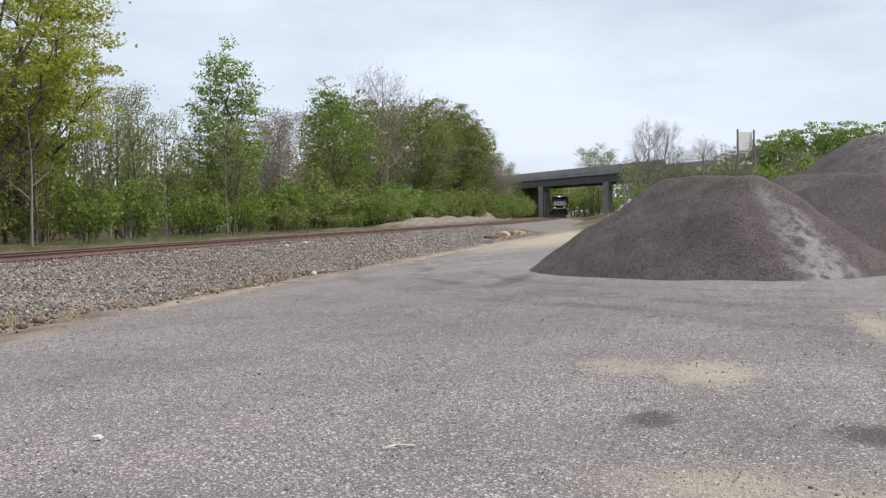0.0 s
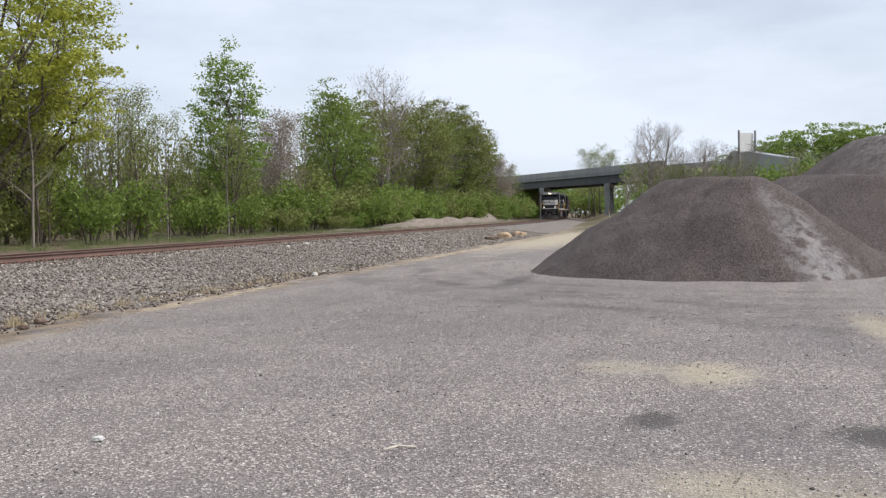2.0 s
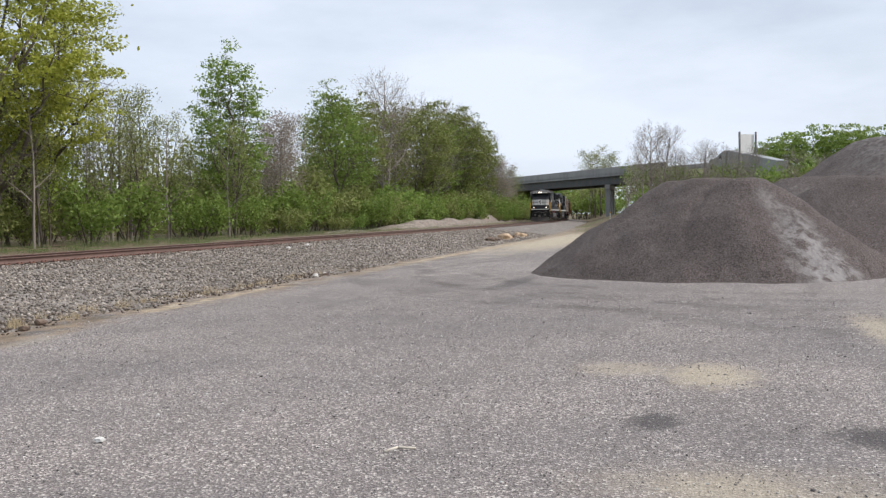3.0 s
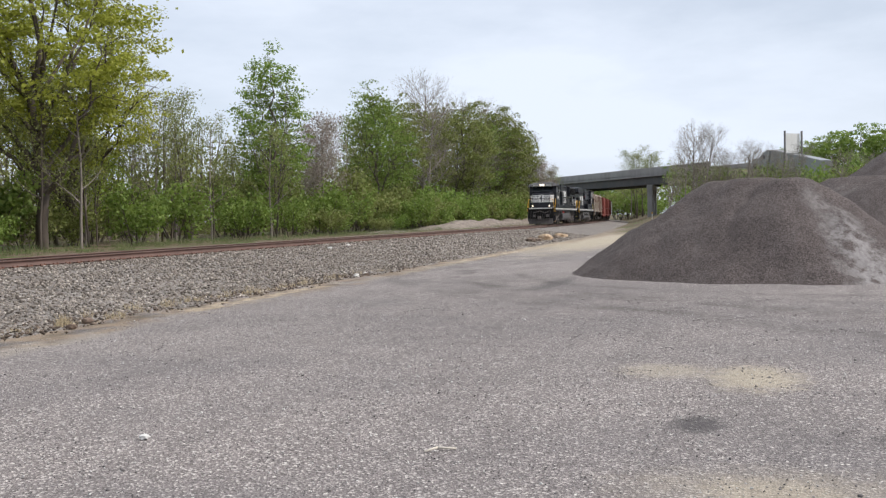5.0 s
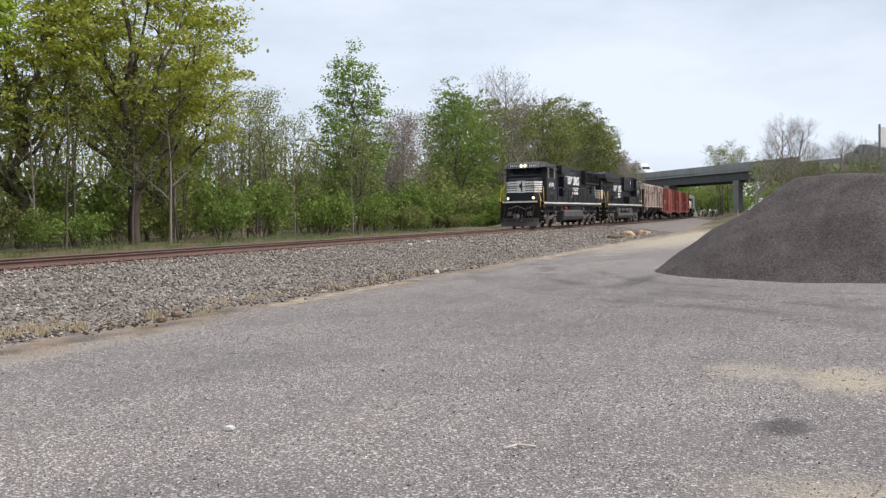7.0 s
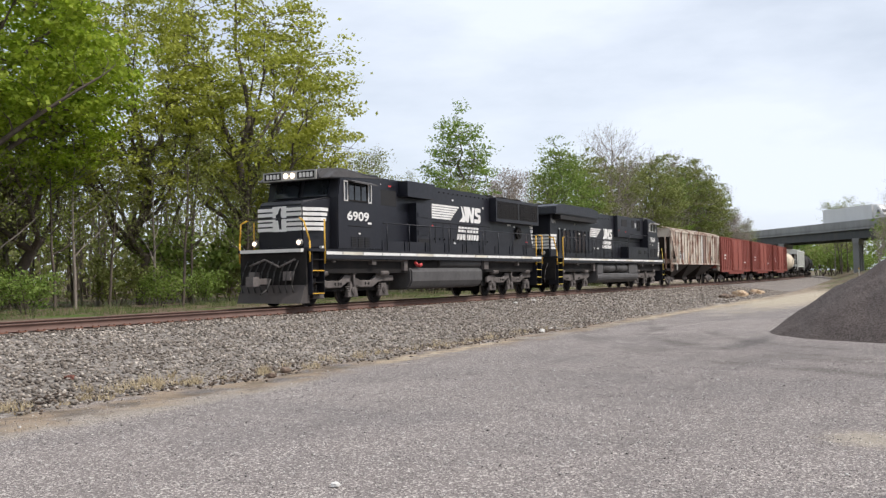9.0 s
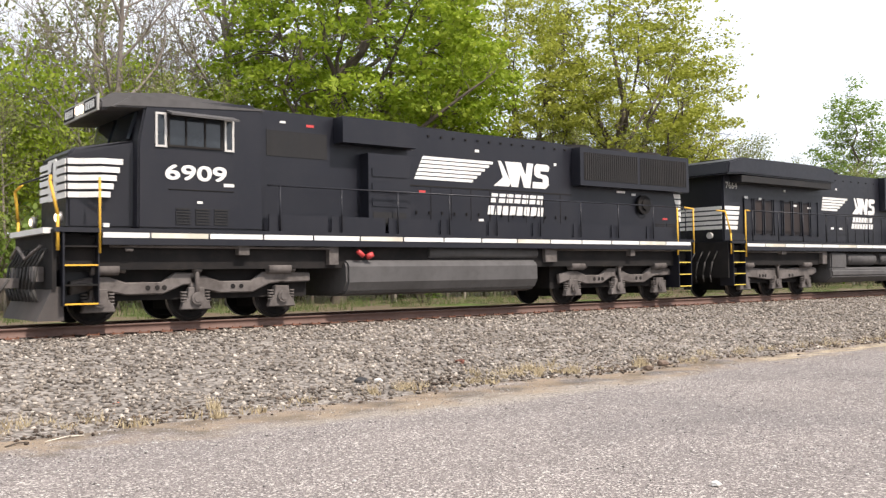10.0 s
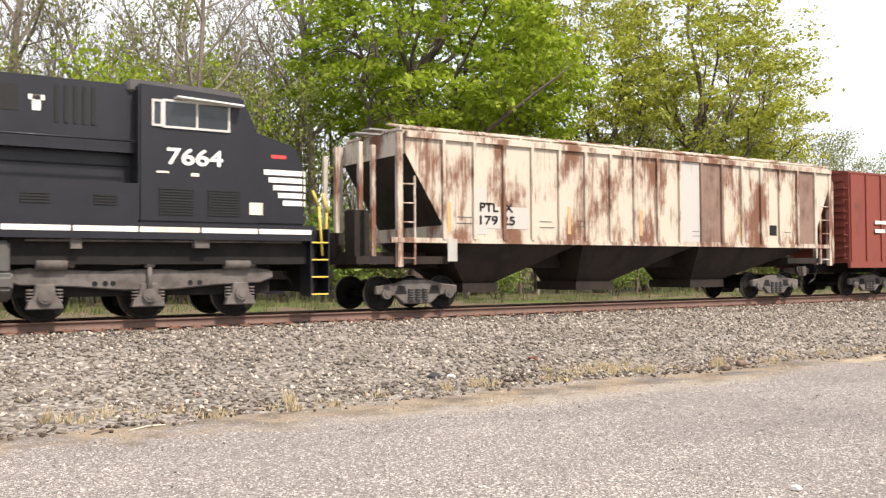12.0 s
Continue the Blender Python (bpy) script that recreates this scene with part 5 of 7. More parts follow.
def build_hopper(light=False):
    """A three-bay covered hopper car, 18.9 m over its couplers."""
    white, label = (M_WHITECAR, "clean pale grey covered hopper car in the train") if light else (M_HOPPER, "white covered hopper car heavily streaked with brown rust")
    v = vehicle("hopper_car", label, "hopper car", "freight cars of the train")
    L = 18.9
    # body: ends slope inwards below the roof
    bm = bmesh.new()
    prof = [(3.05, 1.70), (17.65, 1.70), (17.65, 1.95), (18.55, 3.75), (18.55, 4.20), (1.62, 4.20), (1.62, 3.72), (3.05, 2.05)]
    prism(bm, prof, -1.56, 1.56)
    bmesh.ops.recalc_face_normals(bm, faces=bm.faces)
    bm.normal_update()
    # downward-facing end slopes take the black-brown slot, the rest the body paint
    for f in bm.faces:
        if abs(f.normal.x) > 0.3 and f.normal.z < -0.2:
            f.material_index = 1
    body = part("body", bm, [white, M_BLACKBROWN], v)
    for s in (-1, 1):
        y = s * 1.562
        for k in range(17):
            x = 3.05 + k * 0.913
            slab(body, "side_post", M_BROWNPANEL if (not light and k in (10, 11)) else white, [(x - 0.045, x + 0.045, *sorted((y, y + s * 0.07)), 1.72, 4.12)])
        if not light:
            for k in (9, 10, 15):
                x = 3.05 + k * 0.913
                slab(body, "panel", M_PATCH if k == 9 else M_BROWNPANEL, [(x + 0.047, x + 0.866, *sorted((y, y + s * 0.006)), 1.76, 4.1)])
            slab(body, "primer_patch", M_PATCH, [(3.9, 4.35, *sorted((y, y + s * 0.006)), 1.85, 3.0), (4.05, 4.78, *sorted((y, y + s * 0.007)), 2.0, 2.55), (4.92, 5.68, *sorted((y, y + s * 0.007)), 2.0, 2.55)])
            for k, x in enumerate((3.18, 7.0, 9.65, 13.9)):
                slab(body, "stripe_mark", M_FADED, [(x, x + 0.10, *sorted((y, y + s * 0.007)), 1.9, 2.62)], label="faded yellow mark")
            slab(body, "data_panel", M_DARK, [(15.35, 15.7, *sorted((y, y + s * 0.008)), 2.0, 2.32)])
            bm = bmesh.new()
            for x, z, w in ((6.05, 2.05, 0.5), (6.05, 2.2, 0.4), (7.35, 2.1, 0.5), (7.35, 2.25, 0.42), (11.8, 2.05, 0.55), (11.8, 1.92, 0.5), (16.1, 2.1, 0.3), (3.45, 2.1, 0.45), (3.45, 2.25, 0.45)):
                box(bm, x, x + w, *sorted((y, y + s * 0.008)), z, z + 0.018)
            tagged(part("small_print", bm, M_TANK, body), kind="stuff")
        slab(body, "side_sill", white, [(1.2, 18.4, *sorted((s * 1.50, s * 1.60)), 1.62, 1.74)])
        slab(body, "top_chord", white, [(1.62, 18.55, *sorted((s * 1.50, s * 1.63)), 4.10, 4.24)])
        # end frames, ladders, grab irons
        for x0, way in ((1.45, 1), (18.52, -1)):
            slab(v, "corner_post", white, [(x0 - 0.07, x0 + 0.07, *sorted((s * 1.46, s * 1.58)), 1.05, 4.2)], label="rust-stained white corner post")
            slab(v, "ladder_stile", white, [(x0 + way * 0.52 - 0.03, x0 + way * 0.52 + 0.03, *sorted((s * 1.52, s * 1.57)), 1.1, 3.2)])
            for z in (1.25, 1.65, 2.1, 2.55, 3.0):
                tubes(v, "ladder_rung", white, [[(x0, s * 1.56, z), (x0 + way * 0.52, s * 1.56, z)]], 0.02)
            slab(v, "end_post", white, [(x0 - way * 0.55 - 0.05, x0 - way * 0.55 + 0.05, *sorted((s * 0.55, s * 0.68)), 1.1, 4.05), (x0 - way * 0.55 - 0.05, x0 - way * 0.55 + 0.05, *sorted((s * 1.2, s * 1.3)), 1.1, 3.9)])
        slab(v, "routing_board", M_GREYPANEL, [(3.15, 3.42, *sorted((s * 1.60, s * 1.62)), 1.18, 1.72)])
        tubes(v, "roof_rail", white, [[(1.55, s * 0.78, 4.50), (18.9, s * 0.78, 4.50)], [(1.55, s * 1.35, 4.36), (18.8, s * 1.35, 4.36)]], 0.03)
        for k in range(18):
            x = 1.6 + k
            slab(v, "walkway_bracket", white, [(x - 0.03, x + 0.03, *sorted((s * 0.5, s * 1.38)), 4.30, 4.36)])
    bm = bmesh.new()
    box(bm, 0.7, 18.3, -0.28, 0.28, 1.02, 1.42)
    for x0, x1 in ((0.35, 3.3), (16.4, 18.7)):
        box(bm, x0, x1, -1.45, 1.45, 1.12, 1.30)
    part("centre_sill", bm, M_BLACKBROWN, v)
    slab(v, "roof", white, [(1.62, 18.55, -1.45, 1.45, 4.2, 4.30)], 0.05)
    slab(v, "roof_walkway", M_STEEL, [(1.2, 18.7, -0.55, -0.15, 4.38, 4.42), (1.2, 18.7, 0.15, 0.55, 4.38, 4.42)])
    for k in range(8):
        slab(v, "roof_hatch", white, [(2.4 + k * 2, 3.6 + k * 2, -0.35, 0.35, 4.30, 4.46)], 0.03)
    for a, b, c, d in ((3.05, 7.6, 4.2, 5.1), (7.6, 12.2, 8.0, 9.2), (12.2, 17.65, 12.6, 13.9)):
        bm = bmesh.new()
        top, low = [(a, -1.50), (b, -1.50), (b, 1.50), (a, 1.50)], [(c, -0.75), (d, -0.75), (d, 0.75), (c, 0.75)]
        t = [bm.verts.new((x, y, 1.70)) for x, y in top]
        w = [bm.verts.new((x, y, 0.62)) for x, y in low]
        for k in range(4):
            bm.faces.new((t[k], t[(k + 1) % 4], w[(k + 1) % 4], w[k]))
        bm.faces.new(w)
        box(bm, c - 0.1, d + 0.1, -0.85, 0.85, 0.40, 0.64)
        bmesh.ops.recalc_face_normals(bm, faces=bm.faces)
        part("hopper_bay", bm, M_BLACKBROWN, v, "black-brown discharge hopper")
    if not light:
        lettering(v, "reporting_mark", M_DARK, "PTL  X", 4.14, 2.42, 0.21, -1.574, 1.02, 0.008, "stencilled dark reporting mark")
        lettering(v, "reporting_mark", M_DARK, "179 25", 4.14, 2.10, 0.21, -1.574, 1.08, 0.008)
    slab(v, "brake_gear", M_BLACKBROWN, [(0.6, 1.0, -0.9, -0.4, 1.3, 2.4), (0.65, 0.9, 0.2, 1.0, 1.3, 1.9)], 0.03)
    freight_truck(v, 2.62)
    freight_truck(v, 16.28)
    coupler(v, 0.1, -1)
    coupler(v, L - 0.1, 1)
    draw_in(v, 3.05, 1.5, 0.40, ("wheelset", "side_frame", "spring_nest", "bearing_cap", "frame_window", "truck_bolster", "coupler", "air_hose"))
    return v


def build_boxcar():
    v = vehicle("boxcar", "oxide-red ribbed steel boxcar with paler sliding doors", "boxcar", "freight cars of the train")
    slab(v, "body", M_BOXCAR, [(0.75, 16.35, -1.5, 1.5, 1.15, 4.25)], 0.03)
    bm = bmesh.new()
    prism(bm, [(-1.52, 4.22), (1.52, 4.22), (1.52, 4.28), (0, 4.48), (-1.52, 4.28)], 0, 1)
    for q in bm.verts:
        q.co = Vector((0.70 + q.co.y * 15.7, q.co.x, q.co.z))
    bmesh.ops.recalc_face_normals(bm, faces=bm.faces)
    part("roof", bm, M_BOXCAR, v)
    for s in (-1, 1):
        y = s * 1.5
        for k in range(18):
            x = 0.85 + k * 0.9
            if not 5.9 < x < 11.2:
                slab(v, "side_post", M_BOXCAR, [(x - 0.05, x + 0.05, *sorted((y, y + s * 0.05)), 1.2, 4.2)])
        for x0, x1 in ((6.0, 8.5), (8.55, 11.1)):
            d = slab(v, "sliding_door", M_BOXDOOR, [(x0, x1, *sorted((y, y + s * 0.09)), 1.12, 4.12)], 0.015, "paler red sliding door")
            for k in range(4):
                slab(d, "door_rib", M_BOXDOOR, [(x0 + 0.1, x1 - 0.1, *sorted((y + s * 0.09, y + s * 0.12)), 1.5 + k * 0.65, 1.56 + k * 0.65)])
            tubes(d, "locking_bar", M_BOXCAR, [[(x0 + 0.3, y + s * 0.13, 1.2), (x0 + 0.3, y + s * 0.13, 4.0)]], 0.025)
        slab(v, "side_sill", M_BOXCAR, [(0.75, 16.35, *sorted((s * 1.42, s * 1.53)), 0.98, 1.2), (4.6, 12.5, *sorted((s * 1.42, s * 1.5)), 0.78, 1.0)])
        slab(v, "white_mark", M_WHITE, [(2.2, 2.9, *sorted((y + s * 0.05, y + s * 0.056)), 2.5, 2.62), (2.2, 2.8, *sorted((y + s * 0.05, y + s * 0.056)), 2.2, 2.32), (12.5, 13.4, *sorted((y + s * 0.05, y + s * 0.056)), 1.9, 1.98)])
        for x in (0.72, 16.36):
            for k in range(7):
                tubes(v, "ladder_rung", M_BOXCAR, [[(x, s * 1.0, 1.3 + k * 0.4), (x, s * 1.45, 1.3 + k * 0.4)]], 0.02)
    for x0, x1 in ((0.69, 0.75), (16.35, 16.41)):
        bm = bmesh.new()
        for k in range(11):
            box(bm, x0, x1, -1.35, 1.35, 1.35 + k * 0.26, 1.48 + k * 0.26)
        part("end_corrugation", bm, M_BOXCAR, v)
    slab(v, "underframe", M_DARK, [(0.5, 16.6, -0.3, 0.3, 0.8, 1.15), (6, 10.5, -0.9, 0.9, 0.55, 1.0)])
    freight_truck(v, 2.55)
    freight_truck(v, 14.55)
    coupler(v, 0.1, -1)
    coupler(v, 17.0, 1)
    return v


def build_tank_car(mat, L, r, label):
    v = vehicle("tank_car", label, "tank car", "freight cars of the train")
    bm = bmesh.new()
    z = 1.05 + r
    for a, b, ra, rb in ((0.9, 1.1, r * 0.55, r * 0.86), (1.1, 1.45, r * 0.86, r), (1.45, L - 1.45, r, r), (L - 1.45, L - 1.1, r, r * 0.86), (L - 1.1, L - 0.9, r * 0.86, r * 0.55)):
        rod(bm, (a, 0, z), (b, 0, z), ra, 32, rb)
    part("tank", bm, mat, v)
    bm = bmesh.new()
    rod(bm, (L / 2, 0, z + r - 0.05), (L / 2, 0, z + r + 0.3), 0.5, 16)
    box(bm, L / 2 - 1.3, L / 2 + 1.3, -0.9, -0.86, z + r + 0.25, z + r + 0.29)
    box(bm, L / 2 - 1.3, L / 2 + 1.3, 0.86, 0.9, z + r + 0.25, z + r + 0.29)
    part("manway", bm, mat, v)
    slab(v, "underframe", M_DARK, [(0.4, 3.6, -1.35, 1.35, 0.92, 1.2), (L - 3.6, L - 0.4, -1.35, 1.35, 0.92, 1.2), (0.4, L - 0.4, -0.3, 0.3, 0.8, 1.1)])
    for x in (1.0, L - 1.0):
        tubes(v, "end_railing", M_DARK, [[(x, -1.35, 1.2), (x, -1.35, 2.2), (x, 1.35, 2.2), (x, 1.35, 1.2)]], 0.03)
    slab(v, "band", M_DARK, [(4.0, 4.12, -r * 1.004, r * 1.004, z - 0.3, z + 0.3), (L - 4.12, L - 4.0, -r * 1.004, r * 1.004, z - 0.3, z + 0.3)])
    freight_truck(v, 2.3, turning=False)
    freight_truck(v, L - 2.3, turning=False)
    coupler(v, 0.1, -1)
    coupler(v, L - 0.1, 1)
    return v


# each vehicle, its length, and the place of its leading coupler at 10 s
TRAIN = []


def couple(v, length):
    x0 = 3.86 + sum(n for _, n in TRAIN)
    TRAIN.append((v, length))
    return x0


def build_train():
    couple(build_lead_loco(), 21.7)
    couple(build_second_loco(), 22.4)
    couple(build_hopper(), 18.95)
    b = build_boxcar()
    couple(b, 17.1)
    for _ in range(2):
        couple(copy_thing(b, Matrix()), 17.1)
    couple(build_tank_car(M_CREAMTANK, 14.5, 1.35, "cream-white tank car stained with rust"), 14.5)
    couple(build_hopper(True), 18.95)
    t = build_tank_car(M_BLACKCAR, 17.0, 1.55, "black tank car at the back of the train")
    couple(t, 17.0)
    for _ in range(4):
        couple(copy_thing(t, Matrix()), 17.0)


build_train()
SPEED = 19.4


def train_rows(x0, length):
    """A vehicle follows the track at constant speed; its own space starts at the leading coupler."""
    rows = []
    for k in range(25):
        t = k * 0.5
        xa = x0 + SPEED * (10.0 - t)
        a = heading(xa + length / 2)
        c = Vector((xa + length / 2, track_y(xa + length / 2), rail_z(xa + length / 2)))
        m = pose(*c, 0, 0, a) @ Matrix.Translation((-length / 2, 0, 0))
        rows.append((t, m))
    return rows


# ---- trees and bushes ----
LEAF_OAK = island("young_oak_leaves", [(0.0, (0.20, 0.31, 0.018)), (0.5, (0.36, 0.49, 0.04)), (1.0, (0.52, 0.62, 0.085))], 0.6, 0.3, 0.5)
LEAF_YELLOW = island("yellow_green_leaves", [(0.0, (0.25, 0.275, 0.035)), (0.5, (0.42, 0.45, 0.065)), (1.0, (0.60, 0.62, 0.14))], 0.6, 0.3, 0.45)
LEAF_GREEN = island("mid_green_leaves", [(0.0, (0.115, 0.20, 0.035)), (0.5, (0.22, 0.32, 0.065)), (1.0, (0.34, 0.44, 0.12))], 0.6, 0.3, 0.45)
LEAF_BUD = island("budding_leaves", [(0.0, (0.156, 0.192, 0.054)), (0.5, (0.240, 0.270, 0.084)), (1.0, (0.348, 0.360, 0.144))], 0.7, 0.2, 0.35)
LEAF_BLOSSOM = island("pale_blossom", [(0.0, (0.30, 0.23, 0.21)), (0.5, (0.40, 0.32, 0.29)), (1.0, (0.52, 0.45, 0.42))], 0.7, 0.2, 0.35)


class Growth:
    """Grows limbs as tapered tubes and notes where leaves can sit."""

    def __init__(self, seed, sides=5):
        self.rng = random.Random(seed)
        self.sides = sides
        self.verts, self.faces, self.tips = [], [], []

    def tube(self, pts, radii, sides):
        start = len(self.verts)
        for i, (p, r) in enumerate(zip(pts, radii)):
            d = (pts[min(i + 1, len(pts) - 1)] - pts[max(i - 1, 0)]).normalized()
            u = d.cross(Vector((0.31, 0.95, 0.05))).normalized()
            w = d.cross(u)
            for k in range(sides):
                a = k * math.tau / sides
                self.verts.append(p + (u * math.cos(a) + w * math.sin(a)) * r)
        for i in range(len(pts) - 1):
            for k in range(sides):
                a, b = start + i * sides + k, start + i * sides + (k + 1) % sides
                self.faces.append((a, b, b + sides, a + sides))

    def limb(self, p, d, length, r, level, top, spread, rise, kids, leafy):
        g = self.rng
        n = (5, 4, 2, 2)[level]
        pts, radii = [p.copy()], [r]
        d = d.normalized()
        for i in range(n):
            wob = (1.0 if level < 2 else 1.5) * Vector((g.uniform(-1, 1), g.uniform(-1, 1), g.uniform(-0.5, 0.7))) * (0.10 if level == 0 else 0.24)
            d = (d + wob + Vector((0, 0, rise * 0.12 * level))).normalized()
            pts.append(pts[-1] + d * length / n)
            radii.append(max(0.006, r * (1 - 0.72 * (i + 1) / n)))
        self.tube(pts, radii, self.sides if level < 2 else 3)
        if level >= leafy:
            self.tips += [(q, level) for q in pts[1:]]
        if level >= top:
            return
        count = kids[level]
        for k in range(count):
            t = (0.30 if level == 0 else 0.22) + 0.75 * (k + g.random() * 0.8) / count
            t = min(t, 0.99)
            i = min(int(t * n), n - 1)
            q = pts[i].lerp(pts[i + 1], t * n - i)
            axis = (pts[i + 1] - pts[i]).normalized()
            ang = k * 2.4 + g.uniform(-0.6, 0.6)
            u = axis.cross(Vector((0.2, 0.97, 0.1))).normalized()
            side = u * math.cos(ang) + axis.cross(u) * math.sin(ang)
            nd = axis * g.uniform(0.35, 0.8) + side * g.uniform(0.75, 1.15)
            long = length * spread[level] * g.uniform(0.7, 1.15) * (1.15 - 0.55 * t if level == 0 else 1.05 - 0.35 * t)
            self.limb(q, nd, long, radii[i] * 0.55, level + 1, top, spread, rise, kids, leafy)


def tree(name, label, category, seed, height, girth, spread, kids, rise, leaf, count, size, scatter, bark, leafy=2, stems=1, group="", top=3):
    g = Growth(seed)
    for k in range(stems):
        a = k * 2.4 + seed
        base = Vector((0.25 * math.cos(a), 0.25 * math.sin(a), -0.15)) if stems > 1 else Vector((0, 0, -0.2))
        lean = Vector((0.45 * math.cos(a), 0.45 * math.sin(a), 1)) if stems > 1 else Vector((0.05, 0.03, 1))
        g.limb(base, lean, height * (0.80 if stems == 1 else g.rng.uniform(0.6, 0.9)), girth, 0, top, spread, rise, kids, leafy)
    t = tagged(new(name), label, category, group)
    from_arrays("trunk", np.array(g.verts), np.array(g.faces), bark, t, smooth=True)
    if count:
        rs = np.random.RandomState(seed)
        tips = np.array([q for q, _ in g.tips])
        tips = tips[tips[:, 2] > height * 0.12] if len(tips) else tips
        pick = tips[rs.randint(0, len(tips), count)]
        c = pick + rs.normal(0, scatter, (count, 3)) * np.array([1, 1, 0.75])
        c[:, 2] = np.maximum(c[:, 2], 0.05)
        u = rs.normal(0, 1, (count, 3))
        u /= np.linalg.norm(u, axis=1)[:, None]
        w = np.cross(u, rs.normal(0, 1, (count, 3)))
        w /= np.linalg.norm(w, axis=1)[:, None]
        s = (size * rs.uniform(0.55, 1.25, count))[:, None]
        v = np.stack([c - u * s, c + w * s * 0.55 + np.array([0, 0, -0.15]) * s, c + u * s, c - w * s * 0.55], 1)
        from_arrays("crown", v.reshape(-1, 3), np.arange(count * 4).reshape(-1, 4), leaf, t)
    return t


def crown_tree(name, label, category, seed, height, girth, rx, low, limbs, boughs, sprays, leaf, per, size, bark, group="", lean=(0, 0), fork=0.2, gap=0.0, puff=1.0):
    """A tree that fills a dome: limbs fork off the trunk, boughs off the limbs, and each twig ends in a flat spray of leaves."""
    g = Growth(seed, 7)
    rng = random.Random(seed)
    mid = Vector((lean[0], lean[1], height * (low + 1) / 2))
    rz = height * (1 - low) / 2

    def inside(r):
        while True:
            q = Vector((rng.gauss(0, 1), rng.gauss(0, 1), rng.gauss(0, 1))).normalized()
            wob = 1 + 0.28 * noise.noise(q * 1.6 + Vector((seed * 3.1, 0, 0))) + 0.12 * noise.noise(q * 4.0 + Vector((0, seed, 0)))
            p = mid + Vector((q.x * rx, q.y * rx, q.z * rz * (1.0 if q.z > 0 else 0.85))) * r * wob
            if noise.noise(p * 0.42 + Vector((seed, 0, 5))) > gap - 0.35:
                return p

    def run(a, d, b, r0, r1, n, sides):
        span = (b - a).length
        pts, radii = [], []
        for i in range(n + 1):
            t = i / n
            q = a * (1 - t) ** 2 + (a + d * span * 0.5) * (2 * t * (1 - t)) + b * t * t
            w = 0.0 if i in (0, n) else span * 0.035
            pts.append(q + Vector((rng.uniform(-w, w), rng.uniform(-w, w), rng.uniform(-w, w))))
            radii.append(r0 + (r1 - r0) * t)
        g.tube(pts, radii, sides)
        return [(p, (pts[min(i + 1, n)] - pts[max(i - 1, 0)]).normalized(), q) for i, (p, q) in enumerate(zip(pts, radii))]

    crown_top = mid + Vector((0, 0, rz * 0.75))
    trunk = run(Vector((0, 0, -0.25)), Vector((0.02, 0.01, 1)), crown_top, girth, girth * 0.16, 12, 8)
    nodes = list(trunk[5:])
    starts = [q for q in trunk if height * fork * 0.75 < q[0].z < height * (fork + 0.38)]
    for k in range(limbs):
        p, d, r = starts[k * len(starts) // limbs]
        a = k * 2.4 + seed
        up = 0.15 + 0.75 * (k / limbs)
        out = Vector((math.cos(a) * rx * (1.05 - 0.6 * up), math.sin(a) * rx * (1.05 - 0.6 * up), (up - 0.45) * 1.3 * rz)) * rng.uniform(0.7, 0.9)
        nodes += run(p, (d * 0.6 + Vector((math.cos(a), math.sin(a), 0.3)) * 0.8).normalized(), mid + out, min(r * 0.62, girth * 0.5), girth * 0.10, 7, 6)[1:]

    def nearest(q, pool):
        c = np.array([n[0] for n in pool])
        d = np.linalg.norm(c - np.array(q), axis=1) + 1.2 * np.maximum(0, c[:, 2] - q.z)
        return pool[int(d.argmin())]

    ends = []
    for k in range(boughs):
        q = inside(rng.uniform(0.55, 0.95))
        p, d, r = nearest(q, nodes)
        ends += run(p, d, q, min(r * 0.6, 0.06 + girth * 0.1), 0.018, 4, 4)[1:]
    pool = nodes + ends
    tips = []
    for k in range(sprays):
        q = inside(rng.uniform(0.45, 1.0) ** 0.6)
        p, d, r = nearest(q, pool)
        run(p, d, q, min(r * 0.7, 0.022), 0.006, 2, 3)
        tips.append(q)
    t = tagged(new(name), label, category, group)
    from_arrays("trunk", np.array(g.verts), np.array(g.faces), bark, t, smooth=True)
    if per:
        rs = np.random.RandomState(seed)
        count = per * sprays
        own = np.array(tips)[rs.randint(0, sprays, count)]
        c = own + rs.normal(0, 1, (count, 3)) * np.array([0.40, 0.40, 0.15]) * puff
        u = rs.normal(0, 1, (count, 3)) * np.array([1, 1, 0.6])
        u /= np.linalg.norm(u, axis=1)[:, None]
        w = np.cross(u, rs.normal(0, 1, (count, 3)) * np.array([0.6, 0.6, 1]))
        w /= np.linalg.norm(w, axis=1)[:, None]
        z = (size * rs.uniform(0.55, 1.25, count))[:, None]
        v = np.stack([c - u * z, c + w * z * 0.6 + np.array([0, 0, -0.2]) * z, c + u * z, c - w * z * 0.6], 1)
        from_arrays("crown", v.reshape(-1, 3), np.arange(count * 4).reshape(-1, 4), leaf, t)
    return t


def stand(proto, x, y, scale, turn, z=None, label=""):
    z = ground_height(x, y) if z is None else z
    m = pose(x, y, z, 0, 0, turn) @ Matrix.Scale(scale, 4)
    c = copy_thing(proto, m)
    if label:
        c["label"] = label
    return c


def first(proto, x, y, scale, turn, z=None):
    proto.matrix_basis = pose(x, y, ground_height(x, y) if z is None else z, 0, 0, turn) @ Matrix.Scale(scale, 4)
    return proto


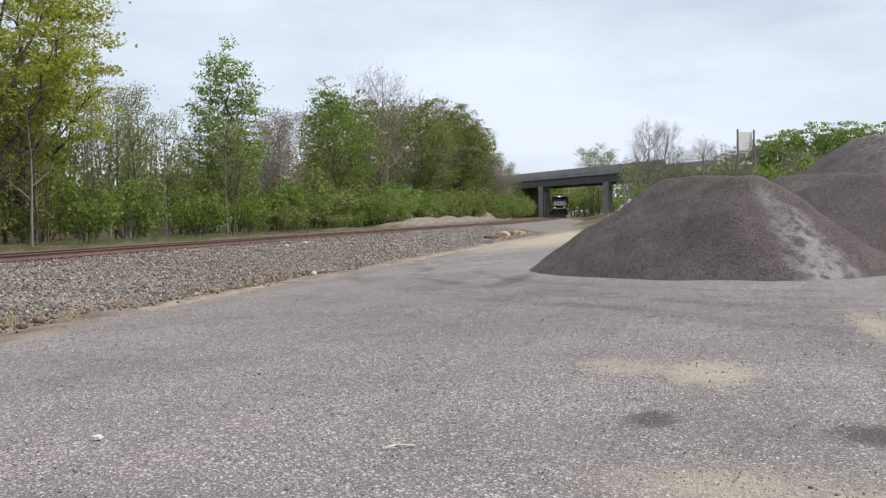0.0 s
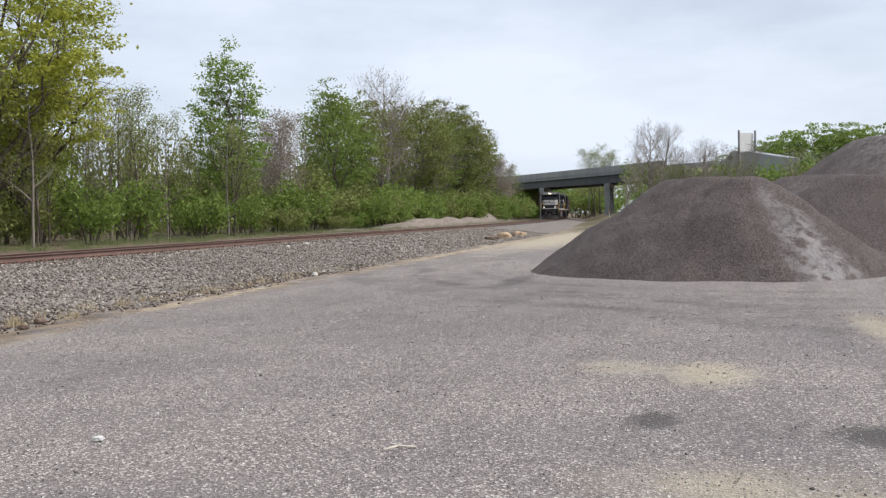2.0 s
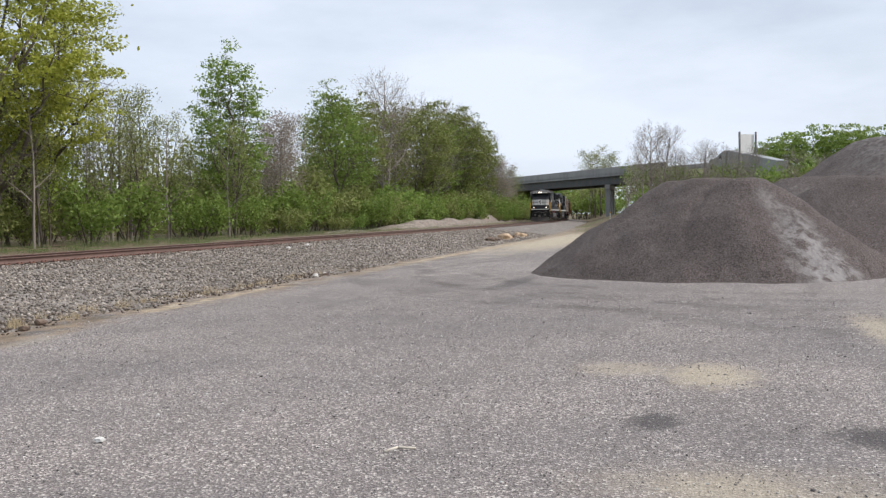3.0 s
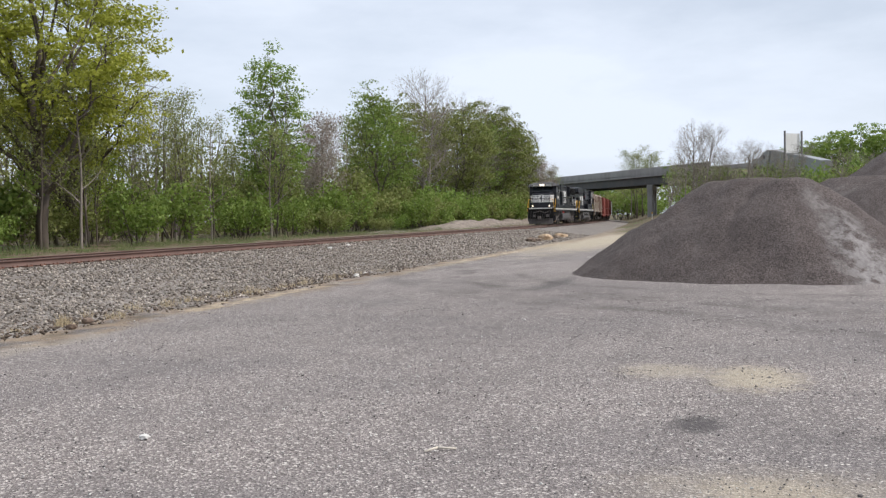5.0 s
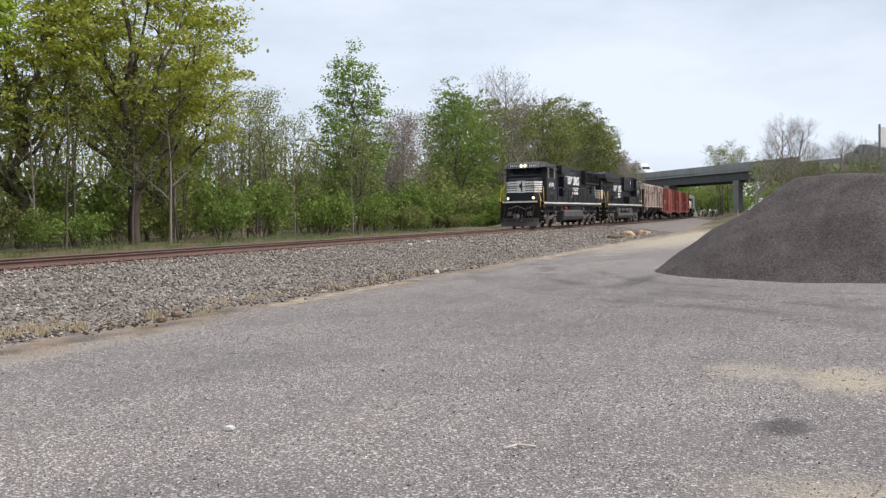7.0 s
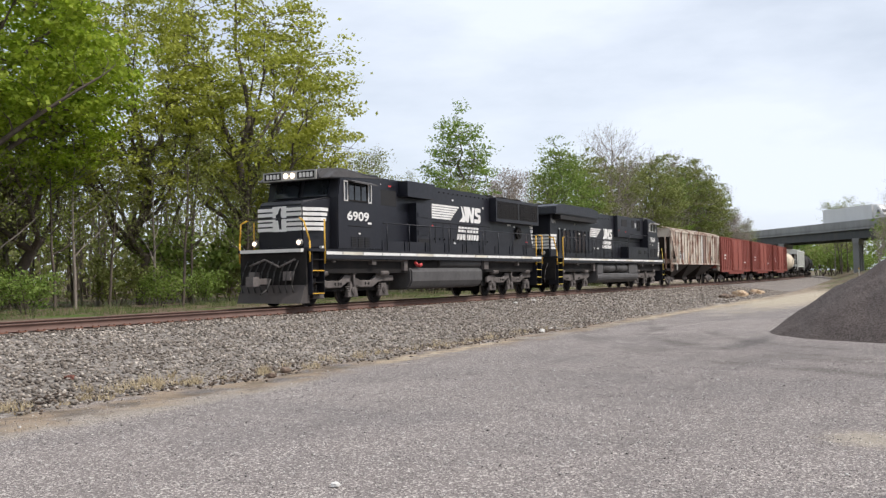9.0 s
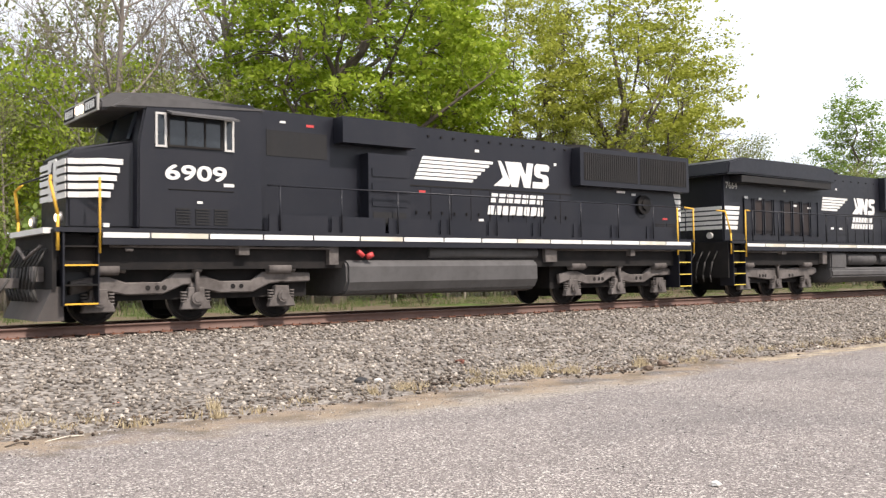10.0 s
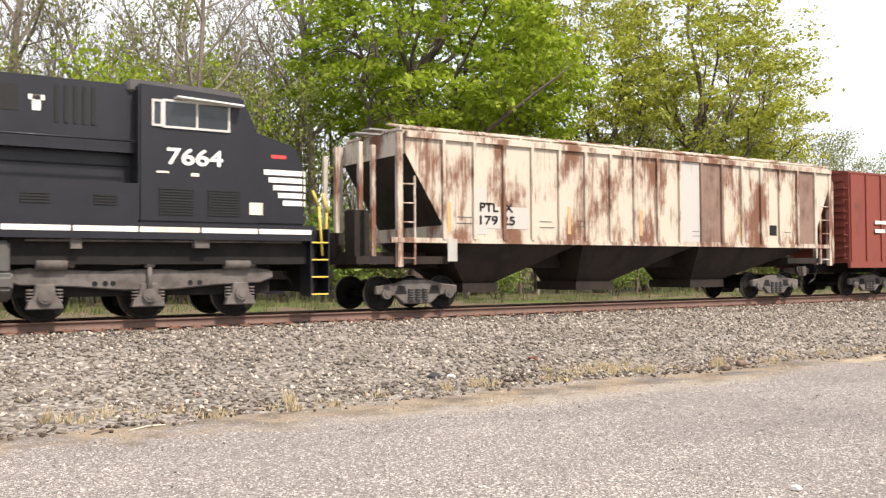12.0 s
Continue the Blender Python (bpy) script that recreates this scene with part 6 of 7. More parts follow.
def build_woods():
    oak = crown_tree("oak_tree", "spreading oak with bright fresh green leaves beside the track", "tree", 5, 19.0, 0.36, 6.8, 0.22, 16, 190, 620, LEAF_OAK, 62, 0.135, M_BARK, lean=(2.0, 0), fork=0.16, gap=0.12, puff=0.9)
    first(oak, 20.5, 33.5, 1.0, 0)
    stand(oak, 27.5, 37.0, 0.82, 170, label="smaller bright green oak behind the first")
    yellow = crown_tree("maple_tree", "tall maple with thin yellow-green spring foliage", "tree", 11, 18.4, 0.30, 6.4, 0.20, 18, 230, 640, LEAF_YELLOW, 46, 0.115, M_BARK, lean=(0.8, 0), fork=0.10, gap=0.13, puff=0.85)
    first(yellow, 39.3, 34.0, 1.03, 75)
    stand(yellow, 45.3, 37.0, 0.80, 230)
    stand(yellow, 34.0, 36.5, 0.86, 150)
    green = crown_tree("ash_tree", "slender ash in mid-green leaf at the wood's edge", "tree", 23, 14.5, 0.15, 2.9, 0.16, 12, 70, 260, LEAF_GREEN, 26, 0.12, M_BARK, group="trees along the track", gap=0.06, puff=0.85)
    first(green, 66.0, 34.7, 1.04, 0)
    for x, y, s, r in ((90, 35.5, 1.02, 100), (92.5, 37.5, 0.95, 200), (98, 36.5, 0.92, 320), (150, 37, 1.2, 60), (154, 39, 1.15, 160), (47.5, 40, 0.8, 20), (138, 37, 1.15, 10), (68.5, 36.0, 0.85, 75)):
        stand(green, x, y, s, r)
    dome = crown_tree("domed_tree", "domed olive-green tree just coming into leaf", "tree", 29, 15.5, 0.20, 4.2, 0.18, 12, 80, 300, LEAF_BUD, 34, 0.15, M_BARK, group="trees along the track", gap=0.04)
    first(dome, 124.0, 35.5, 1.12, 0)
    for x, y, s, r in ((146, 36.0, 1.12, 80), (103, 38.5, 0.92, 190), (116, 39, 0.95, 250), (132, 39, 1.02, 20), (158, 37.5, 1.05, 140), (168, 38.0, 1.0, 300)):
        stand(dome, x, y, s, r)
    round_tree = crown_tree("round_tree", "round leafy green tree on the road bank", "tree", 7, 13.5, 0.25, 5.2, 0.15, 10, 60, 260, LEAF_GREEN, 36, 0.21, M_BARK)
    first(round_tree, 196, -19, 1.08, 10)
    bud = [tree("budding_tree", "thin young tree with sparse opening buds", "tree", 31 + k, 12.5, 0.11, (0.34, 0.5, 0.5), (9, 5, 2), 1.1, LEAF_BUD, 1500, 0.085, 0.36, b, group="trees along the track") for k, b in ((0, M_BARK), (1, M_PALEBARK), (2, M_BARK))]
    bare = [tree("bare_tree", "bare grey-brown tree with fine leafless twigs", "tree", 51 + k, 14.0, 0.16, (0.42, 0.55, 0.55), (15, 10, 8), 1.0, LEAF_BUD, 260, 0.06, 0.4, M_PALEBARK, group="trees along the track") for k in range(2)]
    blossom = tree("blossom_tree", "leafless-looking tree in pale pinkish blossom", "tree", 71, 12.5, 0.13, (0.36, 0.5, 0.5), (13, 7, 5), 1.1, LEAF_BLOSSOM, 6000, 0.09, 0.4, M_PALEBARK, group="trees along the track")
    first(blossom, 76.5, 35, 0.95, 0)
    for x, y, s in ((79, 36.5, 0.92), (174, 35, 1.1), (181, 35, 1.0)):
        stand(blossom, x, y, s, x * 37 % 360)
    first(bare[0], 108, 35.5, 1.28, 0)
    first(bare[1], 131, 6.0, 0.9, 0, 0.4)
    for k, (x, y, s) in enumerate(((113, 38, 1.2), (119, 38, 1.1), (160, 38, 1.15), (168, 38, 1.15), (175, 39, 1.05), (182, 40, 1.0), (4.0, 37, 0.9), (8.5, 39, 1.0), (12, 36, 1.0), (15.5, 40, 1.1), (-2, 37, 1.0), (30, 41, 1.0), (19, 42, 1.05), (55, 38, 0.92), (134, 3.5, 0.82), (127, 8.0, 0.68), (136, 5.0, 0.88), (142, 1.5, 0.66), (129, 37, 1.15), (135, 38, 1.2), (143, 37, 1.15), (148, 38, 1.15), (153, 36, 1.1), (1, 41, 1.3), (6, 44, 1.4), (10.5, 42, 1.35), (14, 47, 1.4), (-4, 43, 1.3), (18, 38, 1.25))):
        stand(bare[k % 2], x, y, s, x * 53 % 360, 0.5 if y < 20 else None)
    rng = random.Random(3)
    for k, b in enumerate(bud):
        first(b, 52 + k * 2.4, 35.5 + k * 0.6, 0.85 + 0.04 * k, k * 90)
    spots = [(x, rng.uniform(31.0, 35.5)) for x in np.arange(-4, 62, 1.7)] + [(x, rng.uniform(36, 47)) for x in np.arange(-8, 120, 2.5)] + [(x, rng.uniform(38, 48)) for x in np.arange(70, 200, 4.2)]
    spots += [(x, rng.uniform(36, 52)) for x in np.arange(-6, 34, 1.1)]
    for k, (x, y) in enumerate(spots):
        stand(bud[k % 3], x + rng.uniform(-0.7, 0.7), y, rng.uniform(0.62, 0.92) * (1.12 if x > 95 else 1), rng.uniform(0, 360))
    for x, y, s in ((-3, 45, 1.35), (2.5, 39, 1.3), (7.5, 41, 1.35), (11.5, 40, 1.3), (13.5, 43, 1.45), (17.5, 44, 1.4), (20, 39.5, 1.3), (28, 40, 1.2), (124, 38, 1.15), (132, 39, 1.15), (140, 39, 1.12), (146, 38, 1.15), (151, 38, 1.12)):
        stand(bud[int(x * 3) % 3], x, y, s, x * 71 % 360)
    # bushes under the trees and beside the bridge
    bush = [tree("bush", "dense green bush at the wood's edge", "bush", 81 + k, 3.4, 0.045, (0.5, 0.55, 0.5), (5, 3, 3), 0.6, leaf, 1800, 0.12, 0.26, M_BARK, leafy=1, stems=5, group="bushes along the track", top=2) for k, leaf in ((0, LEAF_GREEN), (1, LEAF_BUD), (2, LEAF_GREEN))]
    for k, b in enumerate(bush):
        first(b, 90 + k * 4, 31.5, 1.2, k * 60)
    # low growth on the near edge, taller further in
    k = 0
    for x in np.arange(-6, 200, 2.3):
        yt = track_y(x) - 20
        if x < 62 and k % 3:
            k += 1
            continue
        stand(bush[(0, 1, 1, 2, 0, 1)[k % 6]], x + rng.uniform(-1.6, 1.6), rng.uniform(30.6, 35.5) - 4.5 * min(1, max(0, (x - 110) / 60)) + yt, 0.35 + 0.85 * rng.random() ** 1.5 * (0.9 if x > 62 else 1), rng.uniform(0, 360))
        k += 1
    for x in np.arange(-6, 200, 4.2):
        yt = track_y(x) - 20
        stand(bush[(1, 0, 1)[k % 3]], x + rng.uniform(-0.8, 0.8), rng.uniform(35, 42) + yt, rng.uniform(0.6, 1.2) if x < 62 else rng.uniform(1.1, 1.7), rng.uniform(0, 360))
        k += 1
    for x in np.arange(100, 206, 3.0):
        yt = track_y(x) - 20
        stand(bush[k % 3], x, rng.uniform(32, 36) - 4.0 * min(1, max(0, (x - 110) / 60)) + yt, rng.uniform(0.8, 1.5), rng.uniform(0, 360))
        k += 1
    for x, y, s in ((190, 35, 0.9), (195, 37, 0.8), (186, 35, 1.0), (199, 39, 0.9), (180, 36, 1.1), (174, 35, 1.15), (168, 36, 1.15), (143, 36, 1.2), (133, 36, 1.2), (120, 36, 1.15), (100, 37, 1.1), (84, 36, 1.0), (72, 36, 0.95)):
        stand(bud[k % 3], x, y, s * 1.1, x * 41 % 360)
        stand(bush[k % 3], x + 1, y - 2.0, 1.2, x * 11 % 360)
        k += 1
    thicket = tree("young_tree", "bushy young tree in fresh light green leaf", "tree", 95, 8.0, 0.07, (0.5, 0.55, 0.5), (8, 6, 4), 0.8, LEAF_OAK, 8000, 0.09, 0.30, M_BARK, leafy=1, stems=4, group="trees along the track")
    first(thicket, 3.0, 40, 1.0, 0)
    for x, y, s in ((6, 42, 1.1), (9, 39, 0.95), (0, 44, 1.2), (12.5, 43, 1.1), (-4, 41, 1.0), (16, 45, 1.5), (30, 42, 1.0), (48, 38, 0.8), (3, 46, 1.5), (-1.5, 40, 1.4), (13, 39, 1.35), (5.5, 37.5, 1.25)):
        stand(thicket, x, y, s, x * 61 % 360)
    # beside and behind the bridge's near abutment
    for x, y, s in ((150, 12.5, 1.1), (156, 11, 1.5), (150, 8.5, 1.7), (146, 6.5, 1.6), (152, 4, 2.0), (158, 1.5, 2.0), (150, -1.0, 1.5), (156, -3.5, 1.9), (160, -6.5, 2.1), (152, -6, 1.3), (158, -10, 1.9), (150, -12, 1.6), (156, -15, 2.2),
                    (150, -18.5, 2.2), (158, -21, 2.4), (146, -22, 2.0), (150, -26, 2.3), (165, 9, 2.1), (168, 5.5, 2.3), (172, 12.5, 1.6), (168, -1, 2.0), (170, -8, 2.1), (140, -30, 2.3), (150, -32, 2.4), (176, 14.5, 1.4)):
        if y < 0.045 * x:
            stand(bush[k % 3], x, y, s, x * 31 % 360, 0.3 + max(0, (x - 145) * 0.08))
        k += 1
    for x, y, s in ((138, -5.0, 0.66), (140, -6.8, 0.62), (141, -2.0, 0.72), (139, 0.5, 0.62), (143, -9.0, 0.68)):
        stand(bare[0], x, y, s, x * 17 % 360, 0.5)
    for x, y, s in ((203, -14, 1.0), (200, -25, 1.2), (192, -30, 1.15), (204, -32, 1.2), (188, -36, 1.1), (208, -20, 1.15), (210, -8, 0.85)):
        stand(round_tree, x, y, s * 0.97, x * 17 % 360)
    for x, y, s in ((163, 8.5, 0.95), (166, 4.5, 1.0), (164, 6.3, 0.9), (161, 1.8, 0.95), (160, -1.5, 0.85), (162, -5.0, 0.9), (158, 4.0, 0.9)):
        stand(bud[k % 3], x, y, s, x * 43 % 360, 0.3)
        k += 1
    for k2 in range(26):
        x, y = 132 + rng.uniform(0, 14), 3.0 - k2 * 1.35
        if k2 % 2:
            stand(bare[k2 // 2 % 2], x + 6, y, rng.uniform(0.5, 0.72), rng.uniform(0, 360), 0.4)
        else:
            stand(bush[k2 % 3], x, y, rng.uniform(1.1, 1.6), rng.uniform(0, 360), 0.3)
    for x, y, s in ((240, 21.5, 1.15), (246, 23.5, 1.2), (243, 19.0, 1.05), (250, 21, 1.2)):
        stand(bud[k % 3], x, y, s * 1.55, x * 17 % 360, 0.5)
        stand(bud[(k + 1) % 3], x + 1.5, y + 1.5, s * 1.5, x * 29 % 360, 0.5)
        k += 1
    # the end of the cutting behind the bridge
    for x, y, s in ((262, 26, 2.0), (270, 28, 2.6), (285, 33, 3.0), (258, 22, 2.0), (290, 26, 3.0), (300, 40, 3.4), (275, 50, 3.0), (310, 34, 3.4), (250, 20, 1.6), (240, 18, 1.4), (300, 48, 3.2), (320, 55, 3.6)):
        stand(bush[k % 3], x, y, s, x * 31 % 360, 0.5)
        k += 1


build_woods()


M_BRUSH = island("dead_brush", [(0.0, (0.07, 0.052, 0.038)), (0.5, (0.15, 0.118, 0.088)), (1.0, (0.24, 0.20, 0.15))])


def build_far_woods():
    """The depth of the wood, trunks and spring haze of leaves, where single trees merge."""
    rs = np.random.RandomState(4)
    n = 52000
    x = rs.uniform(-70, 230, n)
    y = rs.uniform(53, 72, n) + np.maximum(0, x - 70) ** 2 / 2640
    top = 8.5 + 2.5 * np.sin(x * 0.35) + 2.0 * np.sin(x * 0.13 + 1)
    z = 0.4 + top * rs.rand(n) ** 0.8
    c = np.stack([x, y, z], 1)
    u = rs.normal(0, 1, (n, 3))
    u /= np.linalg.norm(u, axis=1)[:, None]
    w = np.cross(u, rs.normal(0, 1, (n, 3)))
    w /= np.linalg.norm(w, axis=1)[:, None]
    low = np.arange(n) < 22000
    c[low, 2] = rs.uniform(0.3, 5.0, 22000)
    c[low, 1] -= rs.uniform(0, 9, 22000)
    s = rs.uniform(0.18, 0.42, n)[:, None]
    v = np.stack([c - u * s, c + w * s * 0.6, c + u * s, c - w * s * 0.6], 1)
    tagged(from_arrays("far_woods", v.reshape(-1, 3), np.arange(n * 4).reshape(-1, 4), LEAF_BUD), "hazy olive depth of the spring wood", "woods", kind="stuff")
    m = 9000
    x = rs.uniform(-30, 75, m)
    c = np.stack([x, rs.uniform(36, 53, m), 0.6 + 3.4 * rs.rand(m) ** 1.6], 1)
    a = rs.normal(0, 0.5, (m, 3)) + np.array([0, 0, 1.0])
    a *= rs.uniform(0.25, 0.8, (m, 1))
    w = np.array([0.012, 0, 0])
    tagged(from_arrays("brush", np.stack([c - a - w, c - a + w, c + a + w * 0.4, c + a - w * 0.4], 1).reshape(-1, 3), np.arange(m * 4).reshape(-1, 4), M_BRUSH), "grey-brown brush and dead stems under the trees", "brush", kind="stuff")
    g = Growth(2)
    for k in range(620):
        px = rs.uniform(-70, 230)
        py = rs.uniform(48, 70) + max(0, px - 70) ** 2 / 2640
        h = rs.uniform(7, 13)
        q = Vector((px, py, 0.3))
        g.tube([q, q + Vector((rs.normal(0, 0.3), rs.normal(0, 0.3), h * 0.5)), q + Vector((rs.normal(0, 0.6), rs.normal(0, 0.6), h))], [0.16, 0.1, 0.03], 4)
    tagged(from_arrays("far_trunks", np.array(g.verts), np.array(g.faces), M_BARK), "grey-brown trunks in the depth of the wood", "woods", kind="stuff")


build_far_woods()


def tuft_mesh(seed, n, h, spread):
    rs = np.random.RandomState(seed)
    a = rs.rand(n) * math.tau
    r = spread * np.sqrt(rs.rand(n))
    bx, by = r * np.cos(a), r * np.sin(a)
    lean = rs.normal(0, 0.35, (n, 2))
    hh = h * rs.uniform(0.5, 1.2, n)
    w = 0.006 + 0.006 * rs.rand(n)
    p0 = np.stack([bx - w, by, np.zeros(n)], 1)
    p1 = np.stack([bx + w, by, np.zeros(n)], 1)
    p2 = np.stack([bx + lean[:, 0] * hh, by + lean[:, 1] * hh, hh], 1)
    return np.stack([p0, p1, p2], 1).reshape(-1, 3), np.arange(n * 3).reshape(-1, 3)


M_DRY = island("dry_grass", [(0.0, (0.22, 0.17, 0.10)), (0.5, (0.36, 0.29, 0.18)), (1.0, (0.52, 0.45, 0.30))], 0.9)
M_GRASS = island("fresh_grass", [(0.0, (0.04, 0.065, 0.015)), (0.5, (0.08, 0.115, 0.03)), (1.0, (0.17, 0.16, 0.07))], 0.8)


def build_grass():
    rng = random.Random(9)
    vs, fs, n = [], [], 0
    spots = [(x + rng.uniform(-0.5, 0.5), 12.2 + 0.8 * rng.random() * rng.random() - 0.5 + 0.5 * rng_noise(x, 0, 0.3)) for x in np.arange(1.5, 30, 0.28)]
    spots += [(x + rng.uniform(-0.3, 0.3), rng.uniform(11.7, 12.6)) for x in np.arange(10.2, 12.5, 0.1)]
    spots += [(x, rng.uniform(36, 52)) for x in np.arange(-6, 34, 1.1)]
    for k, (x, y) in enumerate(spots):
        v, f = tuft_mesh(k, rng.randint(8, 40), rng.uniform(0.06, 0.2), rng.uniform(0.05, 0.22))
        vs.append(v + np.array([x, y, max(ground_height(x, y), bed_z(x, y - track_y(x))) - 0.01]))
        fs.append(f + n)
        n += len(v)
    tagged(from_arrays("dry_grass", np.concatenate(vs), np.concatenate(fs), M_DRY), "straw-coloured dry grass along the foot of the ballast", "grass", kind="stuff")
    vs, fs, n = [], [], 0
    for k in range(900):
        x = rng.uniform(-5, 150)
        y = track_y(x) + rng.uniform(6.2, 12.5)
        v, f = tuft_mesh(k + 5000, rng.randint(14, 34), rng.uniform(0.2, 0.55), rng.uniform(0.25, 0.7))
        v = v * np.array([1, 1, 1]) 
        vs.append(v + np.array([x, y, ground_height(x, y) - 0.02]))
        fs.append(f + n)
        n += len(v)
    for k in range(260):
        x, y = rng.uniform(95, 140), rng.uniform(5.5, 11)
        v, f = tuft_mesh(k + 9000, 26, 0.5, 0.8)
        vs.append(v + np.array([x, y, ground_height(x, y) - 0.02]))
        fs.append(f + n)
        n += len(v)
    tagged(from_arrays("verge_grass", np.concatenate(vs), np.concatenate(fs), M_GRASS), "fresh green and yellow grass on the far verge", "grass", kind="stuff")


build_grass()


# ---- overpass ----
CROSS = Vector((215.0, 27.0, 0.0))
ALONG = Vector((-0.79, -0.613, 0.0))
TOWARD = Vector((-0.613, 0.79, 0.0))
ROAD_Z = 9.9


def on_road(s, n=0.0, z=0.0):
    return CROSS + ALONG * s + TOWARD * n + Vector((0, 0, z))


def road_height(s):
    q = min(1, max(0, (s - 46) / 18))
    return ROAD_Z - 3.6 * q * q * (3 - 2 * q)


def beam(parent, name, mat, s0, s1, n0, n1, z0, z1, bevel=0.0, label=""):
    bm = bmesh.new()
    vs = [bm.verts.new(on_road(s, n, z)) for z in (z0, z1) for s, n in ((s0, n0), (s1, n0), (s1, n1), (s0, n1))]
    for q in ((3, 2, 1, 0), (4, 5, 6, 7), (0, 1, 5, 4), (1, 2, 6, 5), (2, 3, 7, 6), (3, 0, 4, 7)):
        bm.faces.new([vs[i] for i in q])
    bmesh.ops.recalc_face_normals(bm, faces=bm.faces)
    if bevel:
        soften(bm, bevel)
    return part(name, bm, mat, parent, label)


def build_bridge():
    b = tagged(new("road_bridge"), "grey concrete road bridge on dark girders over the track", "bridge")
    beam(b, "deck", M_CONCRETE, -26, 46, -6, 6, 9.65, ROAD_Z)
    for n in (-6.0, 5.7):
        beam(b, "parapet", M_CONCRETE, -26, 46, n, n + 0.3, 9.65, 11.15, 0.03, "weathered concrete parapet")
        beam(b, "deck_edge", M_CONCRETE, -26, 46, n - 0.1, n + 0.4, 9.35, 9.65, 0.02)
    for k in range(6):
        n = -5.4 + k * 2.16
        beam(b, "girder", M_GIRDER, -25, 45, n - 0.12, n + 0.12, 7.8, 9.35, 0, "dark painted steel girder")
        beam(b, "girder_flange", M_GIRDER, -25, 45, n - 0.25, n + 0.25, 7.72, 7.8)
    for px, py in ((212.0, 32.2), (191.0, 15.6)):
        bm = bmesh.new()
        box(bm, px - 0.9, px + 12.5, py - 0.55, py + 0.55, 6.8, 7.72)
        soften(bm, 0.05)
        pier = part("pier_cap", bm, M_CONCRETE, b, "stained concrete pier cap")
        for k in range(3):
            bm = bmesh.new()
            box(bm, px + k * 5.2 - 0.55, px + k * 5.2 + 0.55, py - 0.5, py + 0.5, -0.2, 6.9)
            soften(bm, 0.06)
            part("pier_column", bm, M_CONCRETE, pier)
    # earth ramps carry the road on both sides
    for s0, s1, name in ((44, 320, "embankment_near"), (-300, -20, "embankment_far")):
        v, f = [], []
        ss = np.linspace(s0, s1, 60)
        for s in ss:
            w, h = 7.6 + 14 * min(1, max(0, (abs(s - 10) - 34) / 40)), road_height(s) - 0.01
            for n, z in ((-w, -0.4), (-7.3, h - 0.3), (-6.9, h), (6.9, h), (7.3, h - 0.3), (w, -0.4)):
                q = on_road(s, n + (0.8 * rng_noise(s, n, 0.08) if z < 0 else 0), z)
                v.append(q)
        for i in range(len(ss) - 1):
            for k in range(5):
                f.append((i * 6 + k, i * 6 + k + 1, i * 6 + k + 7, i * 6 + k + 6))
        f.append((0, 1, 2, 3)), f.append((0, 3, 4, 5))
        j = (len(ss) - 1) * 6
        f.append((j + 3, j + 2, j + 1, j)), f.append((j + 5, j + 4, j + 3, j))
        e = from_arrays(name, np.array(v), np.array(f), M_VERGE)
        tagged(e, "grassy earth ramp that carries the road", "embankment", kind="structure")


def verge_material():
    m, nt, b = blank("rough_verge", 0.95, 0, 0.2)
    c = mixc(nt, step(nt, noise_node(nt, 0.3, 5), 0.38, 0.62), mixc(nt, noise_node(nt, 5, 5), (0.05, 0.09, 0.02), (0.13, 0.17, 0.045)), mixc(nt, noise_node(nt, 4, 5), (0.15, 0.12, 0.08), (0.24, 0.2, 0.13)))
    nt.links.new(c, b.inputs["Base Color"])
    bump(nt, b, noise_node(nt, 3, 5), 0.8, 0.2)
    return m


M_VERGE = verge_material()
build_bridge()
M_TRAILER = worn("white_trailer", (0.70, 0.70, 0.69), (0.45, 0.44, 0.42), 0.5, 0, 0.3, 4, 0.5)
M_GREYTRAILER = worn("silver_trailer", (0.30, 0.31, 0.31), (0.2, 0.2, 0.2), 0.4, 0.3, 0.4, 4, 0.5)
M_TYRE = worn("truck_tyre", (0.02, 0.02, 0.02), (0.06, 0.055, 0.05), 0.9, 0, 0.5)


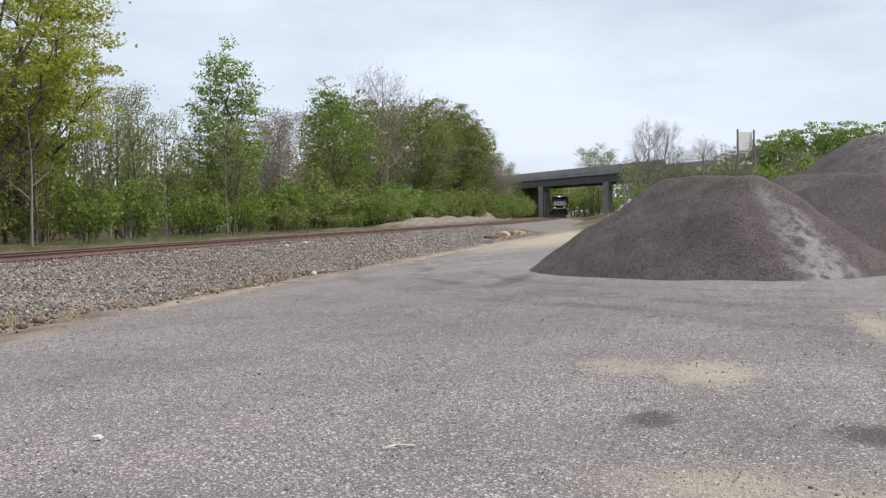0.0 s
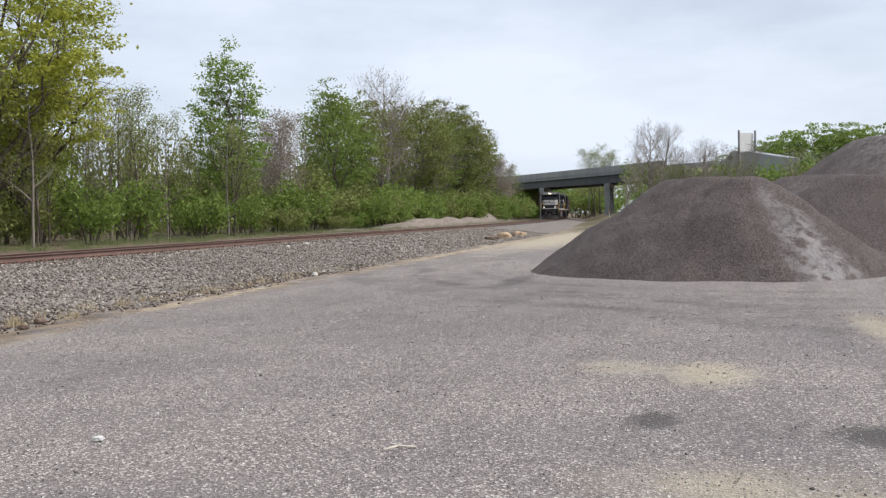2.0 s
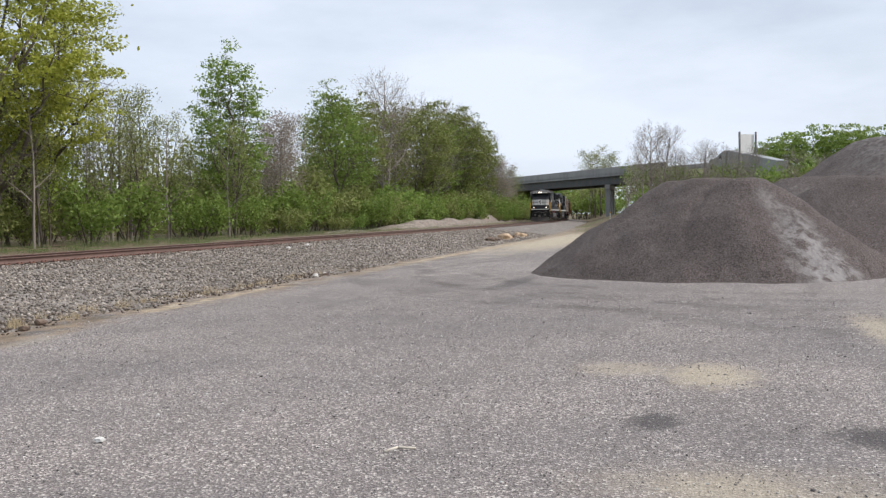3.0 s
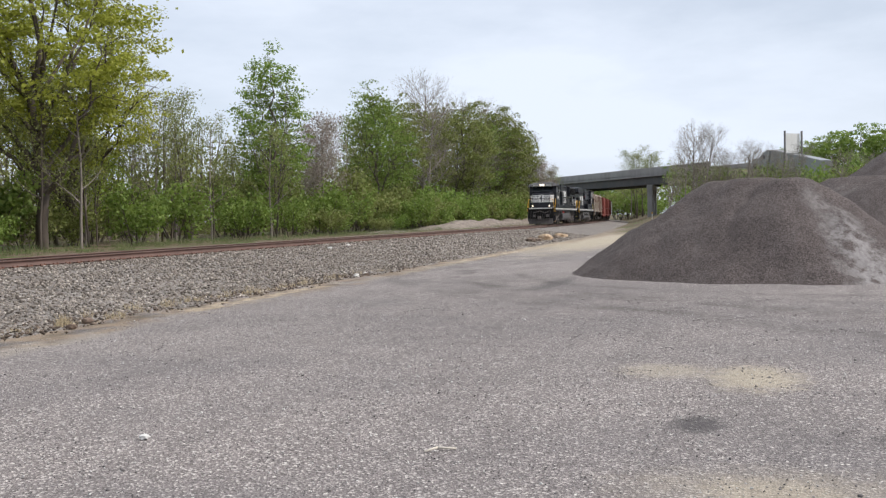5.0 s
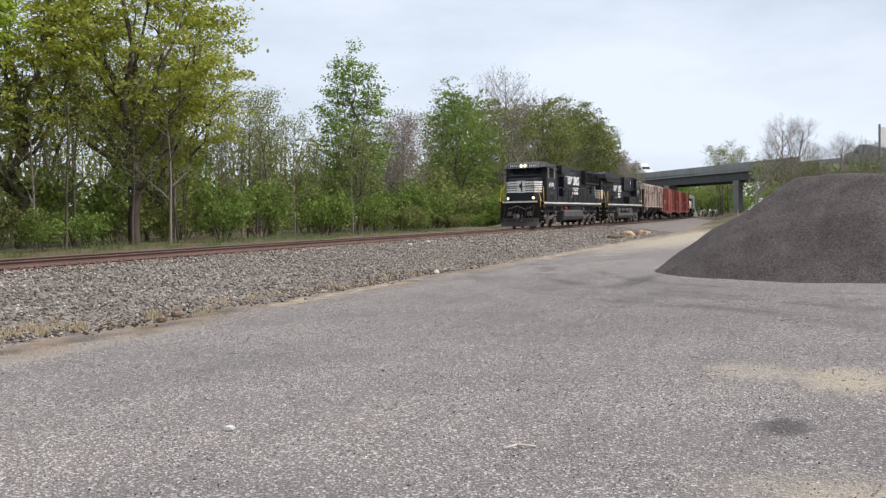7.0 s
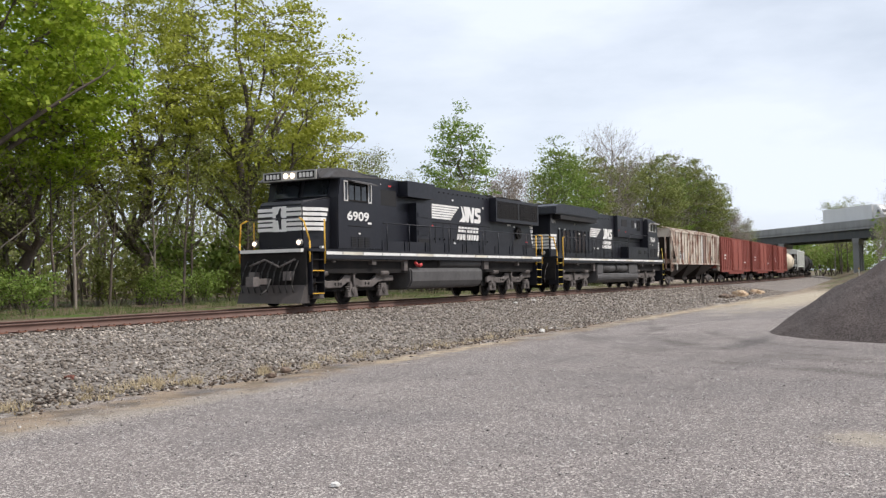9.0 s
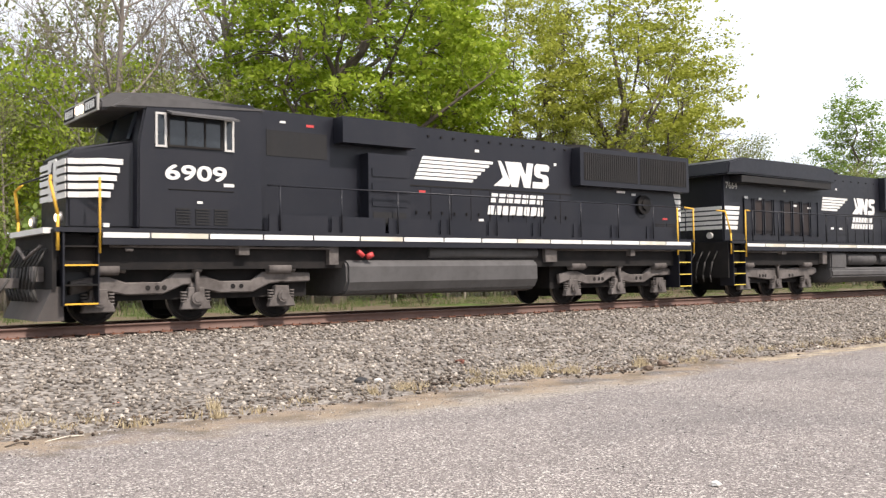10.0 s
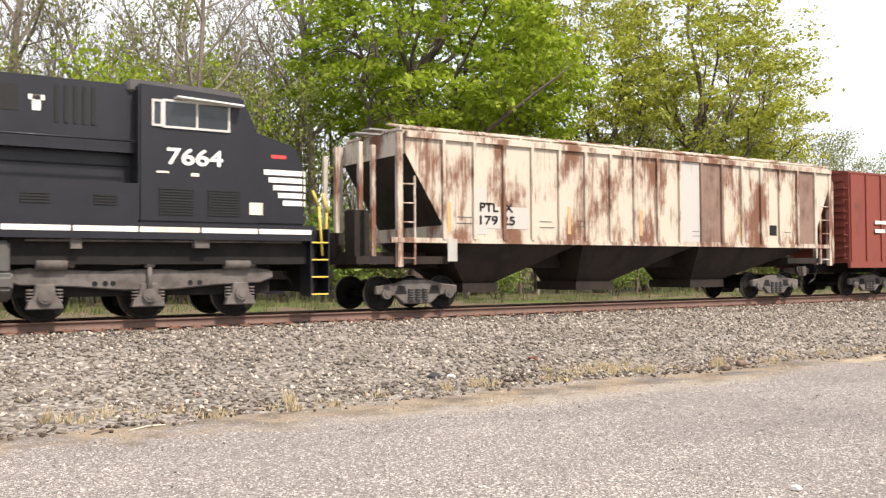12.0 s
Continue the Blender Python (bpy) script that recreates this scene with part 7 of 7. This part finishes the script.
def build_truck(label, cab_mat, box_mat, short=False):
    """A tractor with box trailer; front at x = 0, trailing to +x."""
    v = tagged(new("semi_truck"), label, "truck", "trucks on the road bridge")
    bm = bmesh.new()
    prism(bm, [(0, 0.5), (6.2, 0.7), (6.2, 1.1), (4.6, 1.2), (4.6, 3.95), (3.6, 3.9), (2.6, 3.2), (1.9, 2.2), (0.25, 1.75), (0, 1.4)], -1.2, 1.2)
    bmesh.ops.recalc_face_normals(bm, faces=bm.faces)
    soften(bm, 0.12, 2)
    part("cab", bm, cab_mat, v, "rounded tractor cab with roof fairing")
    for s in (-1, 1):
        outline(v, "door_window", M_GLASS, [(2.45, 2.2), (3.5, 2.2), (3.5, 2.9), (2.8, 2.9)], s * 1.2, s * 1.215)
    outline(v, "windscreen", M_GLASS, [(1.88, 2.25), (1.93, 2.22), (2.58, 3.05), (2.5, 3.05)], -1.0, 1.0)
    spans = ((5.0, 17.2),) if short else ((5.0, 21.2),)
    for a, b in spans:
        slab(v, "trailer_box", box_mat, [(a, b, -1.28, 1.28, 1.2, 4.1)], 0.03, "tall box trailer")
        slab(v, "trailer_frame", M_DARK, [(a + 0.3, b - 0.3, -0.5, 0.5, 0.9, 1.2)])
        slab(v, "rear_door_frame", M_REDMARK, [(b, b + 0.02, -1.2, 1.2, 1.2, 1.5)])
    axles = [1.1, 4.6, 5.8] + ([14.9, 16.1] if short else [18.6, 19.9])
    bm = bmesh.new()
    rod(bm, (0, -1.25, 0), (0, -0.95, 0), 0.5, 20)
    rod(bm, (0, 0.95, 0), (0, 1.25, 0), 0.5, 20)
    me = bpy.data.meshes.new("wheel_pair")
    bm.to_mesh(me)
    bm.free()
    me.materials.append(M_TYRE)
    for x in axles:
        w = new("wheel_pair", me)
        w.parent = v
        w.location = (x, 0, 0.5)
    return v


TRUCK_OUT = build_truck("white semi truck with a long box trailer crossing the bridge", M_TRAILER, M_TRAILER)
TRUCK_IN = build_truck("silver-grey semi truck with a short box trailer on the road", M_GREYTRAILER, M_GREYTRAILER, True)


# ---- sign, stones and scraps ----
def build_sign():
    b = tagged(new("billboard"), "tall pale billboard on two dark posts beside the road", "billboard")
    x, y = 170.0, -8.9
    for q in (0, -3.0):
        bm = bmesh.new()
        rod(bm, (x, y + q, 0), (x, y + q, 15.6), 0.16, 8)
        rod(bm, (x - 0.1, y + q, 0), (x - 0.1, y + q, 11.5), 0.28, 8)
        part("post", bm, M_GIRDER, b)
    slab(b, "panel", M_WHITE, [(x + 0.2, x + 0.3, y - 2.8, y - 0.2, 11.9, 15.2)], 0.02, "pale back of the sign panel")
    slab(b, "cross_beam", M_GREYTRAILER, [(x + 0.08, x + 0.2, y - 3.0, y, 11.7, 11.82)])
    # the sign faces along the road
    b.matrix_basis = Matrix.Translation((x, y - 1.5, 0)) @ Matrix.Rotation(radians(37.8), 4, "Z") @ Matrix.Diagonal((1, 1.2, 1, 1)) @ Matrix.Translation((-x, 1.5 - y, 0))


build_sign()


def lump(name, label, category, x, y, z, sx, sy, sz, mat, seed, group=""):
    bm = bmesh.new()
    bmesh.ops.create_icosphere(bm, subdivisions=2, radius=1)
    for v in bm.verts:
        n = 1 + 0.35 * noise.noise(v.co * 1.7 + Vector((seed, 0, 0)))
        v.co = Vector((v.co.x * sx * n, v.co.y * sy * n, v.co.z * sz * n))
    ob = finish(name, bm, mat)
    ob.location = (x, y, z + sz * 0.55)
    ob.rotation_euler = (0, 0, seed * 1.3)
    return tagged(ob, label, category, group)


M_TANROCK = speckled("tan_sandstone", (0.30, 0.20, 0.12), (0.46, 0.33, 0.21), (0.58, 0.47, 0.34), 8, 0.95, 0.6)
M_BROWNROCK = speckled("brown_stone", (0.10, 0.07, 0.05), (0.18, 0.13, 0.10), (0.28, 0.22, 0.17), 8, 0.95, 0.6)
M_WHITEROCK = speckled("white_stone", (0.50, 0.49, 0.46), (0.68, 0.66, 0.62), (0.80, 0.78, 0.74), 20, 0.9, 0.4)
M_ORANGE = worn("faded_orange_plastic", (0.62, 0.12, 0.05), (0.40, 0.10, 0.05), 0.6, 0, 0.4)
M_REDWEED = speckled("reddish_weed", (0.08, 0.03, 0.022), (0.16, 0.06, 0.045), (0.24, 0.12, 0.08), 30, 0.95, 0.8)
M_CHAR = worn("tarry_black_lump", (0.02, 0.02, 0.022), (0.06, 0.058, 0.056), 0.8, 0, 0.6)
for k, (x, y, s, m) in enumerate(((62.5, 13.2, 0.42, M_BROWNROCK), (64.0, 13.0, 0.35, M_BROWNROCK), (67.0, 13.1, 0.62, M_TANROCK), (69.3, 13.3, 0.4, M_TANROCK), (72.2, 13.2, 0.36, M_BROWNROCK), (74.8, 13.4, 0.5, M_TANROCK), (76.2, 13.2, 0.34, M_TANROCK))):
    lump("boulder", "tan sandstone boulder beside the dirt road" if m is M_TANROCK else "brown dirt-crusted boulder beside the dirt road", "boulder", x, y, ground_height(x, y), s, s * 0.8, s * 0.55, m, k + 1, "boulders beside the dirt road")
for k, (x, y, s, m, what) in enumerate(((6.75, 4.85, 0.045, M_WHITEROCK, "small white stone on the gravel"), (27.6, 11.6, 0.12, M_WHITEROCK, "white stone at the foot of the ballast"), (28.6, 11.7, 0.09, M_WHITEROCK, "white stone at the foot of the ballast"), (28.2, 11.5, 0.1, M_BROWNROCK, "brown stone at the foot of the ballast"),
                                        (40.5, 17.4, 0.12, M_WHITEROCK, "white stone on the ballast"), (37.9, 17.2, 0.1, M_WHITEROCK, "white stone on the ballast"), (14.5, 11.6, 0.13, M_BROWNROCK, "dark brown stone at the ballast's foot"), (13.7, 11.3, 0.1, M_BROWNROCK, "dark brown stone at the ballast's foot"))):
    lump("stone", what, "stone", x, y, max(ground_height(x, y), bed_z(x, y - track_y(x))) - 0.01, s, s * 0.8, s * 0.6, m, k + 11, "loose stones")
for x, y, s, m, nm, what in ((8.25, 12.75, 0.16, M_CHAR, "tar_lump", "black lump of tar at the ballast's foot"), (8.55, 12.7, 0.11, M_WHITEROCK, "tar_lump", "grey-black broken lump beside the tar"), (4.35, 13.0, 0.055, M_ORANGE, "plastic_scrap", "torn scrap of faded orange plastic"), (11.0, 13.55, 0.13, M_REDWEED, "weed_clump", "low reddish weed clump on the ballast")):
    lump(nm, what, "debris", x, y, max(ground_height(x, y), bed_z(x, y - track_y(x))) - 0.02, s, s * 0.7, s * 0.45, m, x, "debris along the ballast")


def stick(x, y, ang, length, mat, label):
    bm = bmesh.new()
    d = Vector((math.cos(ang), math.sin(ang), 0)) * length / 2
    bend(bm, [(-d.x, -d.y, 0.01), (0.02, 0.03, 0.025), (d.x, d.y, 0.012)], 0.010, 5)
    ob = finish("stick", bm, mat)
    ob.location = (x, y, ground_height(x, y))
    tagged(ob, label, "stick", "sticks on the gravel")


M_DRYWOOD = worn("dry_bleached_wood", (0.62, 0.56, 0.47), (0.42, 0.36, 0.29), 0.9, 0, 0.3)
stick(6.85, 2.2, 2.2, 0.26, M_DRYWOOD, "pale dry twig lying on the gravel")
stick(3.15, 11.2, 0.3, 0.5, M_DRYWOOD, "pale dry stick at the foot of the ballast")
stick(2.6, 11.1, 0.5, 0.3, M_BARK, "dark broken stick at the foot of the ballast")
stick(33.0, 11.4, 0.2, 1.6, M_BARK, "dark fallen branch beside the ballast")


def build_post():
    p = tagged(new("marker_post"), "short white marker post in the grass near the bridge", "marker post")
    slab(p, "post", M_WHITE, [(150.0, 150.12, 11.9, 12.02, 0.6, 2.1)], 0.01)
    slab(p, "reflector", M_YELLOW, [(149.97, 150.0, 11.85, 12.07, 1.85, 2.1)])


build_post()


def build_mound():
    v, f = [], []
    xs, ds = np.arange(54, 200, 2.0), np.arange(6.2, 13, 0.7)
    for x in xs:
        for d in ds:
            h = 1.5 * math.exp(-((d - 9.6) / 2.0) ** 2) * min(1, (x - 53) / 70) * (0.75 + 0.5 * rng_noise(x, d, 0.16))
            v.append((x, track_y(x) + d, ground_height(x, track_y(x) + d) - 0.25 + max(0, h)))
    n = len(ds)
    i = np.arange(len(xs) - 1)[:, None] * n + np.arange(n - 1)[None, :]
    f = np.stack([i, i + n, i + n + 1, i + 1], -1).reshape(-1, 4)
    tagged(from_arrays("earth_bank", np.array(v), f, M_BANK, smooth=True), "low bank of grey-brown spoil beyond the track", "bank", kind="structure")


M_BANK = speckled("spoil_bank", (0.13, 0.105, 0.085), (0.24, 0.20, 0.17), (0.36, 0.31, 0.26), 6, 0.95, 0.6)
build_mound()


# ---- loose gravel on the lot ----
def build_gravel():
    n = 60000
    r = np.sqrt(np.random.uniform(5.0 ** 2, 24.0 ** 2, n)) * np.random.uniform(0.75, 1.0, n)
    a = np.radians(np.random.uniform(-16, 100, n))
    x, y = r * np.cos(a), r * np.sin(a)
    k = y < 12.5
    x, y = x[k], y[k]
    s = np.random.uniform(0.004, 0.011, len(x)) * np.where(np.random.rand(len(x)) < 0.03, 2.0, 1.0)
    p = np.array([(u, w, ground_height(u, w) + 0.002) for u, w in zip(x, y)])
    tagged(stones("loose_gravel", p, s, M_GRIT, 0.6), "loose grey and white gravel scattered over the lot", "gravel", kind="stuff")


build_gravel()


def build_clods():
    n = 2600
    x = np.random.uniform(0.5, 34, n)
    y = 11.9 + np.random.normal(0, 0.28, n) + np.array([0.6 * rng_noise(q, 0, 0.25, 7.0) for q in x])
    s = np.random.uniform(0.012, 0.05, n)
    p = np.array([(u, w, max(ground_height(u, w), bed_z(u, w - RAIL_Y)) + 0.004) for u, w in zip(x, y)])
    tagged(stones("earth_clods", p, s, M_CLOD, 0.6), "dark brown clods and crumbs of earth along the ballast's foot", "soil", kind="stuff")


M_CLOD = island("earth_clod", [(0.0, (0.035, 0.026, 0.02)), (0.6, (0.11, 0.08, 0.06)), (1.0, (0.26, 0.20, 0.15))])
build_clods()


def motions():
    x0 = 3.86
    for v, length in TRAIN:
        walk(v, train_rows(x0, length))
        x0 += length
    for w, x, r in WHEELS:
        walk(w, [(k / 30, pose(x, 0, r, 0, -math.degrees(SPEED * k / 30 / r), 0)) for k in range(361)])
    # the white truck comes over the bridge from the far side
    turn = math.degrees(math.atan2(-ALONG.y, -ALONG.x))
    walk(TRUCK_OUT, [(t, pose(*on_road(22.0 + 24.0 * (t - 8.5), 3.0, ROAD_Z), 0, 0, turn)) for t in range(0, 13)])
    # the grey one goes the other way, slowing behind the bushes
    stops = ((0, 89.0), (0.8, 72.0), (1.5, 56.0), (2.2, 50.0), (3, 48.0), (4, 47.5), (6, 47.5), (12, 47.5))
    walk(TRUCK_IN, [(t, pose(*on_road(s, -3.0, road_height(s)), 0, math.degrees(math.atan2(road_height(s) - road_height(s + 16), 16)), turn + 180)) for t, s in stops])


motions()
